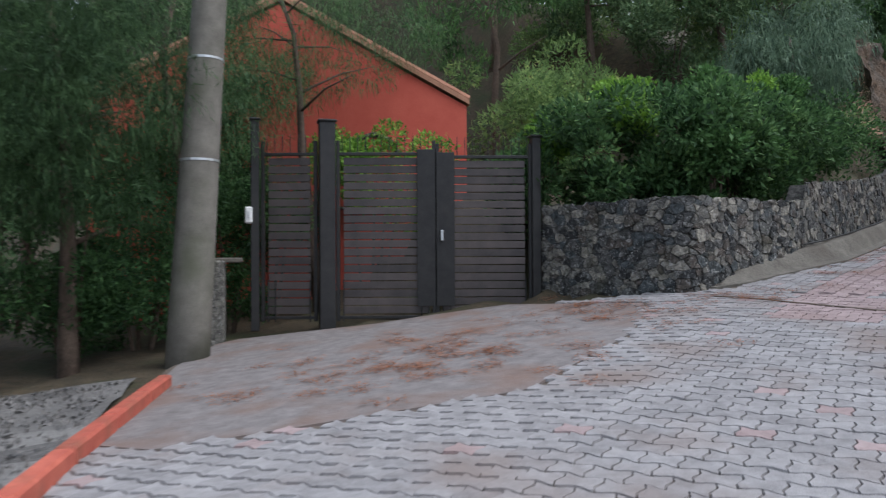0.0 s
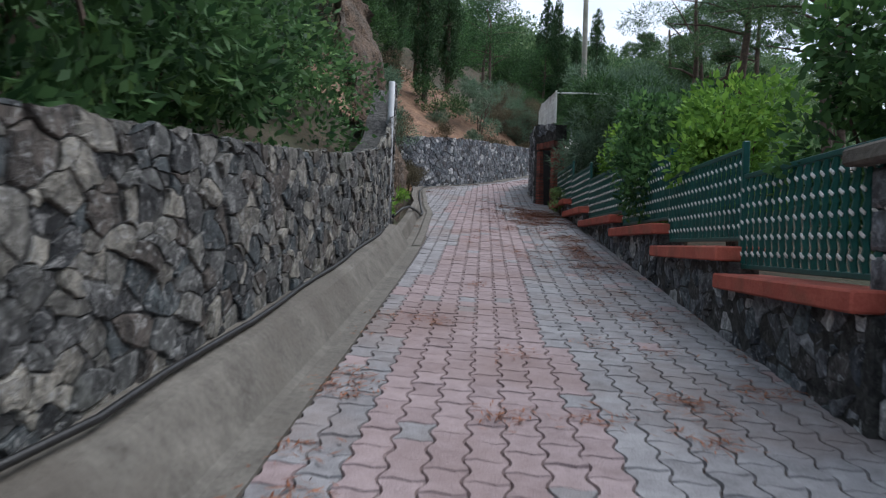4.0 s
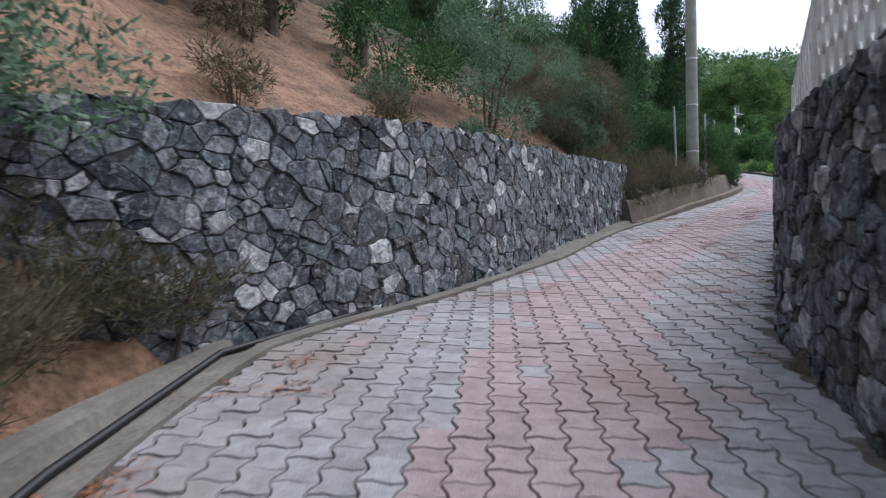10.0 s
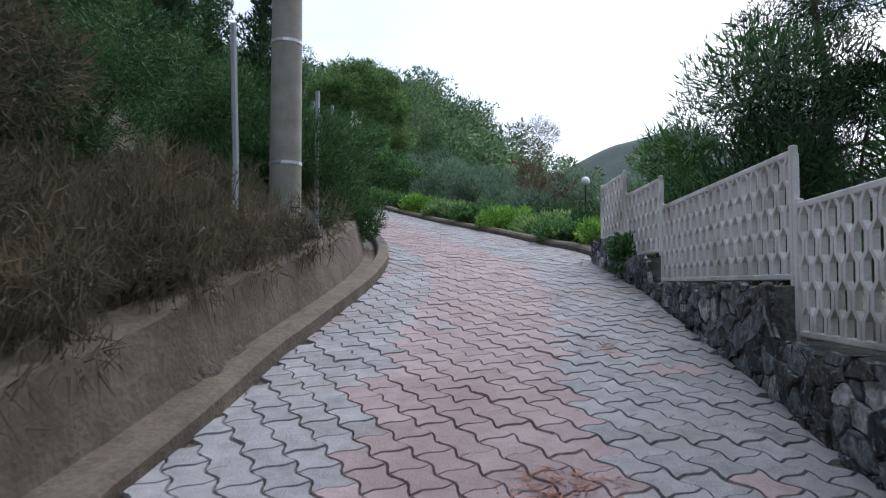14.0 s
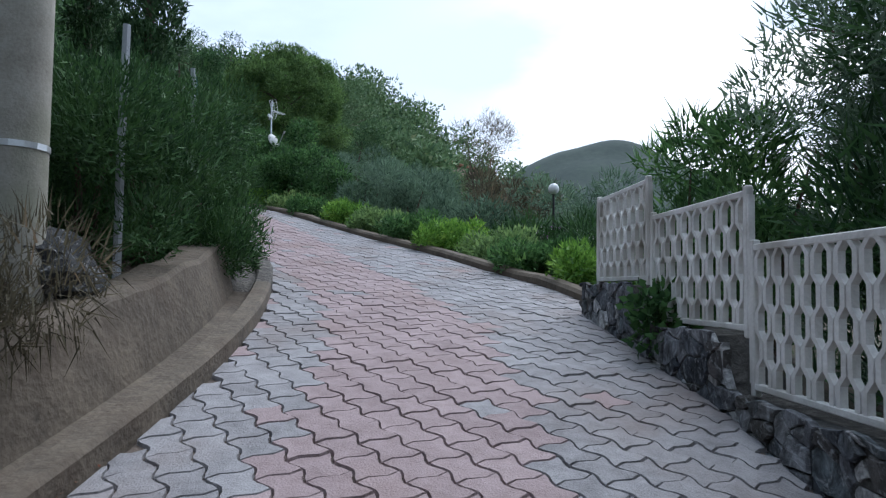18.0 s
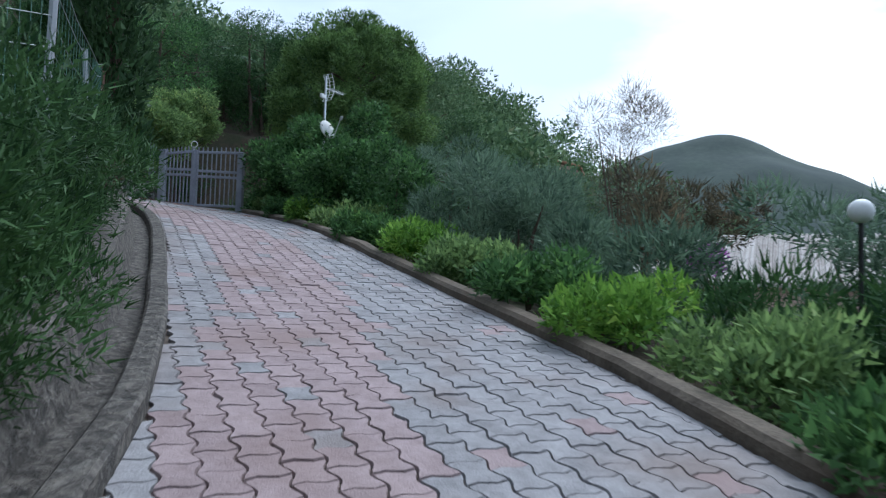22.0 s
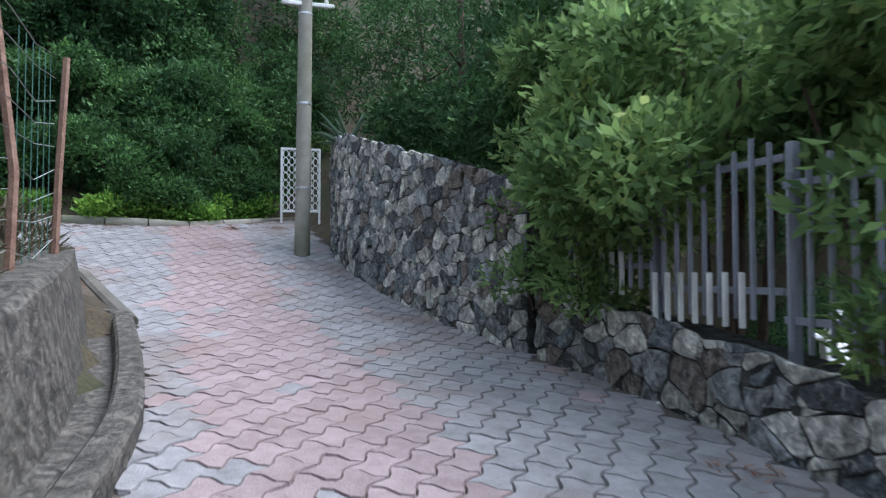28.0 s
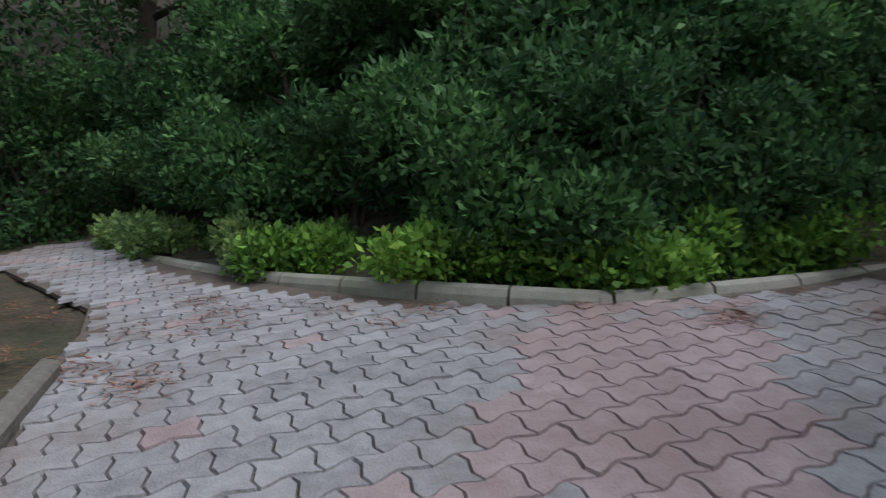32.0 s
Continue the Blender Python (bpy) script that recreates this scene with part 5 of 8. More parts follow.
# ---- white fence of pierced concrete strips ----
def white_panel(a, c, z0, h, n, z1=None):
    z1 = z0 if z1 is None else z1
    m, w = frame_between((a[0], a[1], z0), (c[0], c[1], z0))
    shear = Matrix.Identity(4)
    shear[2][0] = (z1 - z0) / w
    f = place(thing("white_fence_panel", (0, 0, 0), "white fence panel of wavy upright strips with long holes", "fence panel", "white fence panels"), m)

    def lift(b):
        b.v = [tuple(shear @ Vector(v)) for v in b.v]
        return b
    for zz in (0.02, h - 0.02):
        b = Build()
        b.bar((0, 0, zz), (w, 0, zz), 0.035, 0.035, 0.005)
        part("rail", lift(b), M_WHITE, f)
    for x in (0.02, w - 0.02):
        b = Build()
        b.bar((x, 0, -0.03), (x, 0, h + 0.02), 0.04, 0.04, 0.006)
        part("post", lift(b), M_WHITE, f)
    rows = max(int(h / 0.14), 3)
    for k in range(n + 1):
        x = w * k / n
        b = Build()
        rings = []
        for j in range(rows * 3 + 1):
            z = 0.03 + (h - 0.06) * j / (rows * 3)
            dx = (-0.24 if (j + (3 if k % 2 else 0)) % 6 < 3 else 0.24) * w / n * (0 < k < n)
            q = 0.0155
            rings.append([(x + dx - q, -0.016, z), (x + dx + q, -0.016, z), (x + dx + q, 0.016, z), (x + dx - q, 0.016, z)])
        b.loft(rings)
        part("strip", lift(b), M_WHITE, f)
    return f


def fence_l(s):
    return float(np.interp(s, (38.5, 40.3, 42, 45, 47.5, 53.4, 55.9, 58.6, 59.8, 60.92), (-1.75, -1.72, -1.6, -1.45, -1.6, -1.63, -1.62, -1.69, -1.75, -1.91)))


for s0, s1 in ((38.7, 40.2), (40.2, 41.8), (41.8, 43.2), (43.2, 44.7), (44.7, 46.2)):
    za, zc = (P(s, -1.5).z + float(np.interp(s, (38.6, 40.2, 41, 42.3, 44, 45.5, 46.2), (2.02, 1.95, 1.92, 1.78, 1.52, 1.27, 0.97))) for s in (s0, s1))
    white_panel(P(s0, fence_l(s0)), P(s1, fence_l(s1)), za, 0.70, int((s1 - s0) / 0.075), zc)
for s0, s1, z in BAYS:
    white_panel(P(s0, fence_l(s0)), P(s1 - 0.02, fence_l(s1)), z, 0.72, int((s1 - s0) / 0.078))
# thin white rail that runs back from the fence's end
b = Build()
e0 = P(38.7, -1.75, 2.68)
b.tube([e0, e0 + Vector((-0.2, -1.4, -0.2))], 0.02, 6)
t = thing("white_rail", (0, 0, 0), "thin white rail running back from the fence", "rail")
part("tube", b, M_WHITEPAINT, t)

# ---- mesh fence on the uphill side ----
FP = [(57.6, 2.07), (59.9, 1.75), (62.5, 1.55), (65.8, 1.6), (68.5, 1.75), (71.0, 1.7), (73.6, 1.5), (75.6, 1.45), (77.8, 1.5), (79.6, 1.5), (81.3, 1.5), (82.6, 1.5)]
tops = []
for i, (s, l) in enumerate(FP):
    t = thing("fence_post", P(s, l, 0.3), "thin rusty fence post on the low wall" if s > 70 else "pale thin fence post in the scrub", "post", "posts of the mesh fence")
    hh = 1.75 if i % 3 else 2.1
    b = Build()
    b.tube([(0, 0, -0.2), (0.03, 0.02, hh * 0.5), (0.07 * (1 if i % 2 else -1), 0.03, hh)], [0.028, 0.028, 0.026], 6)
    part("shaft", b, M_RUST if s > 70 else M_PIPE, t)
    tops.append((P(s, l, 0.45), hh))
for i in range(2, len(FP) - 1):
    (a, ha), (c, hc) = tops[i], tops[i + 1]
    t = thing("mesh_fence", a, "sagging green wire mesh between thin posts", "fence", "bays of the mesh fence")
    d = c - a
    b = Build()
    n = 11
    for j in range(n):
        u = j / (n - 1)
        pa, pc = Vector((0, 0, u * (ha - 0.15))), d + Vector((0, 0, u * (hc - 0.15)))
        mid = (pa + pc) / 2 + Vector((0, 0, -0.03 - 0.03 * (j % 3)))
        b.tube([pa, mid, pc], 0.0035, 3)
    tagged(part("line_wire", b, M_WIRE, t), kind="stuff")
    b = Build()
    k = int(d.length / 0.16)
    for j in range(1, k):
        u = j / k
        p = d * u
        b.tube([p + Vector((0, 0, -0.02)), p + Vector((0, 0, ha + (hc - ha) * u - 0.2))], 0.0025, 3)
    tagged(part("wire_mesh", b, M_GREENWIRE, t), kind="stuff")

# ---- antenna mast with dish ----
MX, MY, MZ = 54.1, 23.2, 8.6
t = thing("antenna_mast", (MX, MY, MZ), "antenna mast with a grid aerial and a white dish", "antenna")
b = Build()
b.tube([(0, 0, 0), (0, 0, 3.45)], 0.025, 8)
part("mast", b, M_SILVER, t)
b = Build()
rings = []
for k in range(7):
    r = 0.19 * k / 6 + 0.002
    rings.append([(math.cos(a) * r, -0.08 * (1 - (r / 0.19) ** 2), math.sin(a) * r * 1.1) for a in (2 * math.pi * j / 20 for j in range(20))])
b.loft(rings)
dish = part("dish", b, M_WHITE, t, "pale satellite dish", True)
dish.matrix_basis = pose(-0.12, -0.1, 2.3, -20, 0, -35)
b = Build()
b.bar((0, -0.12, -0.25), (0, -0.42, 0.02), 0.02, 0.02, 0.003)
b.bar((0, -0.42, 0.0), (0, -0.48, 0.06), 0.05, 0.05, 0.008)
part("feed_arm", b, M_SILVER, dish)
b = Build()
for k in range(9):
    z = -0.28 + 0.07 * k
    q = 0.1 * (1 - (z / 0.3) ** 2)
    b.bar((-0.12, -q, z), (0.12, -q, z), 0.008, 0.008, 0.002)
for x in (-0.12, 0, 0.12):
    b.tube([(x, -0.1 * (1 - (z / 0.3) ** 2), z) for z in (-0.28, -0.14, 0.0, 0.14, 0.28)], 0.007, 5)
grid = part("grid_aerial", b, M_WHITEPAINT, t)
grid.matrix_basis = pose(0.14, 0.02, 3.25, 0, 0, 60)
b = Build()
b.bar((0.0, 0, 3.2), (0.5, -0.25, 3.2), 0.02, 0.02, 0.003)
for k in range(7):
    u = 0.12 + 0.06 * k
    b.bar((u * 1.0 - 0.05, -u * 0.5 - 0.1, 3.2), (u * 1.0 + 0.05, -u * 0.5 + 0.1, 3.2), 0.008, 0.008, 0.002)
part("yagi_aerial", b, M_WHITEPAINT, t)
b = Build()
b.bar((-0.18, 0.05, 3.0), (0.0, 0.0, 3.0), 0.05, 0.09, 0.01)
part("amplifier", b, M_WHITEPAINT, t)

# ---- grey steel gate with ring finial, and the car behind it ----
G0, G1, G2, GZ2 = Vector((56.05, 27.65)), Vector((56.13, 26.93)), Vector((56.4, 25.85)), 9.42


def bar_gate(a, c, zl, h0, h1, n, ring):
    m, w = frame_between((*a, zl), (*c, zl))
    t = place(thing("steel_gate_leaf", (0, 0, 0), "closed grey steel gate leaf of upright bars", "gate", "leaves of the steel gate"), m)
    b = Build()
    for zz in (0.10, 0.80, 0.93):
        b.bar((0, 0, zz), (w, 0, zz), 0.045, 0.06, 0.006)
    b.bar((0, 0, h0), (w, 0, h1), 0.045, 0.06, 0.006)
    b.bar((w if ring else 0.0, 0, 0.05), (w if ring else 0.0, 0, max(h0, h1) + 0.02), 0.09, 0.06, 0.008)
    part("gate_frame", b, M_GREYMETAL, t)
    for k in range(n):
        x = (k + 0.5) * w / n
        b = Build()
        top = h0 + (h1 - h0) * (k + 0.5) / n + 0.13
        b.bar((x, 0, 0.1), (x, 0, top), 0.026, 0.026, 0.004)
        part("bar", b, M_GREYMETAL, t)
    if ring:
        b = Build()
        pts = [(w + 0.075 * math.cos(a), 0, h1 + 0.17 + 0.075 * math.sin(a)) for a in (2 * math.pi * j / 18 for j in range(19))]
        b.tube(pts, 0.013, 6)
        b.bar((w, 0, h1 + 0.03), (w, 0, h1 + 0.11), 0.03, 0.03, 0.004)
        part("ring_finial", b, M_SILVER, t)
    return t


bar_gate(G0 + (G1 - G0) * 0.06, G1, GZ2 + 0.02, 1.30, 1.38, 8, True)
bar_gate(G1 + (G2 - G1) * 0.05, G2, GZ2, 1.38, 1.42, 10, False)
for p, h in ((G0, 1.48), (G2, 1.5)):
    t = thing("gate_post", (p.x, p.y, GZ2 - 0.1), "square grey steel gate post", "post", "posts of the steel gate")
    b = Build()
    b.bar((0, 0, 0), (0, 0, h), 0.15, 0.15, 0.01)
    part("shaft", b, M_GREYMETAL, t)
    b = Build()
    b.bar((0, 0, h), (0, 0, h + 0.03), 0.18, 0.18, 0.01)
    part("cap", b, M_GREYMETAL, t)
# yard behind it
b = Build()
yx, yy = np.linspace(56.6, 71, 16), np.linspace(24.0, 36, 12)
for i in range(15):
    for j in range(11):
        b.face([(yx[i + a], yy[j + c], 9.36 - 0.09 * (yx[i + a] - 56.6)) for a, c in ((0, 0), (1, 0), (1, 1), (0, 1))])
structure("yard", b, M_YARD, "red earth yard behind the steel gate", "yard")


def parked_car(x, y, z, rz):
    t = thing("parked_car", (x, y, z), "white compact hatchback parked behind the gate", "car", "", rz)
    prof = [(-2.0, 0.45, 0.80), (-1.97, 0.62, 0.83), (-1.75, 0.78, 0.84), (-0.95, 0.93, 0.84), (-0.55, 1.10, 0.80), (0.05, 1.42, 0.62), (0.7, 1.48, 0.58), (1.4, 1.42, 0.58), (1.85, 1.05, 0.74), (1.97, 0.62, 0.80), (1.98, 0.40, 0.78)]
    b = Build()
    rings = []
    for px, top, half in prof:
        belt = min(top, 0.93)
        hb = 0.84 if -1.9 < px < 1.9 else 0.80
        rings.append([(px, -hb * 0.94, 0.22), (px, -hb, 0.40), (px, -hb, belt * 0.85), (px, -half if top > 0.95 else -hb * 0.97, belt if top <= 0.95 else top * 0.97), (px, -half * 0.85, top), (px, 0, top + 0.015),
                      (px, half * 0.85, top), (px, half if top > 0.95 else hb * 0.97, belt if top <= 0.95 else top * 0.97), (px, hb, belt * 0.85), (px, hb, 0.40), (px, hb * 0.94, 0.22)])
    b.loft(rings)
    part("body", b, M_CARWHITE, t, "", True)
    b = Build()
    b.loft([[(-0.60, -0.70, 1.09), (-0.60, 0.70, 1.09), (-0.565, 0.70, 1.125), (-0.565, -0.70, 1.125)], [(-0.02, -0.52, 1.41), (-0.02, 0.52, 1.41), (0.0, 0.52, 1.43), (0.0, -0.52, 1.43)]])
    part("windscreen", b, M_DARKGLASS, t)
    for sy in (-1, 1):
        b = Build()
        b.bar((-0.35, sy * 0.77, 1.10), (1.3, sy * 0.72, 1.16), 0.03, 0.24, 0.01)
        part("side_window", b, M_DARKGLASS, t)
        b = Build()
        b.tube([(-1.99, sy * 0.38, 0.70), (-1.97, sy * 0.55, 0.71), (-1.86, sy * 0.72, 0.74)], [0.05, 0.075, 0.05], 8)
        part("headlight", b, M_SILVER, t, "clear headlight")
        b = Build()
        b.tube([(-0.42, sy * 0.84, 1.0), (-0.44, sy * 0.98, 1.03), (-0.40, sy * 1.0, 1.03)], [0.03, 0.075, 0.05], 8)
        part("mirror", b, M_CARWHITE, t)
        for wx in (-1.25, 1.25):
            b = Build()
            b.tube([(wx, sy * 0.66, 0.30), (wx, sy * 0.70, 0.30), (wx, sy * 0.83, 0.30), (wx, sy * 0.86, 0.30)], [0.27, 0.30, 0.30, 0.27], 20)
            wh = part("wheel", b, M_BLACK, t, "black tyre")
            b = Build()
            b.tube([(wx, sy * 0.84, 0.30), (wx, sy * 0.868, 0.30)], [0.19, 0.18], 14)
            part("rim", b, M_SILVER, wh)
    for z0, hh, ww in ((0.62, 0.09, 0.62), (0.34, 0.14, 1.1)):
        b = Build()
        b.bar((-2.0, -ww / 2, z0), (-2.0, ww / 2, z0), 0.03, hh, 0.01)
        part("grille", b, M_BLACK, t)
    b = Build()
    b.bar((-2.02, -0.26, 0.48), (-2.02, 0.26, 0.48), 0.012, 0.11, 0.004)
    pl = part("number_plate", b, M_WHITEPAINT, t)
    b = Build()
    b.bar((-2.028, -0.18, 0.48), (-2.028, 0.18, 0.48), 0.004, 0.05, 0.001)
    part("plate_bar", b, M_BLACK, pl)
    b = Build()
    b.tube([(-2.012, 0, 0.66), (-2.022, 0, 0.66)], [0.055, 0.05], 14)
    part("badge", b, M_SILVER, t)
    return t


parked_car(66.3, 31.7, 8.5, 24)

# ---- picket fence on the stone ledge ----
PK = [(56.5, 28.1), (56.86, 28.95), (57.2, 29.9), (57.5, 30.8)]
for i in range(3):
    a, c = Vector(PK[i]), Vector(PK[i + 1])
    z = 10.20 + 0.13 * i
    m, w = frame_between((*a, z), (*c, z))
    t = place(thing("picket_fence", (0, 0, 0), "grey-white picket fence half buried in leaves", "fence", "bays of the picket fence"), m)
    for zz in (0.16, 0.78):
        b = Build()
        b.bar((0, -0.025, zz), (w, -0.025, zz), 0.025, 0.035, 0.004)
        part("rail", b, M_GREYMETAL, t)
    b = Build()
    b.bar((w - 0.03, -0.05, -0.1), (w - 0.03, -0.05, 0.98), 0.05, 0.05, 0.006)
    part("post", b, M_GREYMETAL, t)
    n = int(w / 0.105)
    for k in range(n):
        b = Build()
        x = (k + 0.5) * w / n
        b.bar((x, 0, 0.02), (x, 0, 0.86 + 0.04 * math.sin(k * 1.7)), 0.03, 0.016, 0.004)
        part("picket", b, M_GREYMETAL, t)
        # low pickets are coloured white to read as headlit beside the grey ones
        if i > 0 and k % 8:
            b = Build()
            b.bar((x + 0.02, 0.05, -0.02), (x + 0.02, 0.05, 0.25), 0.034, 0.016, 0.004)
            part("low_picket", b, M_WHITE, t)

# ---- white gate of pierced circles beyond the pole ----
WA, WB = Vector((59.05, 38.75, 11.66)), Vector((59.68, 38.43, 11.71))
m, w = frame_between(WA, WB)
t = place(thing("lattice_gate", (0, 0, 0), "open white metal gate with rows of rings", "gate"), m)
b = Build()
H = 1.16
for x in (0.02, w - 0.02):
    b.bar((x, 0, -0.25), (x, 0, H), 0.045, 0.04, 0.005)
for z in (0.02, H - 0.02):
    b.bar((0, 0, z), (w, 0, z), 0.04, 0.04, 0.005)
part("gate_frame", b, M_WHITEPAINT, t)
cols = 6
for c in range(cols):
    x = 0.04 + (w - 0.08) * (c + 0.5) / cols
    rr = (w - 0.08) / cols / 2
    k = 8
    for r in range(k):
        b = Build()
        zc = 0.04 + (H - 0.08) * (r + 0.5) / k
        b.tube([(x + rr * 0.85 * math.cos(a), 0, zc + (H - 0.08) / k / 2 * math.sin(a)) for a in (2 * math.pi * j / 10 for j in range(11))], 0.009, 5)
        part("ring", b, M_WHITEPAINT, t)

# ---- gravel lot with red kerb stones ----
b = Build()
ks = [(-4.15, 3.4), (-4.12, 4.5), (-4.08, 5.55), (-4.0, 6.6), (-3.9, 7.6), (-3.8, 8.5)]
for a, c in zip(ks, ks[1:]):
    z = ground_at(*a) + 0.10
    t = thing("kerb_stone", (0, 0, 0), "red painted kerb stone beside the gravel", "kerb stone", "red kerb stones")
    b = Build()
    b.bar((*a, z), (c[0], c[1] - 0.04, ground_at(*c) + 0.10), 0.14, 0.2, 0.02)
    part("block", b, M_REDBRICK, t)
b = Build()
for i in range(16):
    for j in range(18):
        q = [(-14 + (i + a) * 0.61, 0.5 + (j + c) * 0.5) for a, c in ((0, 0), (1, 0), (1, 1), (0, 1))]
        b.face([(x, y, ground_at(x, y) + 0.05 + 0.02 * math.sin(x * 3 + y * 5)) for x, y in q])
structure("gravel_patch", b, M_GRAVEL, "grey gravel parking place beside the lane", "gravel", True)
rngg = np.random.default_rng(3)
gp = np.stack([rngg.uniform(-10, -4.3, 5000), rngg.uniform(3.0, 9.3, 5000)], 1)
gz = ground_z(gp[:, 0], gp[:, 1]) + 0.07
v = leaf_arrays(np.column_stack([gp, gz]), np.zeros((5000, 3)) + (0, 0, 0.2), 0.05, 0.045, rngg, 0.3)
tagged(part("pebbles", quads_mesh("pebbles", v, M_GRAVEL), [], bpy.data.objects["gravel_patch"]), kind="stuff")
# black hose along the gutter
t = thing("hose", P(34.5, 1.5, 0.35), "black irrigation hose lying along the gutter", "hose")
b = Build()
o = P(34.5, 1.5, 0.35)
b.tube([P(s, edge_l(s) + off, h) - o for s, off, h in ((33.4, 0.50, 0.30), (34.0, 0.42, 0.36), (34.6, 0.34, 0.34), (35.2, 0.25, 0.22), (35.8, 0.19, 0.07), (36.6, 0.19, 0.035), (38.0, 0.20, 0.035), (39.5, 0.18, 0.035), (41.0, 0.20, 0.035), (42.5, 0.19, 0.035), (44.0, 0.24, 0.035), (46.0, 0.26, 0.03), (48.0, 0.25, 0.03))], 0.022, 6)
part("tube", b, M_BLACK, t, "", True)
b = Build()
o = P(24, 1.5, 0.4)
t = thing("cable", o, "black cable lying on the concrete ledge", "cable")
b.tube([P(s, edge_l(s) + 0.41 + 0.015 * math.sin(s * 3), 0.33 if s > 24 else 0.28) - o for s in np.arange(22.6, 31.8, 0.5)], 0.016, 6)
part("tube", b, M_BLACK, t, "", True)
# globe lamps below the lane
for lx, ly, lz, ground_h in ((45.5, 16.9, 8.42, 6.6), (41.2, 15.55, 8.12, 5.8)):
    t = thing("globe_lamp", (lx, ly, ground_h), "white globe garden lamp on a dark post", "lamp", "globe lamps")
    top = lz - ground_h
    b = Build()
    b.tube([(0, 0, -0.1), (0, 0, top - 0.08)], 0.018, 8)
    part("post", b, M_DARKMETAL, t)
    b = Build()
    b.loft([[(0.09 * math.sin(math.pi * k / 10) * math.cos(q), 0.09 * math.sin(math.pi * k / 10) * math.sin(q), top - 0.09 * math.cos(math.pi * k / 10)) for q in (2 * math.pi * j / 16 for j in range(16))] for k in range(1, 10)])
    part("globe", b, M_WHITEPAINT, t, "", True)

# ---- planting ----
def hedge_run(name, pts, h0, h1, depth, label, mat, n, leaf, clump, seed, k=None, base=None, category="hedge", droop=0.0, shell=0.5, group=""):
    """A hedge or a run of scrub along plan points, each (x, y, z of its foot)."""
    rng = np.random.default_rng(seed)
    pts = [Vector(p) for p in pts]
    o = pts[0]
    t = thing(name, o, label, category, group)
    cl = []
    k = k or int(sum((b - a).length for a, b in zip(pts, pts[1:])) * 4)
    seg = [(b - a).length for a, b in zip(pts, pts[1:])]
    for i in range(k):
        j = rng.choice(len(seg), p=np.array(seg) / sum(seg))
        p = pts[j].lerp(pts[j + 1], rng.uniform()) - o
        d = (pts[j + 1] - pts[j]).normalized()
        nn = Vector((-d.y, d.x, 0))
        r = clump * rng.uniform(0.6, 1.25)
        q = p + nn * rng.uniform(-depth, depth) * 0.5
        cl.append((q.x, q.y, q.z + rng.uniform(h0 + r * 0.4, max(h1 - r * 0.6, h0 + r * 0.5)), r, r, r * 0.8))
    b = Build()
    for i in range(max(int(sum(seg) / 0.8), 2)):
        j = rng.choice(len(seg), p=np.array(seg) / sum(seg))
        p = pts[j].lerp(pts[j + 1], rng.uniform()) - o
        b.tube([p + Vector((0, 0, -0.2)), p + Vector((rng.normal() * 0.15, rng.normal() * 0.15, (h0 + h1) * 0.4)), p + Vector((rng.normal() * 0.3, rng.normal() * 0.3, h1 * 0.75))], [0.04, 0.03, 0.008], 5)
    tagged(part("stem", b, M_BARK, t), kind="stuff")
    crown("crown", cl, n, leaf[0], leaf[1], mat, t, seed + 9, shell, droop)
    return t


def Q(s, l, h=None):
    p = P(s, l)
    return (p.x, p.y, ground_at(p.x, p.y) if h is None else p.z + h)


def foot(x, y):
    return (x, y, ground_at(x, y))


# hedge above the first wall
hedge_run("hedge", [(2.1, 12.5, 1.55), (3.3, 10.5, 1.8), (4.6, 10.6, 1.95)], 0.0, 2.3, 1.7, "dense glossy green hedge above the stone wall", L_PITTO, 17000, (0.135, 0.055), 0.42, 101, 60, group="hedges above the wall")
hedge_run("hedge", [(4.0, 10.4, 1.95), (6.6, 11.7, 2.25), (8.6, 12.8, 2.5)], 0.0, 2.3, 1.7, "dense glossy green hedge above the stone wall", L_PITTO, 17000, (0.135, 0.055), 0.42, 102, 60, group="hedges above the wall")
hedge_run("hedge", [(8.4, 12.9, 2.5), (10.8, 14.3, 2.9), (12.6, 15.3, 3.2)], 0.0, 2.2, 1.8, "dense dark green hedge above the stone wall", L_PITTO, 12000, (0.10, 0.05), 0.55, 103, 40, group="hedges above the wall")


def tree(name, base, h, label, mat, crown_r, n, leaf, seed, trunk=0.16, clump=0.9, k=14, start=0.45, flat=0.7, bark=None, droop=0.0, lean=0.05, category="tree", group="", up=0.3, shell=0.4, cz=None):
    """A tree: trunk and limbs, and a crown of clumps of small leaves with gaps."""
    rng = np.random.default_rng(seed)
    t = thing(name, base, label, category, group)
    b = Build()
    limbs(b, (0, 0, -0.3), (rng.normal() * 0.05 * h, rng.normal() * 0.05 * h, h * 0.9), trunk, trunk * 0.25, rng, 9, crown_r * 0.9, start, lean)
    part("trunk", b, bark or M_BARK, t, "", True)
    zc = h * (start + (1 - start) * 0.55) if cz is None else cz
    cl = []
    for i in range(k):
        u = rng.normal(size=3)
        u /= np.linalg.norm(u)
        rr = rng.uniform(0.35, 1.0) ** 0.6
        r = clump * rng.uniform(0.6, 1.2)
        cl.append((u[0] * crown_r * rr, u[1] * crown_r * rr, zc + u[2] * h * (1 - start) * 0.45 * rr, r, r, r * flat))
    crown("crown", cl, n, leaf[0], leaf[1], mat, t, seed + 3, shell, droop, up)
    return t


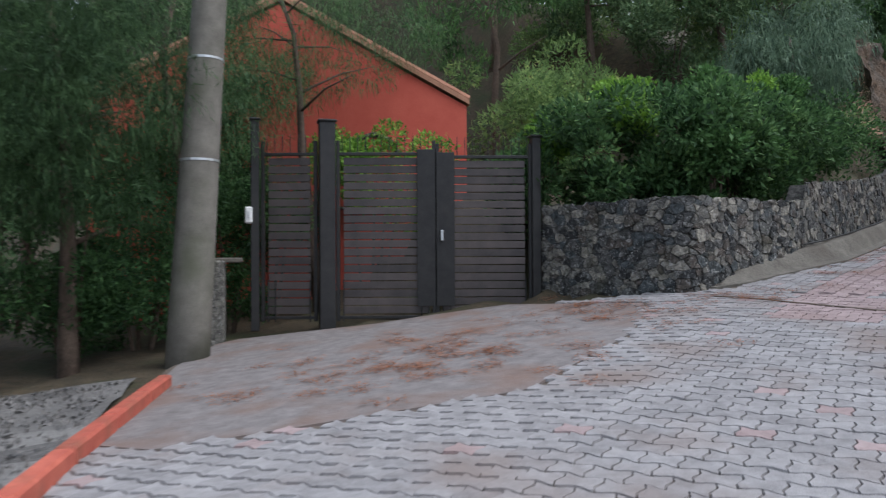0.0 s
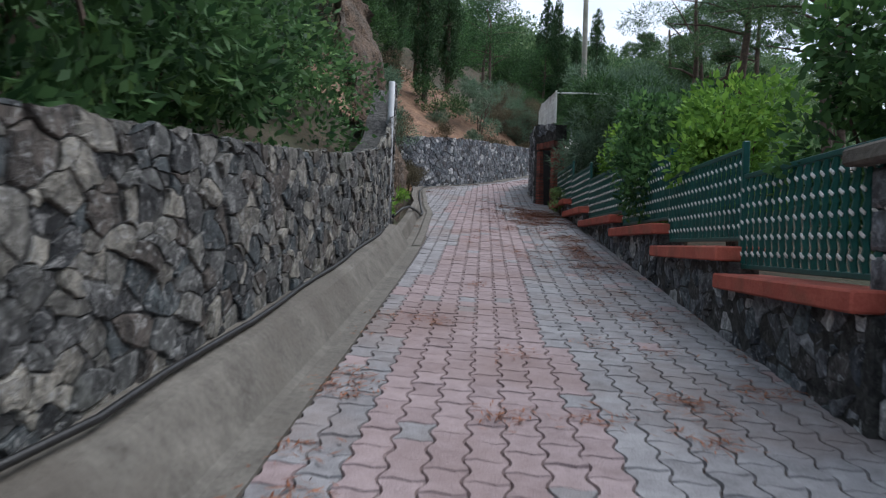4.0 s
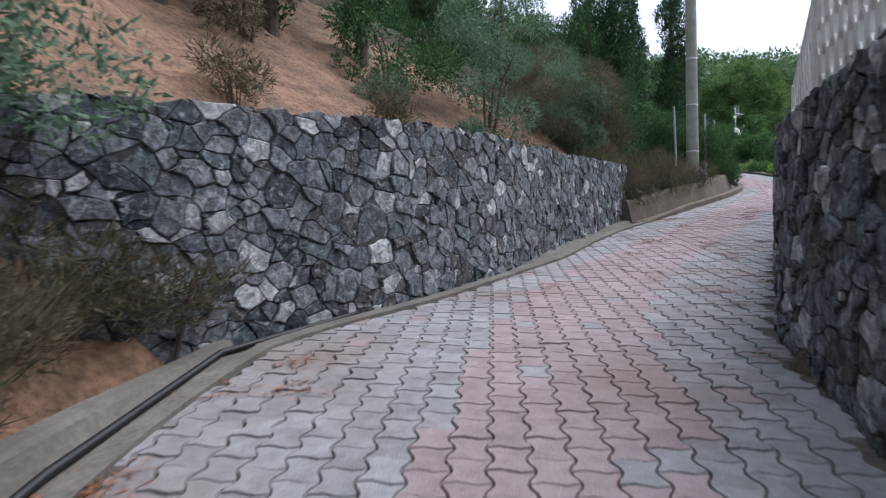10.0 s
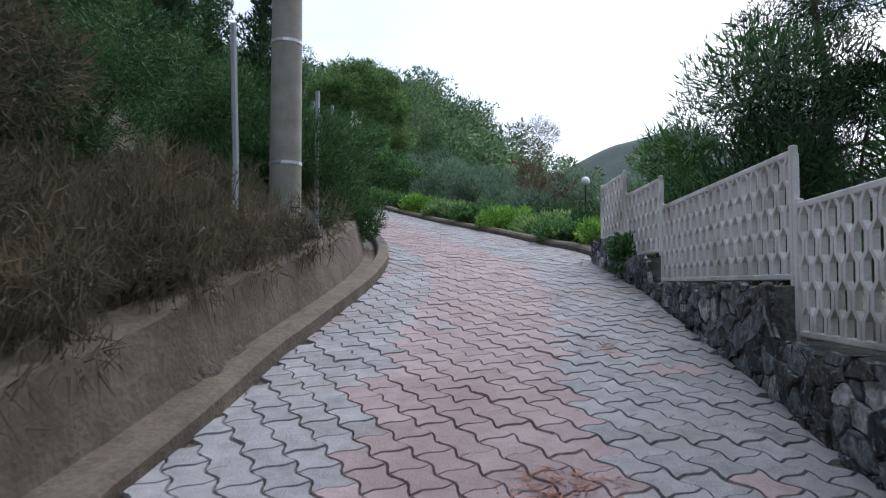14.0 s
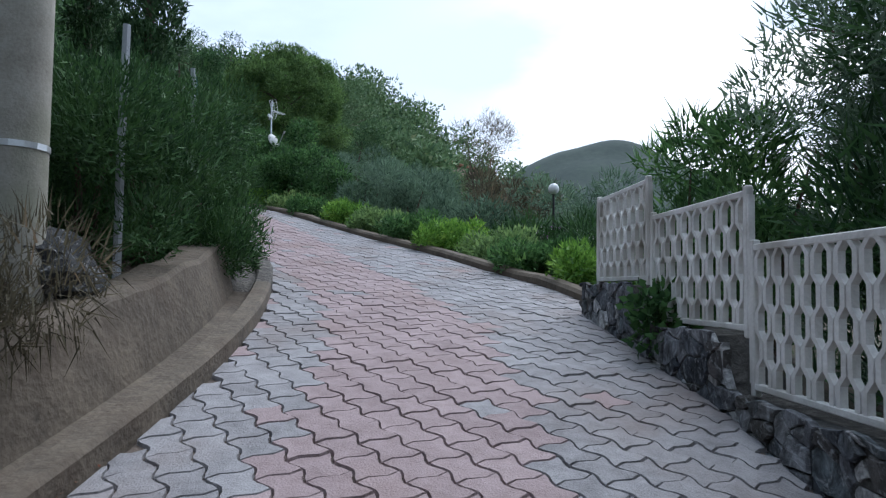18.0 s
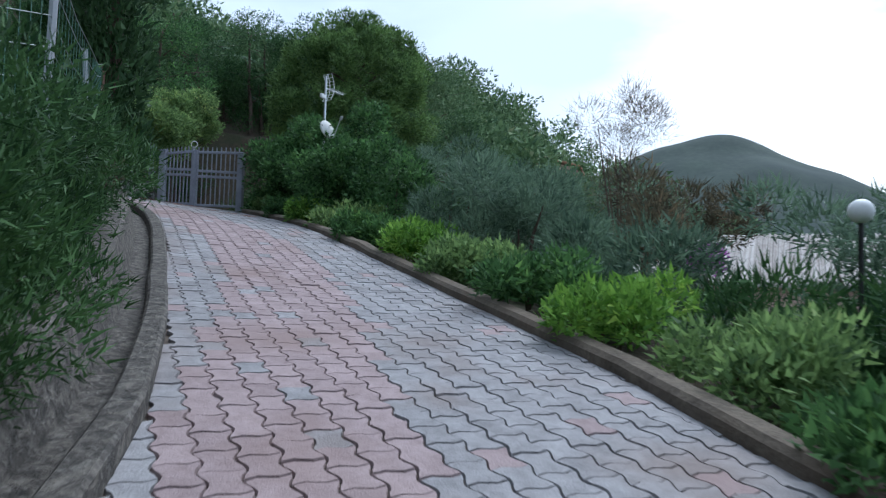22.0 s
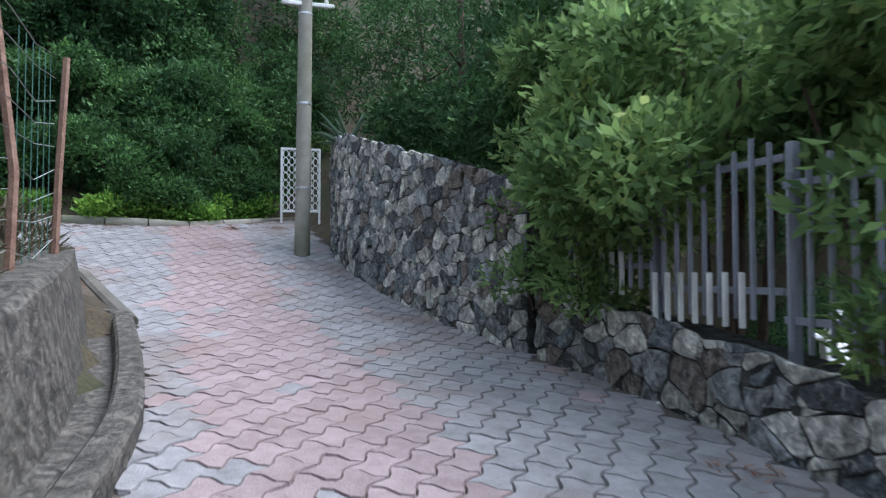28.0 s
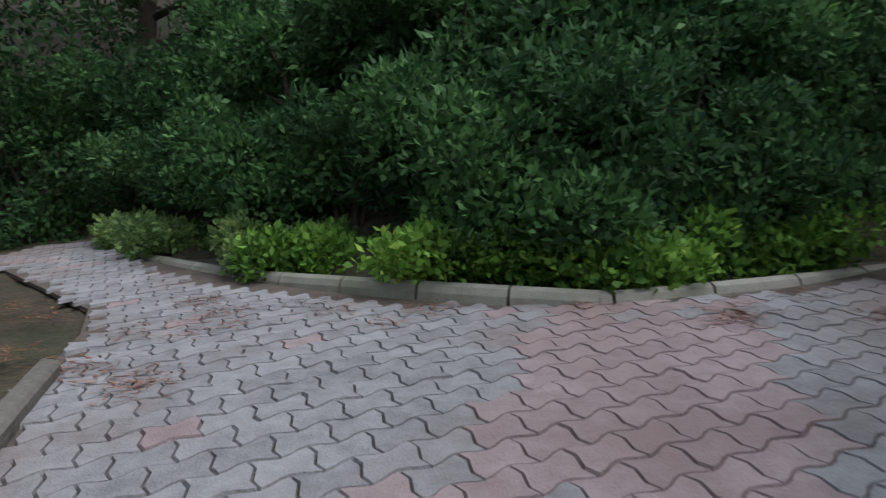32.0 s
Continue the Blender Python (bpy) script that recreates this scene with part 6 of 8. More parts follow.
def cypress(base, h, r, seed, label="tall dark columnar cypress"):
    rng = np.random.default_rng(seed)
    t = thing("cypress", base, label, "tree", "cypresses")
    b = Build()
    b.tube([(0, 0, -0.3), (0, 0, h * 0.5), (0, 0, h * 0.93)], [0.14, 0.09, 0.02], 8)
    part("trunk", b, M_BARK, t)
    cl = []
    for i in range(26):
        u = (i + 0.5) / 26
        rr = r * math.sin(math.pi * (0.12 + 0.86 * u)) ** 0.6 * 0.62
        a = rng.uniform(0, 6.28)
        cl.append((math.cos(a) * rr * 0.6, math.sin(a) * rr * 0.6, h * (0.06 + 0.9 * u), rr * 0.85 + 0.1, rr * 0.85 + 0.1, h * 0.06))
    crown("crown", cl, 15000, 0.14, 0.05, L_CYPRESS, t, seed + 1, 0.6, 0.0, 1.4)
    return t


# pepper tree that hangs over the wall
tree("pepper_tree", (10.6, 15.2, 2.8), 4.6, "pepper tree with hanging grey-green foliage", L_OLIVE, 1.5, 14000, (0.22, 0.035), 110, 0.14, 0.75, 18, 0.35, 1.25, M_BARK_G, 1.3)
tree("pepper_tree", (13.6, 17.6, 4.0), 4.6, "pepper tree with hanging grey-green foliage", L_OLIVE, 1.5, 9000, (0.22, 0.035), 111, 0.14, 0.8, 16, 0.3, 1.25, M_BARK_G, 1.3)
# loose taller shoots that break the hedge's line
for i, (x, y, z, r, mt) in enumerate([(3.4, 11.4, 3.9, 0.6, L_BRIGHT), (5.2, 11.6, 4.2, 0.65, L_HEDGE), (7.0, 12.6, 4.5, 0.7, L_BRIGHT), (2.5, 12.2, 3.4, 0.5, L_BRIGHT), (9.2, 13.8, 4.9, 0.7, L_HEDGE), (4.2, 9.9, 2.9, 0.4, L_HEDGE), (6.0, 10.85, 3.2, 0.4, L_HEDGE)]):
    bush("hedge_shoot", (x, y, z, r, r, r * 0.8), "leafy shoots growing out of the hedge", "shrub", mt, 3200, (0.10, 0.055), 0.3, 12, 800 + i, ground=z - r, group="shoots of the hedge", shell=0.3)
bush("garden_shrub", (-3.3, 13.2, 1.4, 0.9, 0.5, 1.3), "dark shrub behind the low pier", "shrub", L_DARK, 9000, (0.08, 0.045), 0.4, 16, 820)
bush("garden_shrub", (-4.6, 12.4, 1.2, 0.9, 0.7, 1.4), "dark shrub behind the low pier", "shrub", L_DARK, 9000, (0.08, 0.045), 0.4, 16, 821)
# around the first gate
tree("pine_tree", foot(-6.9, 8.9), 6.0, "dark pine with hanging branches beside the gravel", L_CYPRESS, 1.7, 34000, (0.17, 0.013), 118, 0.15, 0.75, 24, 0.12, 0.9, None, 0.7, group="pines at the gate")
tree("pine_tree", foot(-5.3, 10.9), 6.5, "dark pine with hanging branches behind the pole", L_CYPRESS, 1.8, 30000, (0.17, 0.013), 119, 0.15, 0.8, 24, 0.25, 0.9, None, 0.7, group="pines at the gate")
tree("pine_tree", foot(-6.6, 11.2), 6.5, "dark pine hanging over the gravel", L_CYPRESS, 2.3, 30000, (0.17, 0.013), 120, 0.17, 0.85, 20, 0.25, 0.8, None, 0.7, group="pines at the gate")
tree("pine_tree", foot(-4.2, 13.8), 6.8, "dark pine behind the concrete pole", L_PINE, 2.6, 26000, (0.17, 0.013), 121, 0.15, 0.9, 22, 0.35, 0.8, None, 0.6, group="pines at the gate")
tree("pine_tree", foot(-1.6, 14.0), 7.2, "feathery pine branches above the gate", L_PINE, 2.2, 12000, (0.17, 0.013), 122, 0.13, 0.8, 16, 0.55, 0.7, None, 0.8, group="pines at the gate")
bush("garden_shrub", (-5.4, 11.6, 1.2, 1.1, 0.9, 1.3), "dark evergreen shrub beside the pole", "shrub", L_DARK, 9000, (0.08, 0.04), 0.5, 14, 130)
bush("garden_shrub", (-7.4, 10.2, 1.0, 1.4, 1.0, 1.3), "dark evergreen shrub along the gravel", "shrub", L_DARK, 9000, (0.08, 0.04), 0.55, 14, 131)
bush("garden_shrub", (-9.6, 9.0, 1.2, 1.4, 1.0, 1.6), "dark evergreen shrub along the gravel", "shrub", L_DARK, 7000, (0.08, 0.04), 0.6, 14, 132)
for i, (x, y, z, a, h) in enumerate([(-5.3, 14.6, 2.2, 1.3, 2.0), (-3.7, 14.9, 2.7, 1.2, 2.2), (-6.9, 13.6, 2.2, 1.4, 2.2)]):
    bush("garden_shrub", (x, y, z, a, 0.8, h), "tall dark shrub between pole and house", "shrub", L_DARK, 12000, (0.09, 0.045), 0.5, 22, 824 + i, ground=0.2, group="dark shrubs by the house")
bush("garden_shrub", (-0.6, 14.2, 2.9, 1.5, 0.9, 1.1), "yellowish green shrub behind the gate", "shrub", L_BRIGHT, 7000, (0.09, 0.05), 0.5, 12, 133, ground=0.3)
bush("garden_shrub", (-2.6, 14.4, 2.7, 1.2, 0.9, 1.2), "dark green shrub behind the gate", "shrub", L_HEDGE, 7000, (0.09, 0.05), 0.5, 12, 134, ground=0.3)
for i, (x, y, h, r) in enumerate([(-8, 19, 10, 3.2), (-12, 13, 9, 3.0), (-10.5, 16.0, 9, 2.8), (-14.0, 9.5, 9, 2.8), (15.5, 23.0, 10, 3)]):
    tree("pine_tree", foot(x, y), h, "tall green pine in the garden woods", L_PINE if i % 3 else L_FAR, r, 5200, (0.24, 0.06), 140 + i, 0.17, 1.1, 18, 0.3, 0.75, None, 0.2, group="garden woods")

for i, (x, y, h, r) in enumerate([(3.5, 32, 9, 2.6), (9.5, 30, 10, 3.0), (-9, 29, 10, 2.8)]):
    tree("garden_tree", foot(x, y), h, "light green tree far behind the hedge", L_FAR, r, 5500, (0.24, 0.09), 160 + i, 0.16, 1.0, 15, 0.35, 0.75, None, 0.1, group="light trees behind the hedge")

for i, (x, y, a, mt) in enumerate([(4.0, 16.4, 1.5, L_LAUREL), (6.6, 18.2, 1.7, L_LAUREL), (9.2, 18.4, 1.7, L_FAR), (11.6, 18.6, 1.7, L_LAUREL), (7.6, 21.8, 1.9, L_LAUREL), (13.4, 21.0, 1.9, L_HEDGE), (10.6, 23.5, 2.0, L_FAR), (2.0, 20.0, 1.8, L_LAUREL)]):
    g = ground_at(x, y)
    bush("garden_shrub", (x, y, g + a, a, a, a), "light green undergrowth behind the hedge", "shrub", mt, 6000, (0.16, 0.06), 0.7, 16, 1020 + i, ground=g, group="undergrowth behind the hedge")
# above the rock and the red slope
for i, (s, l, h) in enumerate([(36.6, 2.2, 2.0), (39.4, 2.4, 1.5), (40.6, 2.6, 1.6), (41.8, 2.8, 1.5), (39.0, 2.9, 3.0), (41.0, 3.0, 2.6)]):
    p = P(s, l, h)
    bush("dry_tuft", (p.x, p.y, p.z, 0.6, 0.55, 0.46), "dry hanging weeds and roots on the earth bank", "plant", (L_DRY, L_OLIVE)[i % 3 == 2], 2400, (0.14, 0.016), 0.24, 10, 880 + i, ground=p.z - 0.35, group="dry weeds on the earth bank", droop=0.5, up=0.2)

spots = [(33.0, 6.0, 7.5, 2.2), (35.5, 5.2, 6.0, 2.0), (37.5, 8.0, 8.5, 2.5), (40.0, 6.5, 6.5, 2.0), (42.0, 9.5, 9.0, 2.6), (44.5, 9.0, 7.0, 2.2), (46.5, 8.5, 7.5, 2.3), (49.0, 9.0, 8.0, 2.3), (36.0, 13.0, 11.0, 3.0), (40.5, 14.0, 12.0, 3.0), (45.0, 14.5, 12.0, 3.0), (50.0, 14.0, 11.0, 2.8), (30.5, 9.0, 9.0, 2.6), (31.5, 14.0, 11, 3), (27, 10, 9, 2.6), (52.5, 8.0, 6.5, 2.0)]
for i, (s, l, h, r) in enumerate(spots):
    tree("hillside_tree", Q(s, l), h, "evergreen tree on the slope above the lane", (L_PINE, L_FAR, L_HEDGE, L_DARK)[i % 4], r, 8500, (0.20, 0.05) if i % 4 > 1 else (0.24, 0.06), 170 + i, 0.15, 0.95, 17, 0.22, 0.8, None, 0.1, group="trees above the lane")
for i, (s, l) in enumerate([(47.5, 6.6), (49.3, 6.4), (51.0, 6.0), (45.6, 7.4), (54.0, 7.5)]):
    cypress(Q(s, l), 9.5, 0.75, 200 + i)
for i, (s, l, a, h) in enumerate([(36.5, 4.0, 1.1, 1.3), (39.0, 4.0, 1.2, 1.3), (41.2, 3.4, 1.1, 1.3), (42.6, 3.0, 0.8, 1.0), (48.5, 6.0, 1.2, 1.0), (50.6, 4.9, 1.2, 1.1), (52.2, 4.0, 1.2, 1.3)]):
    p = P(s, l)
    g = max(ground_at(p.x, p.y), p.z + (3.4 if s < 42 else 1.8))
    bush("scrub_bush", (p.x, p.y, g + h * 0.7, a, a, h), "grey-green scrub on the bank", "shrub", (L_OLIVE, L_DRY, L_JUNIPER)[i % 3], 5500, (0.12, 0.03), 0.45, 12, 220 + i, ground=g, group="scrub on the bank")
bush("scrub_bush", (*Q(43.0, 2.9)[:2], P(43.0, 2.9).z + 1.9, 0.7, 0.7, 0.7), "thin leafy bush growing out of the wall", "shrub", L_OLIVE, 2200, (0.07, 0.03), 0.4, 10, 240, ground=P(43, 2.9).z + 0.9)
for i, (s, l, h) in enumerate([(33.4, 1.62, 0.38), (35.0, 1.6, 0.40), (40.6, 2.3, 0.5), (42.4, 2.5, 0.4), (32.6, 1.62, 1.3)]):
    p = P(s, l, h)
    bush("grass_tuft", (p.x, p.y, p.z + 0.08, 0.22, 0.22, 0.15), "bright green tuft at the foot of the rock", "plant", L_BRIGHT, 500, (0.10, 0.03), 0.12, 6, 250 + i, ground=p.z - 0.05, group="tufts at the rock")

for i, (s, l, h) in enumerate([(46.4, 4.0, 2.4), (48.6, 3.4, 2.0), (50.6, 3.3, 1.8), (51.6, 3.0, 1.5), (52.6, 3.2, 1.3), (49.6, 4.4, 2.7)]):
    p = P(s, l, h)
    bush("dry_tuft", (p.x, p.y, p.z, 0.5, 0.45, 0.28), "dry stalks and weeds on the red earth slope", "plant", (L_DRY, L_DRY, L_OLIVE)[i % 3], 1500, (0.13, 0.014), 0.22, 9, 1000 + i, ground=p.z - 0.3, group="weeds on the red earth", up=0.8)
for i, (s, l, h) in enumerate([(42.2, 2.1, 0.45), (42.8, 2.4, 0.5), (43.4, 2.7, 0.6), (43.9, 2.4, 0.5), (43.2, 3.2, 0.9), (42.6, 3.0, 0.9), (44.3, 2.9, 0.8)]):
    p = P(s, l, h)
    bush("dry_tuft", (p.x, p.y, p.z, 0.5, 0.45, 0.3), "dry brown scrub at the foot of the wall", "plant", L_DRY, 2600, (0.11, 0.011), 0.22, 12, 1060 + i, ground=p.z - 0.35, group="weeds at the foot of the wall", up=0.8)
# left of the lane from the second pole on
for i, (s, l, r) in enumerate([(59.15, 1.95, 0.34), (58.9, 2.3, 0.17), (57.2, 2.2, 0.2), (56.1, 2.0, 0.14), (55.0, 2.3, 0.22), (60.6, 2.2, 0.13), (54.3, 1.9, 0.12)]):
    p = P(s, l)
    t = thing("rock", (p.x, p.y, p.z + 0.52 + 0.12 * (i % 2)), "grey-brown boulder lying in the crumbling bank", "rock", "rocks in the bank")
    b = Build()
    rings = []
    for k in range(9):
        e = math.pi * (k + 0.35) / 9.7 - math.pi / 2
        ring = []
        for j in range(14):
            a = 2 * math.pi * j / 14
            d = Vector((math.cos(a) * math.cos(e), math.sin(a) * math.cos(e), math.sin(e)))
            q = r * (1 + 0.35 * noise.noise(d * 1.3 + Vector((i * 5, 0, 0))) + 0.16 * noise.noise(d * 3.1 + Vector((0, i * 3, 0))))
            ring.append((d.x * q * 1.25, d.y * q, d.z * q * 0.8))
        rings.append(ring)
    b.loft(rings)
    part("boulder", b, M_STONE_B, t)
for i, s in enumerate(np.arange(53.8, 58.2, 0.36)):
    p = P(s, edge_l(s) + 0.55 + 0.3 * (i % 3), 0.62 + 0.22 * (i % 3))
    bush("dry_scrub", (p.x, p.y, p.z, 0.42, 0.42, 0.30), "dry brown stalks hanging over the low wall", "shrub", L_DRY, 2600, (0.13, 0.008), 0.24, 10, 1200 + i, ground=p.z - 0.35, group="dry scrub on the bank", up=0.5, droop=0.4)
for i, (s, l, a, h) in enumerate([(54.3, 2.8, 0.5, 0.32), (55.3, 2.9, 0.55, 0.36), (56.4, 2.95, 0.55, 0.36), (57.6, 3.0, 0.5, 0.36), (58.6, 2.9, 0.5, 0.32), (54.8, 4.0, 0.9, 0.6), (56.6, 4.3, 0.9, 0.7), (58.4, 4.8, 1.0, 0.8), (55.6, 5.0, 1.1, 0.9), (53.6, 4.0, 0.9, 0.7)]):
    p = P(s, l)
    g = max(ground_at(p.x, p.y), p.z + 0.45)
    bush("dry_scrub", (p.x, p.y, g + h * 0.5, a, a, h), "dry brown scrub and dead stalks on the bank", "shrub", L_DRY, 8000, (0.10, 0.009), 0.26, 16, 840 + i, ground=g, group="dry scrub on the bank", up=0.8)
for i, (s, l, a, h) in enumerate([(54.6, 3.6, 1.0, 1.3), (56.0, 3.7, 1.0, 1.5), (57.4, 4.0, 1.1, 1.15), (59.0, 4.0, 1.0, 1.0), (55.4, 5.6, 1.3, 1.5), (57.8, 6.0, 1.3, 1.3), (60.2, 5.6, 1.2, 1.2)]):
    p = P(s, l)
    g = ground_at(p.x, p.y)
    bush("scrub_bush", (p.x, p.y, g + h * 0.7, a, a, h), "dark heathery scrub beside the low wall", "shrub", (L_OLIVE, L_DRY, L_JUNIPER, L_JUNIPER, L_OLIVE, L_DRY, L_JUNIPER)[i], 15000, (0.10, 0.013), 0.45, 18, 260 + i, ground=g, group="scrub by the low wall")
for i, (s, l, a, h) in enumerate([(60.4, 2.1, 0.85, 0.85), (61.4, 1.95, 0.85, 0.95), (62.6, 1.8, 0.75, 0.9), (63.9, 1.75, 0.7, 0.8), (61.0, 2.9, 0.95, 1.1), (62.0, 3.6, 1.1, 1.05), (65.2, 1.85, 0.7, 0.75), (66.6, 2.0, 0.75, 0.85), (68.2, 2.2, 0.8, 0.9), (69.6, 2.4, 0.9, 0.8), (67.4, 3.9, 1.2, 1.1), (70.6, 3.8, 1.1, 1.0), (64.6, 4.0, 1.2, 1.1)]):
    p = P(s, l)
    g = p.z + 0.4
    bush("juniper_bush", (p.x, p.y, g + h * 0.62, a, a, h), "dense feathery juniper bush over the low wall", "shrub", L_JUNIPER, 24000, (0.08, 0.014), 0.36, 24, 280 + i, ground=g, group="junipers on the low wall", up=0.9)
for i, (x, y, h) in enumerate([(48.9, 24.7, 9.5), (52.0, 27.4, 9.0), (47.0, 26.6, 8.5), (49.4, 28.6, 9.0)]):
    cypress(foot(x, y), h, 0.85, 210 + i)
for i, (s, l, h, r) in enumerate([(72.5, 5.0, 5.0, 1.8), (75.0, 4.6, 4.5, 1.7), (77.5, 4.6, 5.0, 1.9), (80.0, 4.4, 5.0, 1.9), (82.5, 5.0, 5.5, 2.0), (79.0, 8.0, 7.5, 2.6), (74.0, 8.5, 7.5, 2.6), (84.0, 8.5, 7.0, 2.4)]):
    tree("hillside_tree", Q(s, l), h, "dark evergreen tree behind the mesh fence", (L_DARK, L_HEDGE, L_JUNIPER)[i % 3], r, 9000, (0.12, 0.05), 300 + i, 0.13, 0.85, 18, 0.12, 0.8, None, 0.0, group="trees behind the mesh fence")
for i, (s, l, a, h, mt) in enumerate([(71.8, 2.6, 0.9, 1.2, L_JUNIPER), (73.4, 2.7, 0.9, 1.0, L_DARK), (75.0, 2.6, 0.9, 1.1, L_HEDGE), (76.8, 2.7, 1.0, 1.0, L_JUNIPER), (78.6, 2.8, 1.0, 1.2, L_DARK), (80.4, 2.8, 1.0, 1.1, L_HEDGE), (82.2, 2.9, 1.0, 1.2, L_DARK), (83.8, 3.6, 1.0, 1.2, L_DARK)]):
    p = P(s, l)
    g = p.z + 0.55
    bush("fence_bush", (p.x, p.y, g + h * 0.65, a, a, h), "dark green bush behind the mesh fence", "shrub", mt, 7000, (0.11, 0.035), 0.42, 14, 900 + i, ground=g, group="bushes behind the mesh fence", up=0.6)
for i, s in enumerate(np.arange(65.0, 83.4, 0.85)):
    p = P(s, edge_l(s) + 1.15 + 0.35 * (i % 3))
    bush("ground_cover", (p.x, p.y, p.z + 0.72, 0.62, 0.6, 0.3), "low weeds and dry stalks above the low wall", "plant", (L_DRY, L_JUNIPER, L_OLIVE)[i % 3], 1700, (0.12, 0.022), 0.24, 10, 940 + i, ground=p.z + 0.35, group="weeds above the low wall", up=0.9)
for i, s in enumerate((73.0, 75.2, 77.2, 79.2, 81.2)):
    p = P(s, 2.2)
    bush("dry_grass", (p.x, p.y, p.z + 1.05, 0.9, 0.8, 0.42), "dry grass and weeds on top of the low wall", "grass", L_DRY, 2600, (0.22, 0.012), 0.3, 10, 320 + i, ground=p.z + 0.6, group="dry grass on the wall", up=1.2)

# valley side: behind the green fence and the doorway
for i, (s, l, h, r) in enumerate([(24.0, -5.5, 10.0, 2.8), (27.5, -6.5, 11.5, 3.0), (30.5, -5.5, 11.0, 2.8), (33.5, -7.5, 9.0, 2.8), (37.0, -7.0, 8.5, 2.6), (40.0, -8.5, 9.0, 2.8), (44.0, -7.0, 8.0, 2.6), (28.0, -11.0, 11, 3.2), (33.0, -12.0, 11, 3.2), (39.0, -13.0, 11, 3.2), (22.0, -10.0, 10, 3.0), (48.5, -5.5, 7.5, 2.2), (55.0, -5.0, 7.0, 2.2), (25.5, -8.5, 10, 3.0), (31.0, -9.0, 10.5, 3.0), (36.0, -10.5, 11, 3.0), (42.5, -11.5, 11, 3.0), (46.0, -9.5, 9, 2.6), (29.5, -15.0, 12, 3.4), (36.0, -17.0, 12, 3.4)]):
    tree("pine_tree", Q(s, l), h, "dark pine with level branches on the valley side", L_PINE, r, 9500, (0.14, 0.022), 330 + i, 0.17, 0.75, 15, 0.38, 0.45, None, 0.0, group="pines on the valley side")
for i, (s, l, z, a, h) in enumerate([(37.5, -2.6, 1.7, 0.8, 0.9), (39.0, -2.9, 2.5, 0.9, 0.6), (38.6, -3.7, 2.1, 1.2, 1.2), (37.0, -3.5, 1.7, 1.2, 1.2), (40.2, -3.3, 2.5, 1.0, 0.9), (41.6, -3.2, 2.3, 1.0, 0.9), (35.4, -3.6, 1.4, 1.1, 1.2)]):
    p = P(s, l, z)
    bush("heather_bush", (p.x, p.y, p.z, a, a, h), "feathery dark heather bush over the doorway", "shrub", L_JUNIPER if i % 2 else L_OLIVE, 8500, (0.15, 0.022), 0.5, 15, 350 + i, ground=P(s, l).z + 0.3, group="heather over the doorway")
for i, (s, l, z, a, h, mt) in enumerate([(31.5, -2.3, 1.35, 1.0, 0.8, L_HEDGE), (30.0, -2.5, 1.5, 0.9, 0.7, L_BRIGHT), (33.2, -2.6, 1.3, 0.8, 0.6, L_HEDGE), (27.4, -2.7, 1.6, 1.0, 0.8, L_HEDGE), (25.6, -3.0, 1.9, 1.1, 1.0, L_DARK), (36.2, -2.8, 1.2, 0.6, 0.5, L_BRIGHT), (34.4, -2.7, 1.3, 0.6, 0.6, L_BRIGHT)]):
    p = P(s, l, z)
    bush("climber", (p.x, p.y, p.z, a, a * 0.7, h), "leafy climber grown over the green fence", "shrub", mt, 5000, (0.085, 0.05), 0.38, 12, 360 + i, ground=P(s, l).z + 0.2, group="climbers on the green fence")
for i, (s, l) in enumerate([(38.2, -1.8), (37.3, -1.75)]):
    p = P(s, l, 0.25)
    bush("weed", (p.x, p.y, p.z + 0.1, 0.24, 0.2, 0.22), "weeds growing at the red coping", "plant", L_LAUREL, 420, (0.07, 0.03), 0.12, 7, 380 + i, ground=p.z - 0.2)

# behind the white fence
for i, (s, l, z, a, h, mt) in enumerate([(52.0, -3.0, 1.0, 1.1, 1.0, L_JUNIPER), (54.3, -3.0, 1.1, 1.1, 1.1, L_DRY), (56.4, -3.2, 1.2, 1.0, 1.2, L_JUNIPER), (58.4, -3.2, 1.2, 1.0, 1.3, L_DARK), (49.5, -3.0, 1.0, 1.1, 0.9, L_OLIVE)]):
    p = P(s, l, z)
    bush("heather_bush", (p.x, p.y, p.z, a, a, h), "feathery shrub behind the white fence", "shrub", mt, 6500, (0.16, 0.026), 0.5, 14, 390 + i, ground=P(s, l).z - 0.2, group="shrubs behind the white fence", up=0.8)
tree("fir_tree", Q(58.0, -4.6), 6.5, "dark conifer beside the white fence", L_CYPRESS, 1.9, 30000, (0.13, 0.022), 400, 0.16, 0.5, 30, 0.18, 0.6, None, 0.0)
tree("fir_tree", Q(56.5, -6.2), 8.5, "tall pine with spreading branches beside the white fence", L_PINE, 2.6, 34000, (0.14, 0.022), 402, 0.2, 0.5, 34, 0.55, 0.45, None, 0.0)
tree("fir_tree", (36.1, 16.2, 5.2), 7.4, "pine with open branches beside the white fence", L_PINE, 2.0, 24000, (0.14, 0.022), 401, 0.18, 0.45, 26, 0.5, 0.4, None, 0.0)
bush("oleander", (40.5, 16.85, 7.45, 0.6, 0.5, 0.9), "oleander with long narrow leaves", "shrub", L_HEDGE, 3000, (0.17, 0.024), 0.3, 16, 405, ground=6.0, up=0.9)
bush("oleander", (39.7, 16.6, 7.3, 0.6, 0.5, 0.85), "oleander with long narrow leaves", "shrub", L_HEDGE, 2400, (0.17, 0.024), 0.3, 14, 406, ground=6.0, up=0.9)
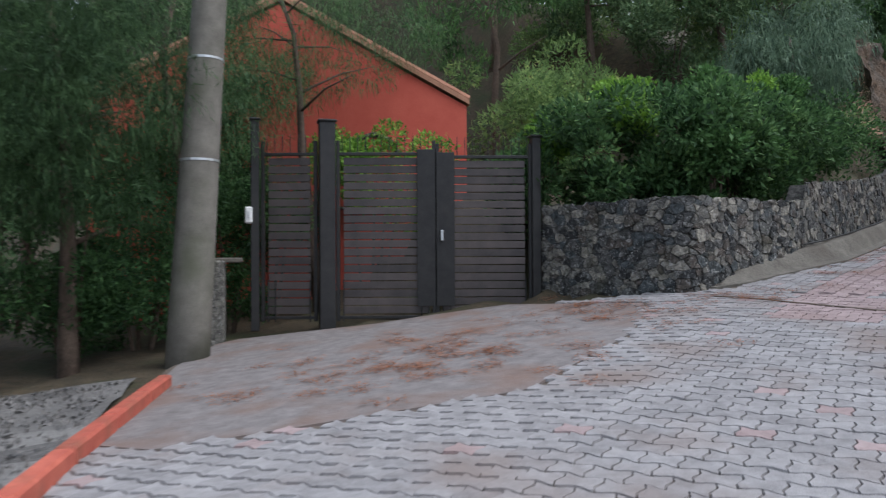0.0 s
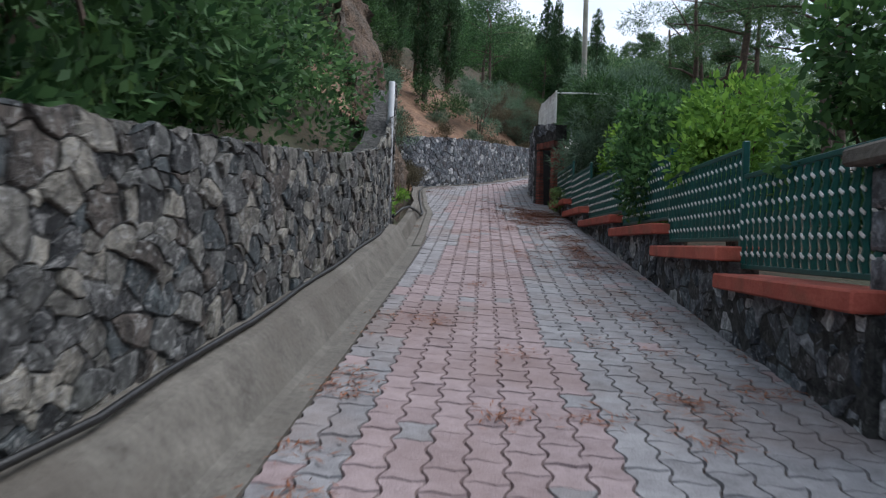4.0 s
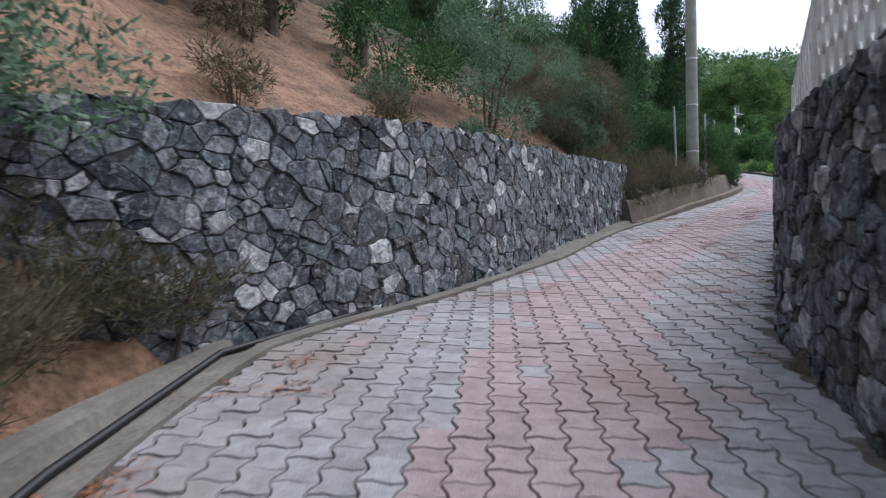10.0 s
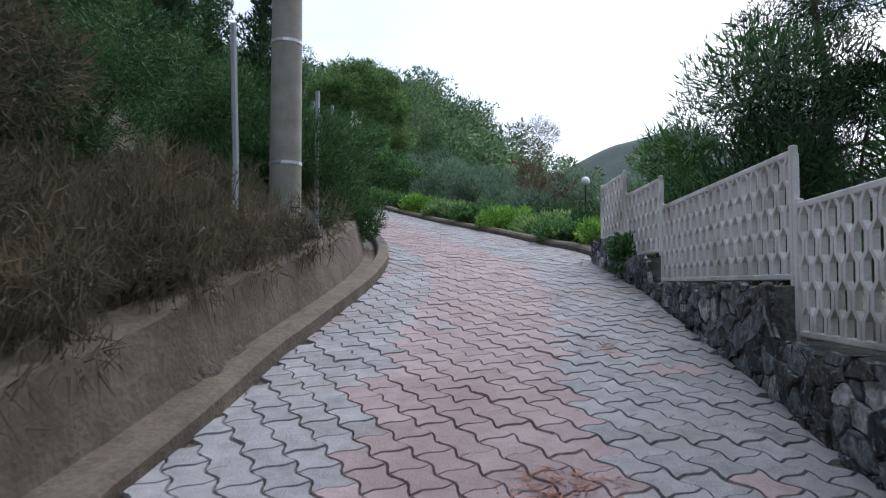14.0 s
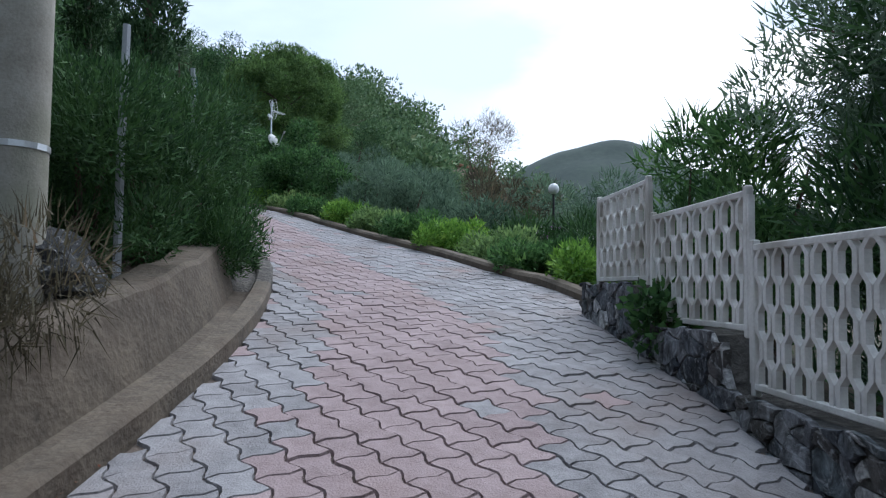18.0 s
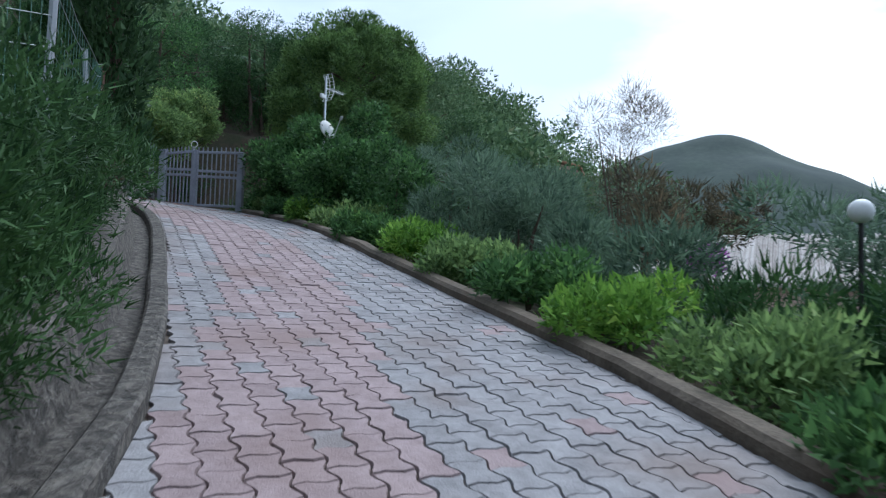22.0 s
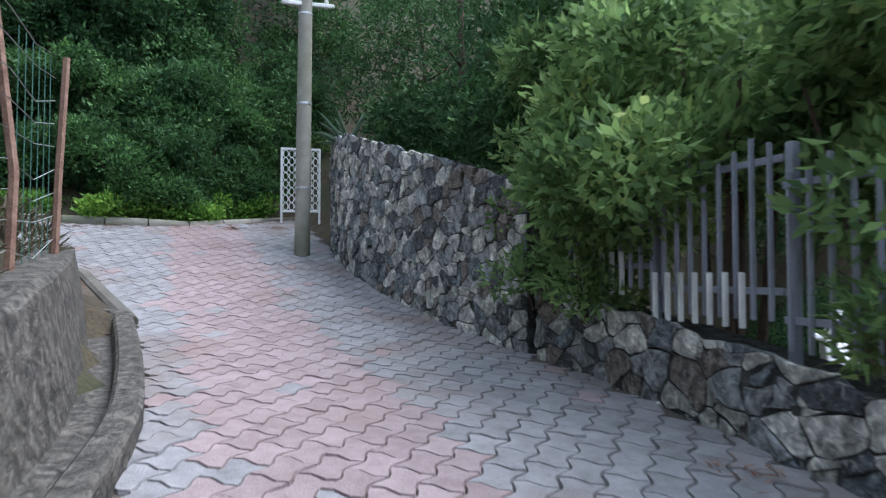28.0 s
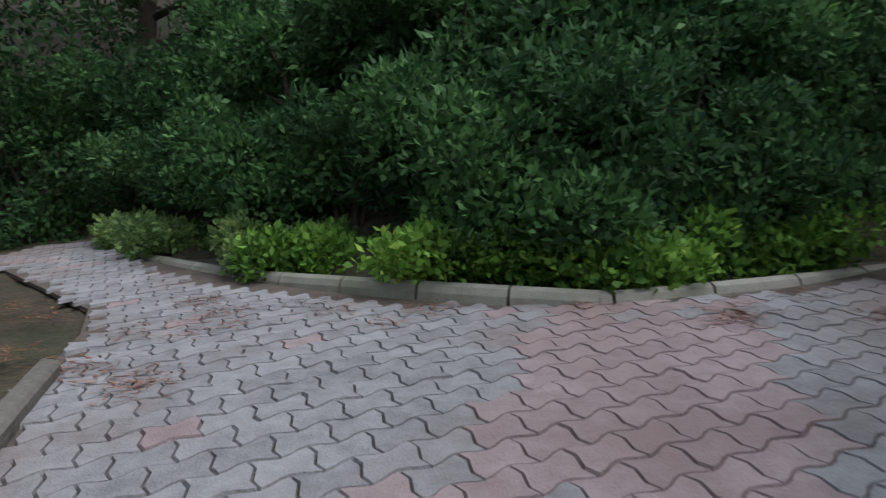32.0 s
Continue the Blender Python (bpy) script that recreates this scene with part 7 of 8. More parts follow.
bush("tamarisk", (38.3, 16.3, 7.4, 1.0, 0.8, 1.4), "tall feathery dark shrub behind the white fence", "shrub", L_OLIVE, 16000, (0.10, 0.018), 0.42, 26, 407, ground=5.8, up=1.0)
tree("fir_tree", (39.9, 15.2, 5.6), 5.6, "dense dark conifer behind the white fence", L_CYPRESS, 1.3, 15000, (0.12, 0.02), 409, 0.13, 0.42, 24, 0.2, 0.8, None, 0.0)
bush("geranium", (*P(59.6, -1.72)[:2], P(59.6, -1.72).z + 0.25, 0.22, 0.22, 0.2), "green plant with a red flower on the wall", "plant", L_HEDGE, 520, (0.08, 0.05), 0.18, 7, 408, ground=P(59.6, -1.72).z)

# leafy bushes close to the steel gate
for i, (x, y, a, h) in enumerate([(56.2, 24.6, 0.9, 1.1), (55.2, 23.9, 0.9, 1.0), (57.3, 24.2, 1.0, 1.4), (56.2, 23.2, 1.1, 1.4)]):
    bush("gate_bush", (x, y, 9.35 + h * 0.75, a, a, h), "dense leafy bush beside the steel gate", "shrub", L_HEDGE, 9000, (0.10, 0.05), 0.45, 16, 760 + i, ground=9.2, group="bushes at the steel gate")
bush("gate_bush", (53.3, 22.75, 9.55, 0.85, 0.8, 0.85), "dense leafy bush at the foot of the antenna", "shrub", L_HEDGE, 9000, (0.10, 0.05), 0.42, 16, 770, ground=8.6, group="bushes at the steel gate")
# planted verge on the valley side up to the steel gate
for i, s in enumerate(np.arange(62.4, 76.4, 1.25)):
    e = edge_r(s) - 0.7
    p = P(s, e)
    # every third plant takes brighter leaves in place of the headlight glow
    bush("low_verge_plant", (p.x, p.y, p.z + 0.2, 0.75, 0.6, 0.25), "low green plants along the kerb, every third coloured as if headlit", "plant", (L_BRIGHT, L_HEDGE, L_LAUREL)[i % 3], 3600, (0.085, 0.04), 0.26, 13, 410 + i, ground=p.z - 0.05, group="low plants along the kerb", up=0.7)
for i, (s, l, a, h, mt) in enumerate([(63.5, -3.9, 1.0, 0.65, L_JUNIPER), (65.5, -4.0, 1.0, 0.6, L_JUNIPER), (67.5, -3.8, 1.0, 0.7, L_OLIVE), (69.5, -3.6, 1.0, 1.0, L_OLIVE), (71.0, -3.4, 1.0, 1.1, L_OLIVE), (72.6, -3.4, 0.9, 1.2, L_HEDGE), (74.2, -3.6, 1.0, 1.3, L_HEDGE), (75.8, -4.4, 1.1, 1.5, L_HEDGE), (77.0, -5.4, 1.1, 1.6, L_HEDGE), (66.5, -5.6, 1.3, 1.2, L_OLIVE), (69.0, -5.6, 1.3, 1.2, L_DRY), (71.6, -5.4, 1.3, 1.4, L_OLIVE), (64.0, -5.8, 1.2, 1.0, L_DARK), (62.3, -4.4, 0.8, 0.8, L_JUNIPER), (73.8, -5.6, 1.3, 1.5, L_JUNIPER), (76.0, -7.0, 1.4, 1.6, L_OLIVE)]):
    p = P(s, l)
    g = ground_at(p.x, p.y)
    nar = mt in (L_JUNIPER, L_DRY, L_OLIVE)
    bush("verge_shrub", (p.x, p.y, g + h * 0.75, a, a, h), "feathery shrub on the verge" if nar else "leafy green shrub beside the steel gate", "shrub", mt, 6500, (0.17, 0.028) if nar else (0.10, 0.05), 0.45, 14, 430 + i, ground=g, group="shrubs on the verge", up=0.8 if nar else 0.3)
t = thing("umbrella_pine", (61.2, 24.2, 9.0), "broad round-crowned pine behind the antenna", "tree")
rngu = np.random.default_rng(460)
b = Build()
limbs(b, (0, 0, -0.3), (0.1, 0.0, 6.0), 0.24, 0.1, rngu, 11, 1.9, 0.4, 0.03)
part("trunk", b, M_BARK, t, "", True)
cl = []
for i in range(260):
    a, e, q = rngu.uniform(0, 6.28), math.asin(rngu.uniform(-0.3, 1.0)), rngu.uniform(0.80, 1.0)
    r = rngu.uniform(0.26, 0.46)
    cl.append((math.cos(a) * math.cos(e) * 2.4 * q, math.sin(a) * math.cos(e) * 2.4 * q, 3.9 + math.sin(e) * 3.1 * q, r, r, r * 0.8))
crown("crown", cl, 95000, 0.12, 0.04, L_UMBRELLA, t, 463, 0.55, 0.0, 0.5)
for i, (x, y, h, r, mt) in enumerate([(74.0, 29.5, 6.5, 2.4, L_DARK), (70.5, 27.0, 5.0, 2.2, L_DARK), (73.0, 32.0, 6.0, 2.4, L_PINE), (69.5, 30.0, 3.6, 1.8, L_JUNIPER), (71.5, 34.0, 5.0, 2.2, L_DARK), (72.5, 36.5, 5.5, 2.3, L_FAR), (61.0, 35.0, 4.0, 1.6, L_HEDGE), (76.5, 32.5, 6.0, 2.5, L_DARK), (60.0, 20.5, 3.0, 1.4, L_HEDGE), (64.5, 19.0, 3.6, 1.7, L_OLIVE), (69.0, 22.0, 5.5, 2.3, L_PINE), (73.5, 26.0, 6.0, 2.3, L_HEDGE), (68.5, 38.5, 6.5, 2.4, L_DARK), (72.0, 16.0, 4.5, 2.0, L_FAR), (60.0, 15.5, 3.2, 1.5, L_OLIVE), (76.0, 24.0, 7.0, 2.6, L_FAR), (70.0, 36.0, 8.0, 2.8, L_DARK)]):
    tree("garden_tree", foot(x, y), h, "green tree behind the verge", mt, r, 8000, (0.14, 0.05), 465 + i, 0.13, 0.8, 17, 0.2, 0.8, group="trees behind the verge")
rngy = np.random.default_rng(71)
for i in range(20):
    x, y = 68.6 + 2.6 * (i % 5) + rngy.uniform(-0.6, 0.6), 24.5 + 3.2 * (i // 5) + rngy.uniform(-0.8, 0.8)
    g, r = ground_at(x, y), rngy.uniform(1.2, 1.9)
    if abs(x - 66.3) + abs(y - 31.7) < 4.2:
        continue
    bush("garden_shrub", (x, y, g + r * 0.9, r, r, r), "dark evergreen shrub at the back of the yard", "shrub", (L_DARK, L_JUNIPER, L_HEDGE)[i % 3], 6000, (0.12, 0.045), 0.6, 16, 1300 + i, ground=g, group="shrubs behind the yard")
bush("bare_shrub", (54.5, 17.0, 10.6, 1.0, 1.0, 1.2), "half-bare thorny shrub with fine twigs", "shrub", L_DRY, 3200, (0.22, 0.010), 0.5, 10, 480, ground=7.0, up=1.0)
bush("bougainvillea", (60.5, 13.6, 8.6, 0.7, 0.7, 0.5), "purple flowering bougainvillea among shrubs", "shrub", L_PURPLE, 1800, (0.10, 0.07), 0.35, 8, 481, ground=7.2)

# over the picket fence and above the last wall
for i, (x, y, z, a, h, mt) in enumerate([(57.6, 29.6, 11.62, 1.1, 0.95, L_HEDGE), (57.3, 28.6, 11.4, 0.8, 0.7, L_HEDGE), (58.1, 30.8, 11.55, 1.0, 1.1, L_HEDGE), (58.8, 28.8, 12.2, 1.1, 0.9, L_HEDGE), (58.9, 31.9, 12.5, 1.0, 0.9, L_JUNIPER)]):
    bush("overgrown_shrub", (x, y, z, a, a, h), "leafy shrub that spills over the picket fence", "shrub", L_LAUREL if mt == L_HEDGE else mt, 12000, (0.105, 0.046), 0.40, 22, 490 + i, ground=9.8, group="shrubs over the picket fence")
for i, (x, y, z, r) in enumerate([(57.2, 30.35, 10.5, 0.3), (57.42, 30.95, 10.55, 0.4), (56.62, 28.4, 10.38, 0.3)]):
    bush("ivy", (x, y, z, r, r, 0.22), "bright leaves hanging over the stone ledge", "plant", L_LAUREL, 900, (0.08, 0.028), 0.18, 8, 500 + i, ground=z - 0.1, group="leaves over the ledge")
for i, (x, y, h, r, mt) in enumerate([(60.3, 33.2, 4.2, 1.7, L_JUNIPER), (60.6, 35.6, 4.5, 1.8, L_DARK), (61.5, 31.0, 4.8, 1.9, L_HEDGE), (63.0, 34.5, 6.0, 2.2, L_DARK), (61.8, 38.0, 5.0, 1.9, L_DARK), (64.0, 40.0, 7, 2.4, L_DARK)]):
    tree("garden_tree", (x, y, 11.6), h, "dark evergreen above the stone wall", mt, r, 9000, (0.13, 0.035), 510 + i, 0.12, 0.75, 18, 0.12, 0.8, group="evergreens above the wall")
for i, (x, y, r) in enumerate([(59.9, 32.4, 0.9), (60.2, 33.9, 1.0), (60.4, 35.4, 1.0), (60.6, 36.9, 1.0), (62.0, 34.6, 1.3), (62.6, 36.6, 1.4), (64.4, 38.2, 1.6), (66.5, 39.8, 1.8), (68.5, 41.0, 2.0), (66.0, 36.5, 1.7)]):
    g = max(ground_at(x, y), 11.5)
    bush("overgrown_shrub", (x, y, g + r * 0.9, r, r, r), "dark overgrown shrub above the stone wall", "shrub", (L_DARK, L_PITTO, L_JUNIPER)[i % 3], 7000, (0.11, 0.05), 0.5, 16, 1040 + i, ground=g, group="shrubs above the stone wall")
t = thing("agave", (58.75, 35.9, 12.35), "spiky agave on top of the stone wall", "plant")
rngv = np.random.default_rng(8)
for k in range(14):
    a, e = rngv.uniform(0, 6.28), rngv.uniform(0.15, 1.1)
    d = Vector((math.cos(a) * math.cos(e), math.sin(a) * math.cos(e), math.sin(e)))
    b = Build()
    ln = rngv.uniform(0.45, 0.75)
    b.tube([d * 0.02, d * ln * 0.35 + Vector((0, 0, 0.04)), d * ln * 0.75 + Vector((0, 0, 0.03)), d * ln], [0.03, 0.035, 0.02, 0.003], 5)
    part("leaf", b, L_OLIVE, t)

# bank beyond the last kerb: ivy at its foot, tangled bushes above
rngb = np.random.default_rng(88)
for i, u in enumerate(np.arange(0.4, kb_tot - 0.3, 0.85)):
    p, n = kb_at(u)
    for off, kind in ((0.5, "low"), (0.75, "ivy"), (1.05, "ivy"), (1.5, "bush"), (2.2, "ivy"), (3.0, "high")):
        d, k = off + rngb.uniform(-0.22, 0.28) * (off > 0.6), rngb.uniform(0.62, 1.3)
        uu = min(max(u + rngb.uniform(-0.4, 0.4), 0.1), kb_tot - 0.1)
        p, n = kb_at(uu)
        q = p - n * d
        z = ground_at(q.x, q.y)
        mt = (L_DARK, L_HEDGE, L_PITTO, L_HEDGE)[int(rngb.integers(0, 4))]
        if kind == "low":
            k = 0.7 + 0.35 * k
            # brighter leaves midway along: headlight glow put into the ivy's colour
            bush("ivy_bank", (q.x, q.y, z + 0.12, 0.65, 0.5, 0.2 * k), "ivy and leaves behind the kerb, coloured as if headlit midway along", "plant", L_BRIGHT if 3.6 < u < 8.4 else L_LAUREL, 2600, (0.075, 0.045), 0.2, 14, 530 + i, ground=z - 0.1, group="ivy behind the kerb", up=0.6)
        elif kind == "ivy":
            bush("ivy_bank", (q.x, q.y, z + 0.4 * k, 0.8, 0.8, 0.55 * k), "tangled ivy on the bank", "plant", mt, 4000, (0.085, 0.046), 0.28, 18, 700 + i + int(off * 40), ground=z - 0.1, group="ivy on the bank", up=0.5)
        elif kind == "bush":
            bush("bank_bush", (q.x, q.y, z + 0.75 * k, 0.85, 0.8, 0.85 * k), "dark green bush on the bank", "shrub", mt, 6000, (0.10, 0.052), 0.36, 18, 560 + i, ground=z, group="bushes on the bank")
        else:
            bush("bank_bush", (q.x, q.y, z + 1.5 * k, 1.3, 1.2, 1.7 * k), "dark overgrown bush high on the bank", "shrub", L_DARK if i % 3 else L_PITTO, 8500, (0.115, 0.06), 0.5, 22, 590 + i, ground=z, group="bushes on the bank")
for i, (x, y, h) in enumerate([(49.0, 43.0, 8), (51.0, 45.5, 9), (54.0, 44.5, 9), (57.0, 44.0, 9), (60.0, 43.5, 8.5), (62.5, 44.0, 8.5), (46.0, 39.5, 8), (47.5, 46.0, 9), (48.5, 41.0, 7)]):
    tree("wood_tree", foot(x, y), h, "dark evergreen oak on the bank", L_DARK, 2.6, 11000, (0.14, 0.07), 620 + i, 0.2, 1.1, 20, 0.1, 0.85, group="dark wood on the bank")


for i, (x, y, r, h) in enumerate([(52.2, 43.2, 1.0, 1.2), (50.8, 43.2, 1.1, 1.4), (50.2, 41.6, 1.0, 1.2), (49.0, 43.4, 1.3, 1.7), (48.4, 40.2, 1.2, 1.5), (51.6, 44.6, 1.3, 1.8), (47.0, 42.0, 1.4, 1.9), (61.8, 42.6, 1.2, 1.5), (60.6, 41.2, 1.0, 1.2)]):
    z = ground_at(x, y)
    bush("bank_bush", (x, y, z + h * 0.7, r, r, h), "dark overgrown bush at the foot of the wood", "shrub", (L_DARK, L_HEDGE)[i % 2], 7500, (0.10, 0.055), 0.5, 18, 860 + i, ground=z, group="bushes on the bank")


# ---- palm and far woods ----
def palm(base, h, seed):
    rng = np.random.default_rng(seed)
    t = thing("palm", base, "tall date palm on the wooded hillside", "palm")
    b = Build()
    b.tube([(0, 0, -1), (0.1, 0, h * 0.5), (0, 0, h)], [0.4, 0.32, 0.3], 10)
    part("trunk", b, M_BARK, t)
    for k in range(26):
        a, e = rng.uniform(0, 6.28), rng.uniform(-0.4, 1.2)
        ln = rng.uniform(3.0, 4.0)
        d = np.array((math.cos(a), math.sin(a), 0))
        pts = [np.array((0, 0, h)) + d * ln * u * math.cos(e) + np.array((0, 0, ln * (u * math.sin(e) - 0.45 * u * u))) for u in np.linspace(0, 1, 9)]
        v = []
        for i in range(1, 9):
            for sgn in (-1, 1):
                for w in (0.0, 0.5):
                    p = pts[i - 1] * (1 - w) + pts[i] * w
                    side = np.cross(d, (0, 0, 1)) * sgn
                    tip = p + side * 0.7 * (1 - 0.07 * i) + d * 0.4 + np.array((0, 0, -0.25))
                    v += [p, (p + tip) / 2 + d * 0.06, tip, (p + tip) / 2 - d * 0.06]
        part("frond", quads_mesh("frond", np.array(v), L_OLIVE), [], t)
    return t


palm((74.0, 35.8, ground_at(74.0, 35.8)), 18.8 - ground_at(74.0, 35.8), 1)
rngw = np.random.default_rng(44)
pos, out = [], []
cnt = 0
while cnt < 1350:
    a, d = rngw.uniform(-1.2, 2.9), rngw.uniform(34, 150)
    x, y = (46 + d * math.cos(a), 22 + d * math.sin(a)) if cnt >= 350 else (rngw.uniform(77, 115), rngw.uniform(6, 52))
    s_, l_ = nearest(x, y)
    if abs(l_[0]) < 12 or (56 < x < 72 and 14 < y < 34) or abs(x - 73) + abs(y - 35) < 6:
        continue
    if x > 66 and y < 14 and rngw.uniform() < 0.6:
        continue
    z = ground_at(x, y)
    r = rngw.uniform(1.3, 2.6)
    hh = rngw.uniform(1.0, 1.8)
    c = [(x + rngw.normal() * r * 0.5, y + rngw.normal() * r * 0.5, z + r * hh * rngw.uniform(0.5, 1.2), r * 0.7, r * 0.7, r * 0.6) for _ in range(4)]
    p, o = crown_points(c, 300, rngw, 0.6)
    pos.append(p)
    out.append(o)
    cnt += 1
v = leaf_arrays(np.concatenate(pos), np.concatenate(out), 0.48, 0.26, rngw)
tagged(new("far_woods", quads_mesh("far_woods", v, L_FAR, 3)), "mixed evergreen woods on the far hillside", "woods", "", "stuff")
# far hill across the valley
b = Build()
cx, cy = 40 + 760 * 0.955, 18 - 760 * 0.296
rings = []
for i in range(48):
    u = i / 47
    ring = []
    for j in range(110):
        a = 2 * math.pi * j / 110
        rr = 3 + 560 * u
        v = math.hypot(u, 0.07) - 0.07
        hgt = 182 * (1 - v) ** 1.45 - 12 + 16 * noise.noise(Vector((math.cos(a) * 2.6 * u, math.sin(a) * 2.6 * u, 3))) * min(u * 8, 1) + 5 * noise.noise(Vector((math.cos(a) * 9 * u, math.sin(a) * 9 * u, 5)))
        ring.append((cx + math.cos(a) * rr * 0.7, cy + math.sin(a) * rr * 0.85, hgt))
    rings.append(ring)
b.loft(rings[::-1])
structure("backdrop_hill", b, M_HILL, "blue-green wooded hill across the valley", "hill", True)

# ---- pine litter on the lane ----
rngl = np.random.default_rng(17)
pts = []
for s0, l0, ds, dl, n in [(18.3, 3.4, 1.3, 1.3, 5200), (20.6, 2.6, 0.8, 0.8, 2400), (24.5, 0.7, 2.5, 0.25, 900), (37.0, -0.9, 3.0, 0.5, 3600), (52, 0.2, 4, 0.9, 1500), (88.6, 2.4, 0.8, 1.6, 900),  (21.2, 1.2, 0.6, 0.6, 700), (28, -1.3, 4.0, 0.3, 1500), (36.6, -1.2, 1.8, 0.35, 6500), (33.0, -1.25, 1.8, 0.25, 2600), (34, 0.0, 5, 0.8, 1600), (26, 0.0, 3, 0.9, 700), (43, 1.6, 3, 0.2, 500), (48, -1.1, 5, 0.2, 800), (78, -1.6, 4, 0.25, 900), (87.5, 3.2, 0.8, 0.9, 900), (89.0, -0.2, 0.6, 1.3, 900), (58, 1.7, 4, 0.25, 600)]:
    k = max(n // 60, 4)
    cs = np.stack([rngl.normal(s0, ds * 0.6, k), rngl.normal(l0, dl * 0.8, k)], 1)
    w = rngl.integers(0, k, n)
    pts.append(cs[w] + rngl.normal(0, 0.09, (n, 2)) * (1, 1))
pts = np.concatenate(pts)
lw = np.array([P(s, l, 0.012) for s, l in pts])
v = leaf_arrays(lw, np.zeros((len(lw), 3)), 0.11, 0.012, rngl, 0.1, 0.0, 0.0)
v = v.reshape(-1, 4, 3)
v[:, :, 2] = lw[:, None, 2] + (v[:, :, 2] - lw[:, None, 2]) * 0.12 + 0.004
tagged(new("pine_litter", quads_mesh("pine_litter", v.reshape(-1, 3), M_NEEDLE)), "dry reddish pine needles lying on the lane", "litter", "", "stuff")

# ---- pavers of the lane, laid in columns with wavy joints ----
PW, PL = 0.160, 0.200
rngq = np.random.default_rng(23)


def paver_outline():
    """The outline of one paver: waisted, so that neighbours lock."""
    a, gx_, gy_ = 0.017, 0.0026, 0.0024
    ys = (0.0, 0.17, 0.33, 0.5, 0.67, 0.83, 1.0)
    wob = [a * math.cos(2 * math.pi * y) for y in ys]
    right = [(PW / 2 + w - gx_, y * PL - PL / 2 + (gy_ if y == 0 else -gy_ if y == 1 else 0)) for w, y in zip(wob, ys)]
    left = [(-x, y) for x, y in reversed(right)]
    # the ends are bent as well
    bend, w = 0.013, PW * 0.27
    return right + [(w, PL / 2 - gy_ + bend), (-w, PL / 2 - gy_ - bend)] + left + [(-w, -PL / 2 + gy_ - bend), (w, -PL / 2 + gy_ + bend)]


OUT = paver_outline()
INN = [(x - math.copysign(0.005, x), y - math.copysign(0.004, y) * (abs(y) > 0.06)) for x, y in OUT]
pave, pave_faces, pave_mats = [], [], []
NO = len(OUT)
paver_me = []
for mt in (M_PAVER, M_PINK):
    b = Build()
    b.loft([[(y, x, -0.022) for x, y in OUT], [(y, x, 0.002) for x, y in INN]])
    paver_me.append(b.mesh("paver", [mt]))
inside_kerb = lambda x, y: y < 38.6 + 0.26 * (x - 57.2) ** 2 * (0.55 if x < 57.2 else 0.30) and not (x > 59.0 and y < 36.2)
made = 0
# below the drain the pavers lie across the lane; above it they all lie along one line, whichever way the lane bends
LAY = radians(30)
spots = []
n_rows = int((21.6 - 4.0) / PW + 0.5)
for si in range(n_rows):
    for ci in range(-30, 56):
        spots.append((4.0 + (si + 0.5) * 17.6 / n_rows, (ci + 0.5 + 0.5 * (si % 2)) * PL, True))
lay_u, lay_v = np.meshgrid(np.arange(0, 380), np.arange(-120, 150))
lay_a, lay_b = (lay_u + 0.5 * (lay_v % 2)) * PL, lay_v * PW
lay_x, lay_y = 2.0 + lay_a * math.cos(LAY) - lay_b * math.sin(LAY), 6.5 + lay_a * math.sin(LAY) + lay_b * math.cos(LAY)
lay_s, lay_l = zip(*[nearest(lay_x.ravel()[k:k + 4000], lay_y.ravel()[k:k + 4000]) for k in range(0, lay_x.size, 4000)])
lay_s, lay_l = np.concatenate(lay_s), np.concatenate(lay_l)
on = (lay_s > 21.6) & (lay_l < np.interp(lay_s, *EDGE_L) + 0.04) & (lay_l > np.interp(lay_s, *EDGE_R) - 0.07)
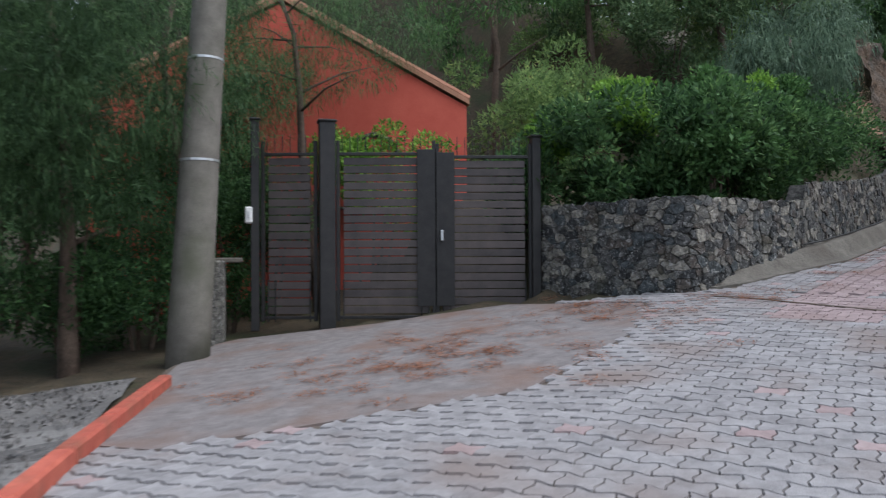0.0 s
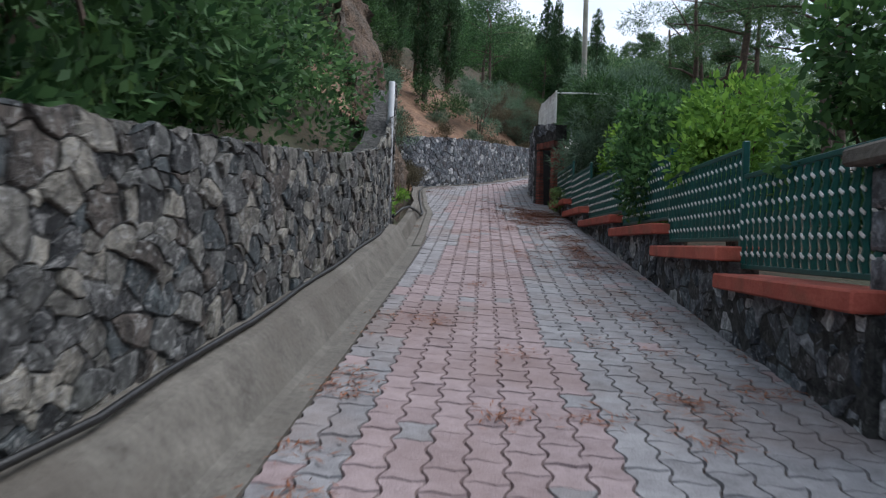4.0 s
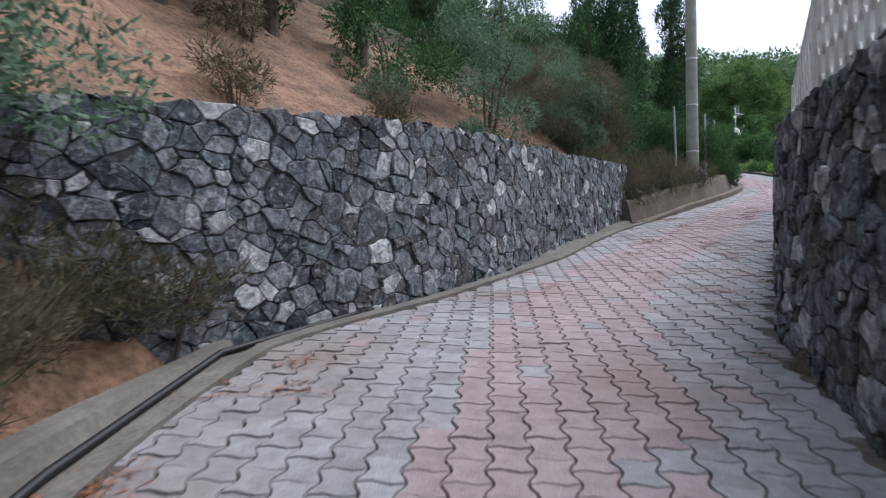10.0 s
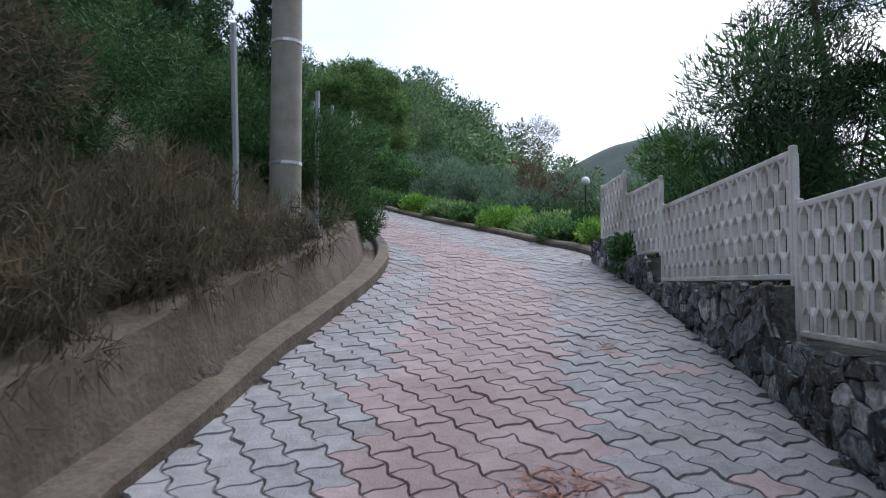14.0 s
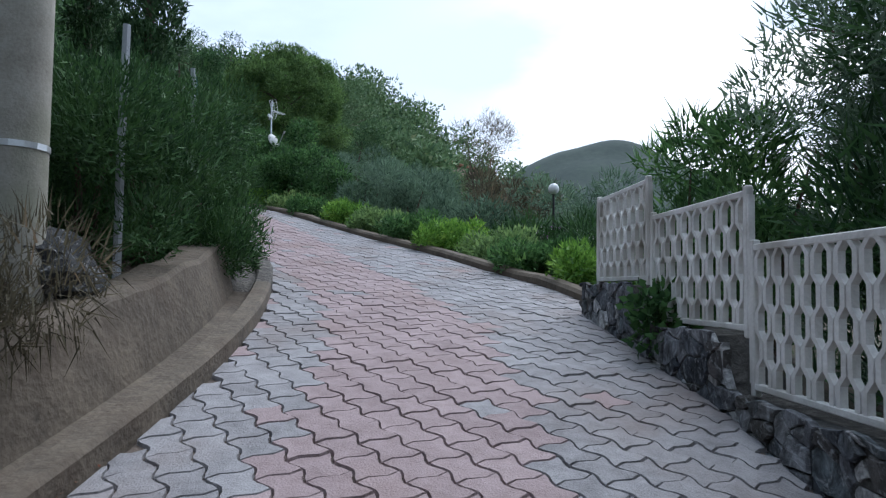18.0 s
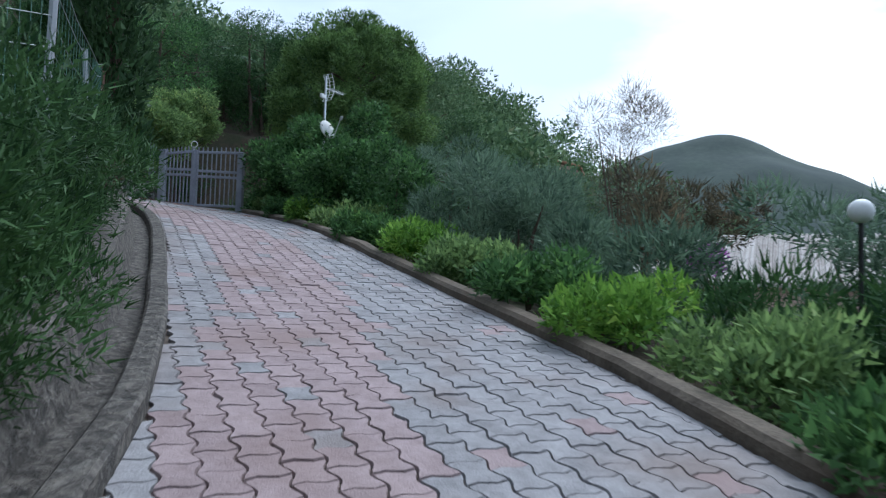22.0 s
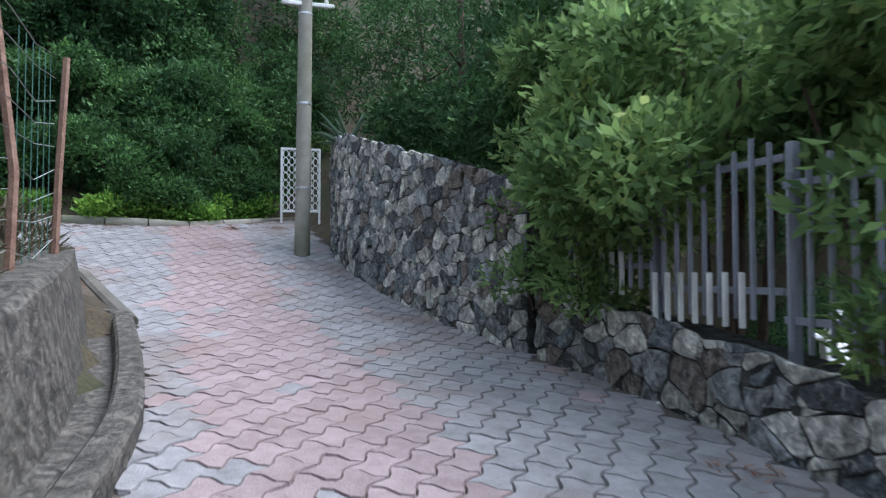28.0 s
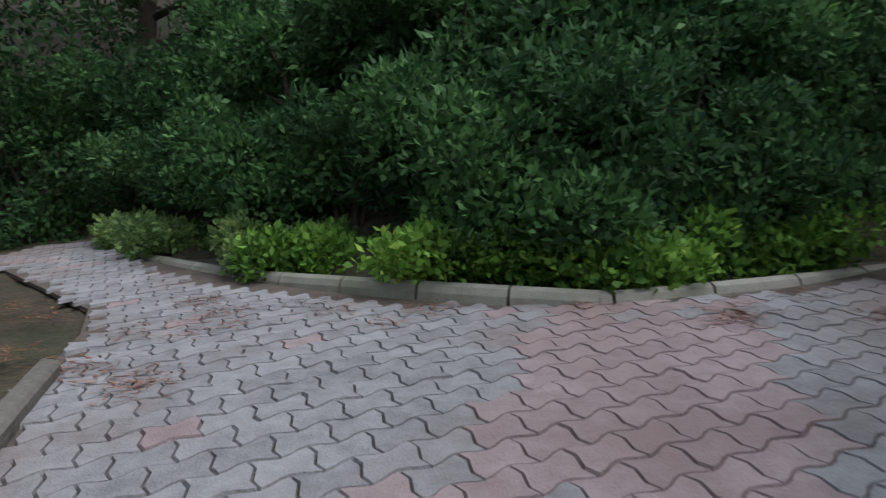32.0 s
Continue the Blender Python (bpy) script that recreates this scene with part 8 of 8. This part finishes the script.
# the exact place along the lane, between the points of its dense line
for x, y, s, l in zip(lay_x.ravel()[on], lay_y.ravel()[on], lay_s[on], lay_l[on]):
    k = int(np.searchsorted(DENSE_S, s))
    spots.append((s + TANG[k, 0] * (x - DENSE[k, 0]) + TANG[k, 1] * (y - DENSE[k, 1]), TANG[k, 0] * (y - DENSE[k, 1]) - TANG[k, 1] * (x - DENSE[k, 0]), False))
for s, l, cross in spots:
    if not (edge_r(s) - 0.07 < l < edge_l(s) + 0.04) or s > 91:
        continue
    if (s < 11.5 and abs(l) > 2.5) or (15.2 < s < 20.9 and l > np.interp(s, (15.2, 17.0, 19.0, 20.2, 20.9), (3.9, 1.9, 1.75, 2.0, 2.4))):
        continue
    c = P(s, l)
    if s > 86 and not inside_kerb(c.x, c.y):
        continue
    mid = 0.12 * math.sin(s * 0.7)
    pink = abs(l - mid - (0.0 if s < 84 else 0.2)) < 0.56 and s > 20
    if rngq.uniform() < 0.035:
        pink = not pink
    dz, tx, ty = rngq.normal(0, 0.0022), rngq.normal(0, 0.014), rngq.normal(0, 0.006)
    if 28.2 <= s <= 32.6 and made < 300:
        ex = P(s + 0.1, l) - P(s - 0.1, l)
        lane = math.atan2(ex.y, ex.x)
        rise = ex.z / math.hypot(ex.x, ex.y)
        ob = new("paver", paver_me[1 if pink else 0])
        ob.parent = road
        ax = Vector((math.cos(LAY), math.sin(LAY), rise * math.cos(LAY - lane))).normalized()
        ay = Vector((-math.sin(LAY), math.cos(LAY), -rise * math.sin(LAY - lane))).normalized()
        turn = Matrix((ax, ay, ax.cross(ay))).transposed().to_4x4()
        ob.matrix_basis = Matrix.Translation(c + Vector((0, 0, dz))) @ turn
        made += 1
        continue
    ex = P(s + 0.2, l) - P(s - 0.2, l)
    rise = ex.z / math.hypot(ex.x, ex.y)
    lane = math.atan2(ex.y, ex.x)
    lay = lane if cross else LAY
    ex = Vector((math.cos(lay), math.sin(lay), rise * math.cos(lay - lane)))
    ey = Vector((-math.sin(lay), math.cos(lay), -rise * math.sin(lay - lane)))
    k = len(pave)
    for ring, hz in ((OUT, -0.022), (INN, 0.002)):
        for px, py in ring:
            if cross:
                px, py = -py, px
            q = c + ex * py + ey * px
            pave.append((q.x, q.y, q.z + hz + dz + tx * px + ty * py))
    for j in range(NO):
        pave_faces.append((k + j, k + (j + 1) % NO, k + NO + (j + 1) % NO, k + NO + j))
        pave_mats.append(1 if pink else 0)
    pave_faces.append(tuple(range(k + NO, k + 2 * NO)))
    pave_mats.append(1 if pink else 0)
me = bpy.data.meshes.new("pavers")
me.from_pydata(pave, [], pave_faces)
me.materials.append(M_PAVER)
me.materials.append(M_PINK)
me.polygons.foreach_set("material_index", pave_mats)
me.update()
ob = new("pavers", me)
ob.parent = road
tagged(ob, kind="stuff")
lay_stones()
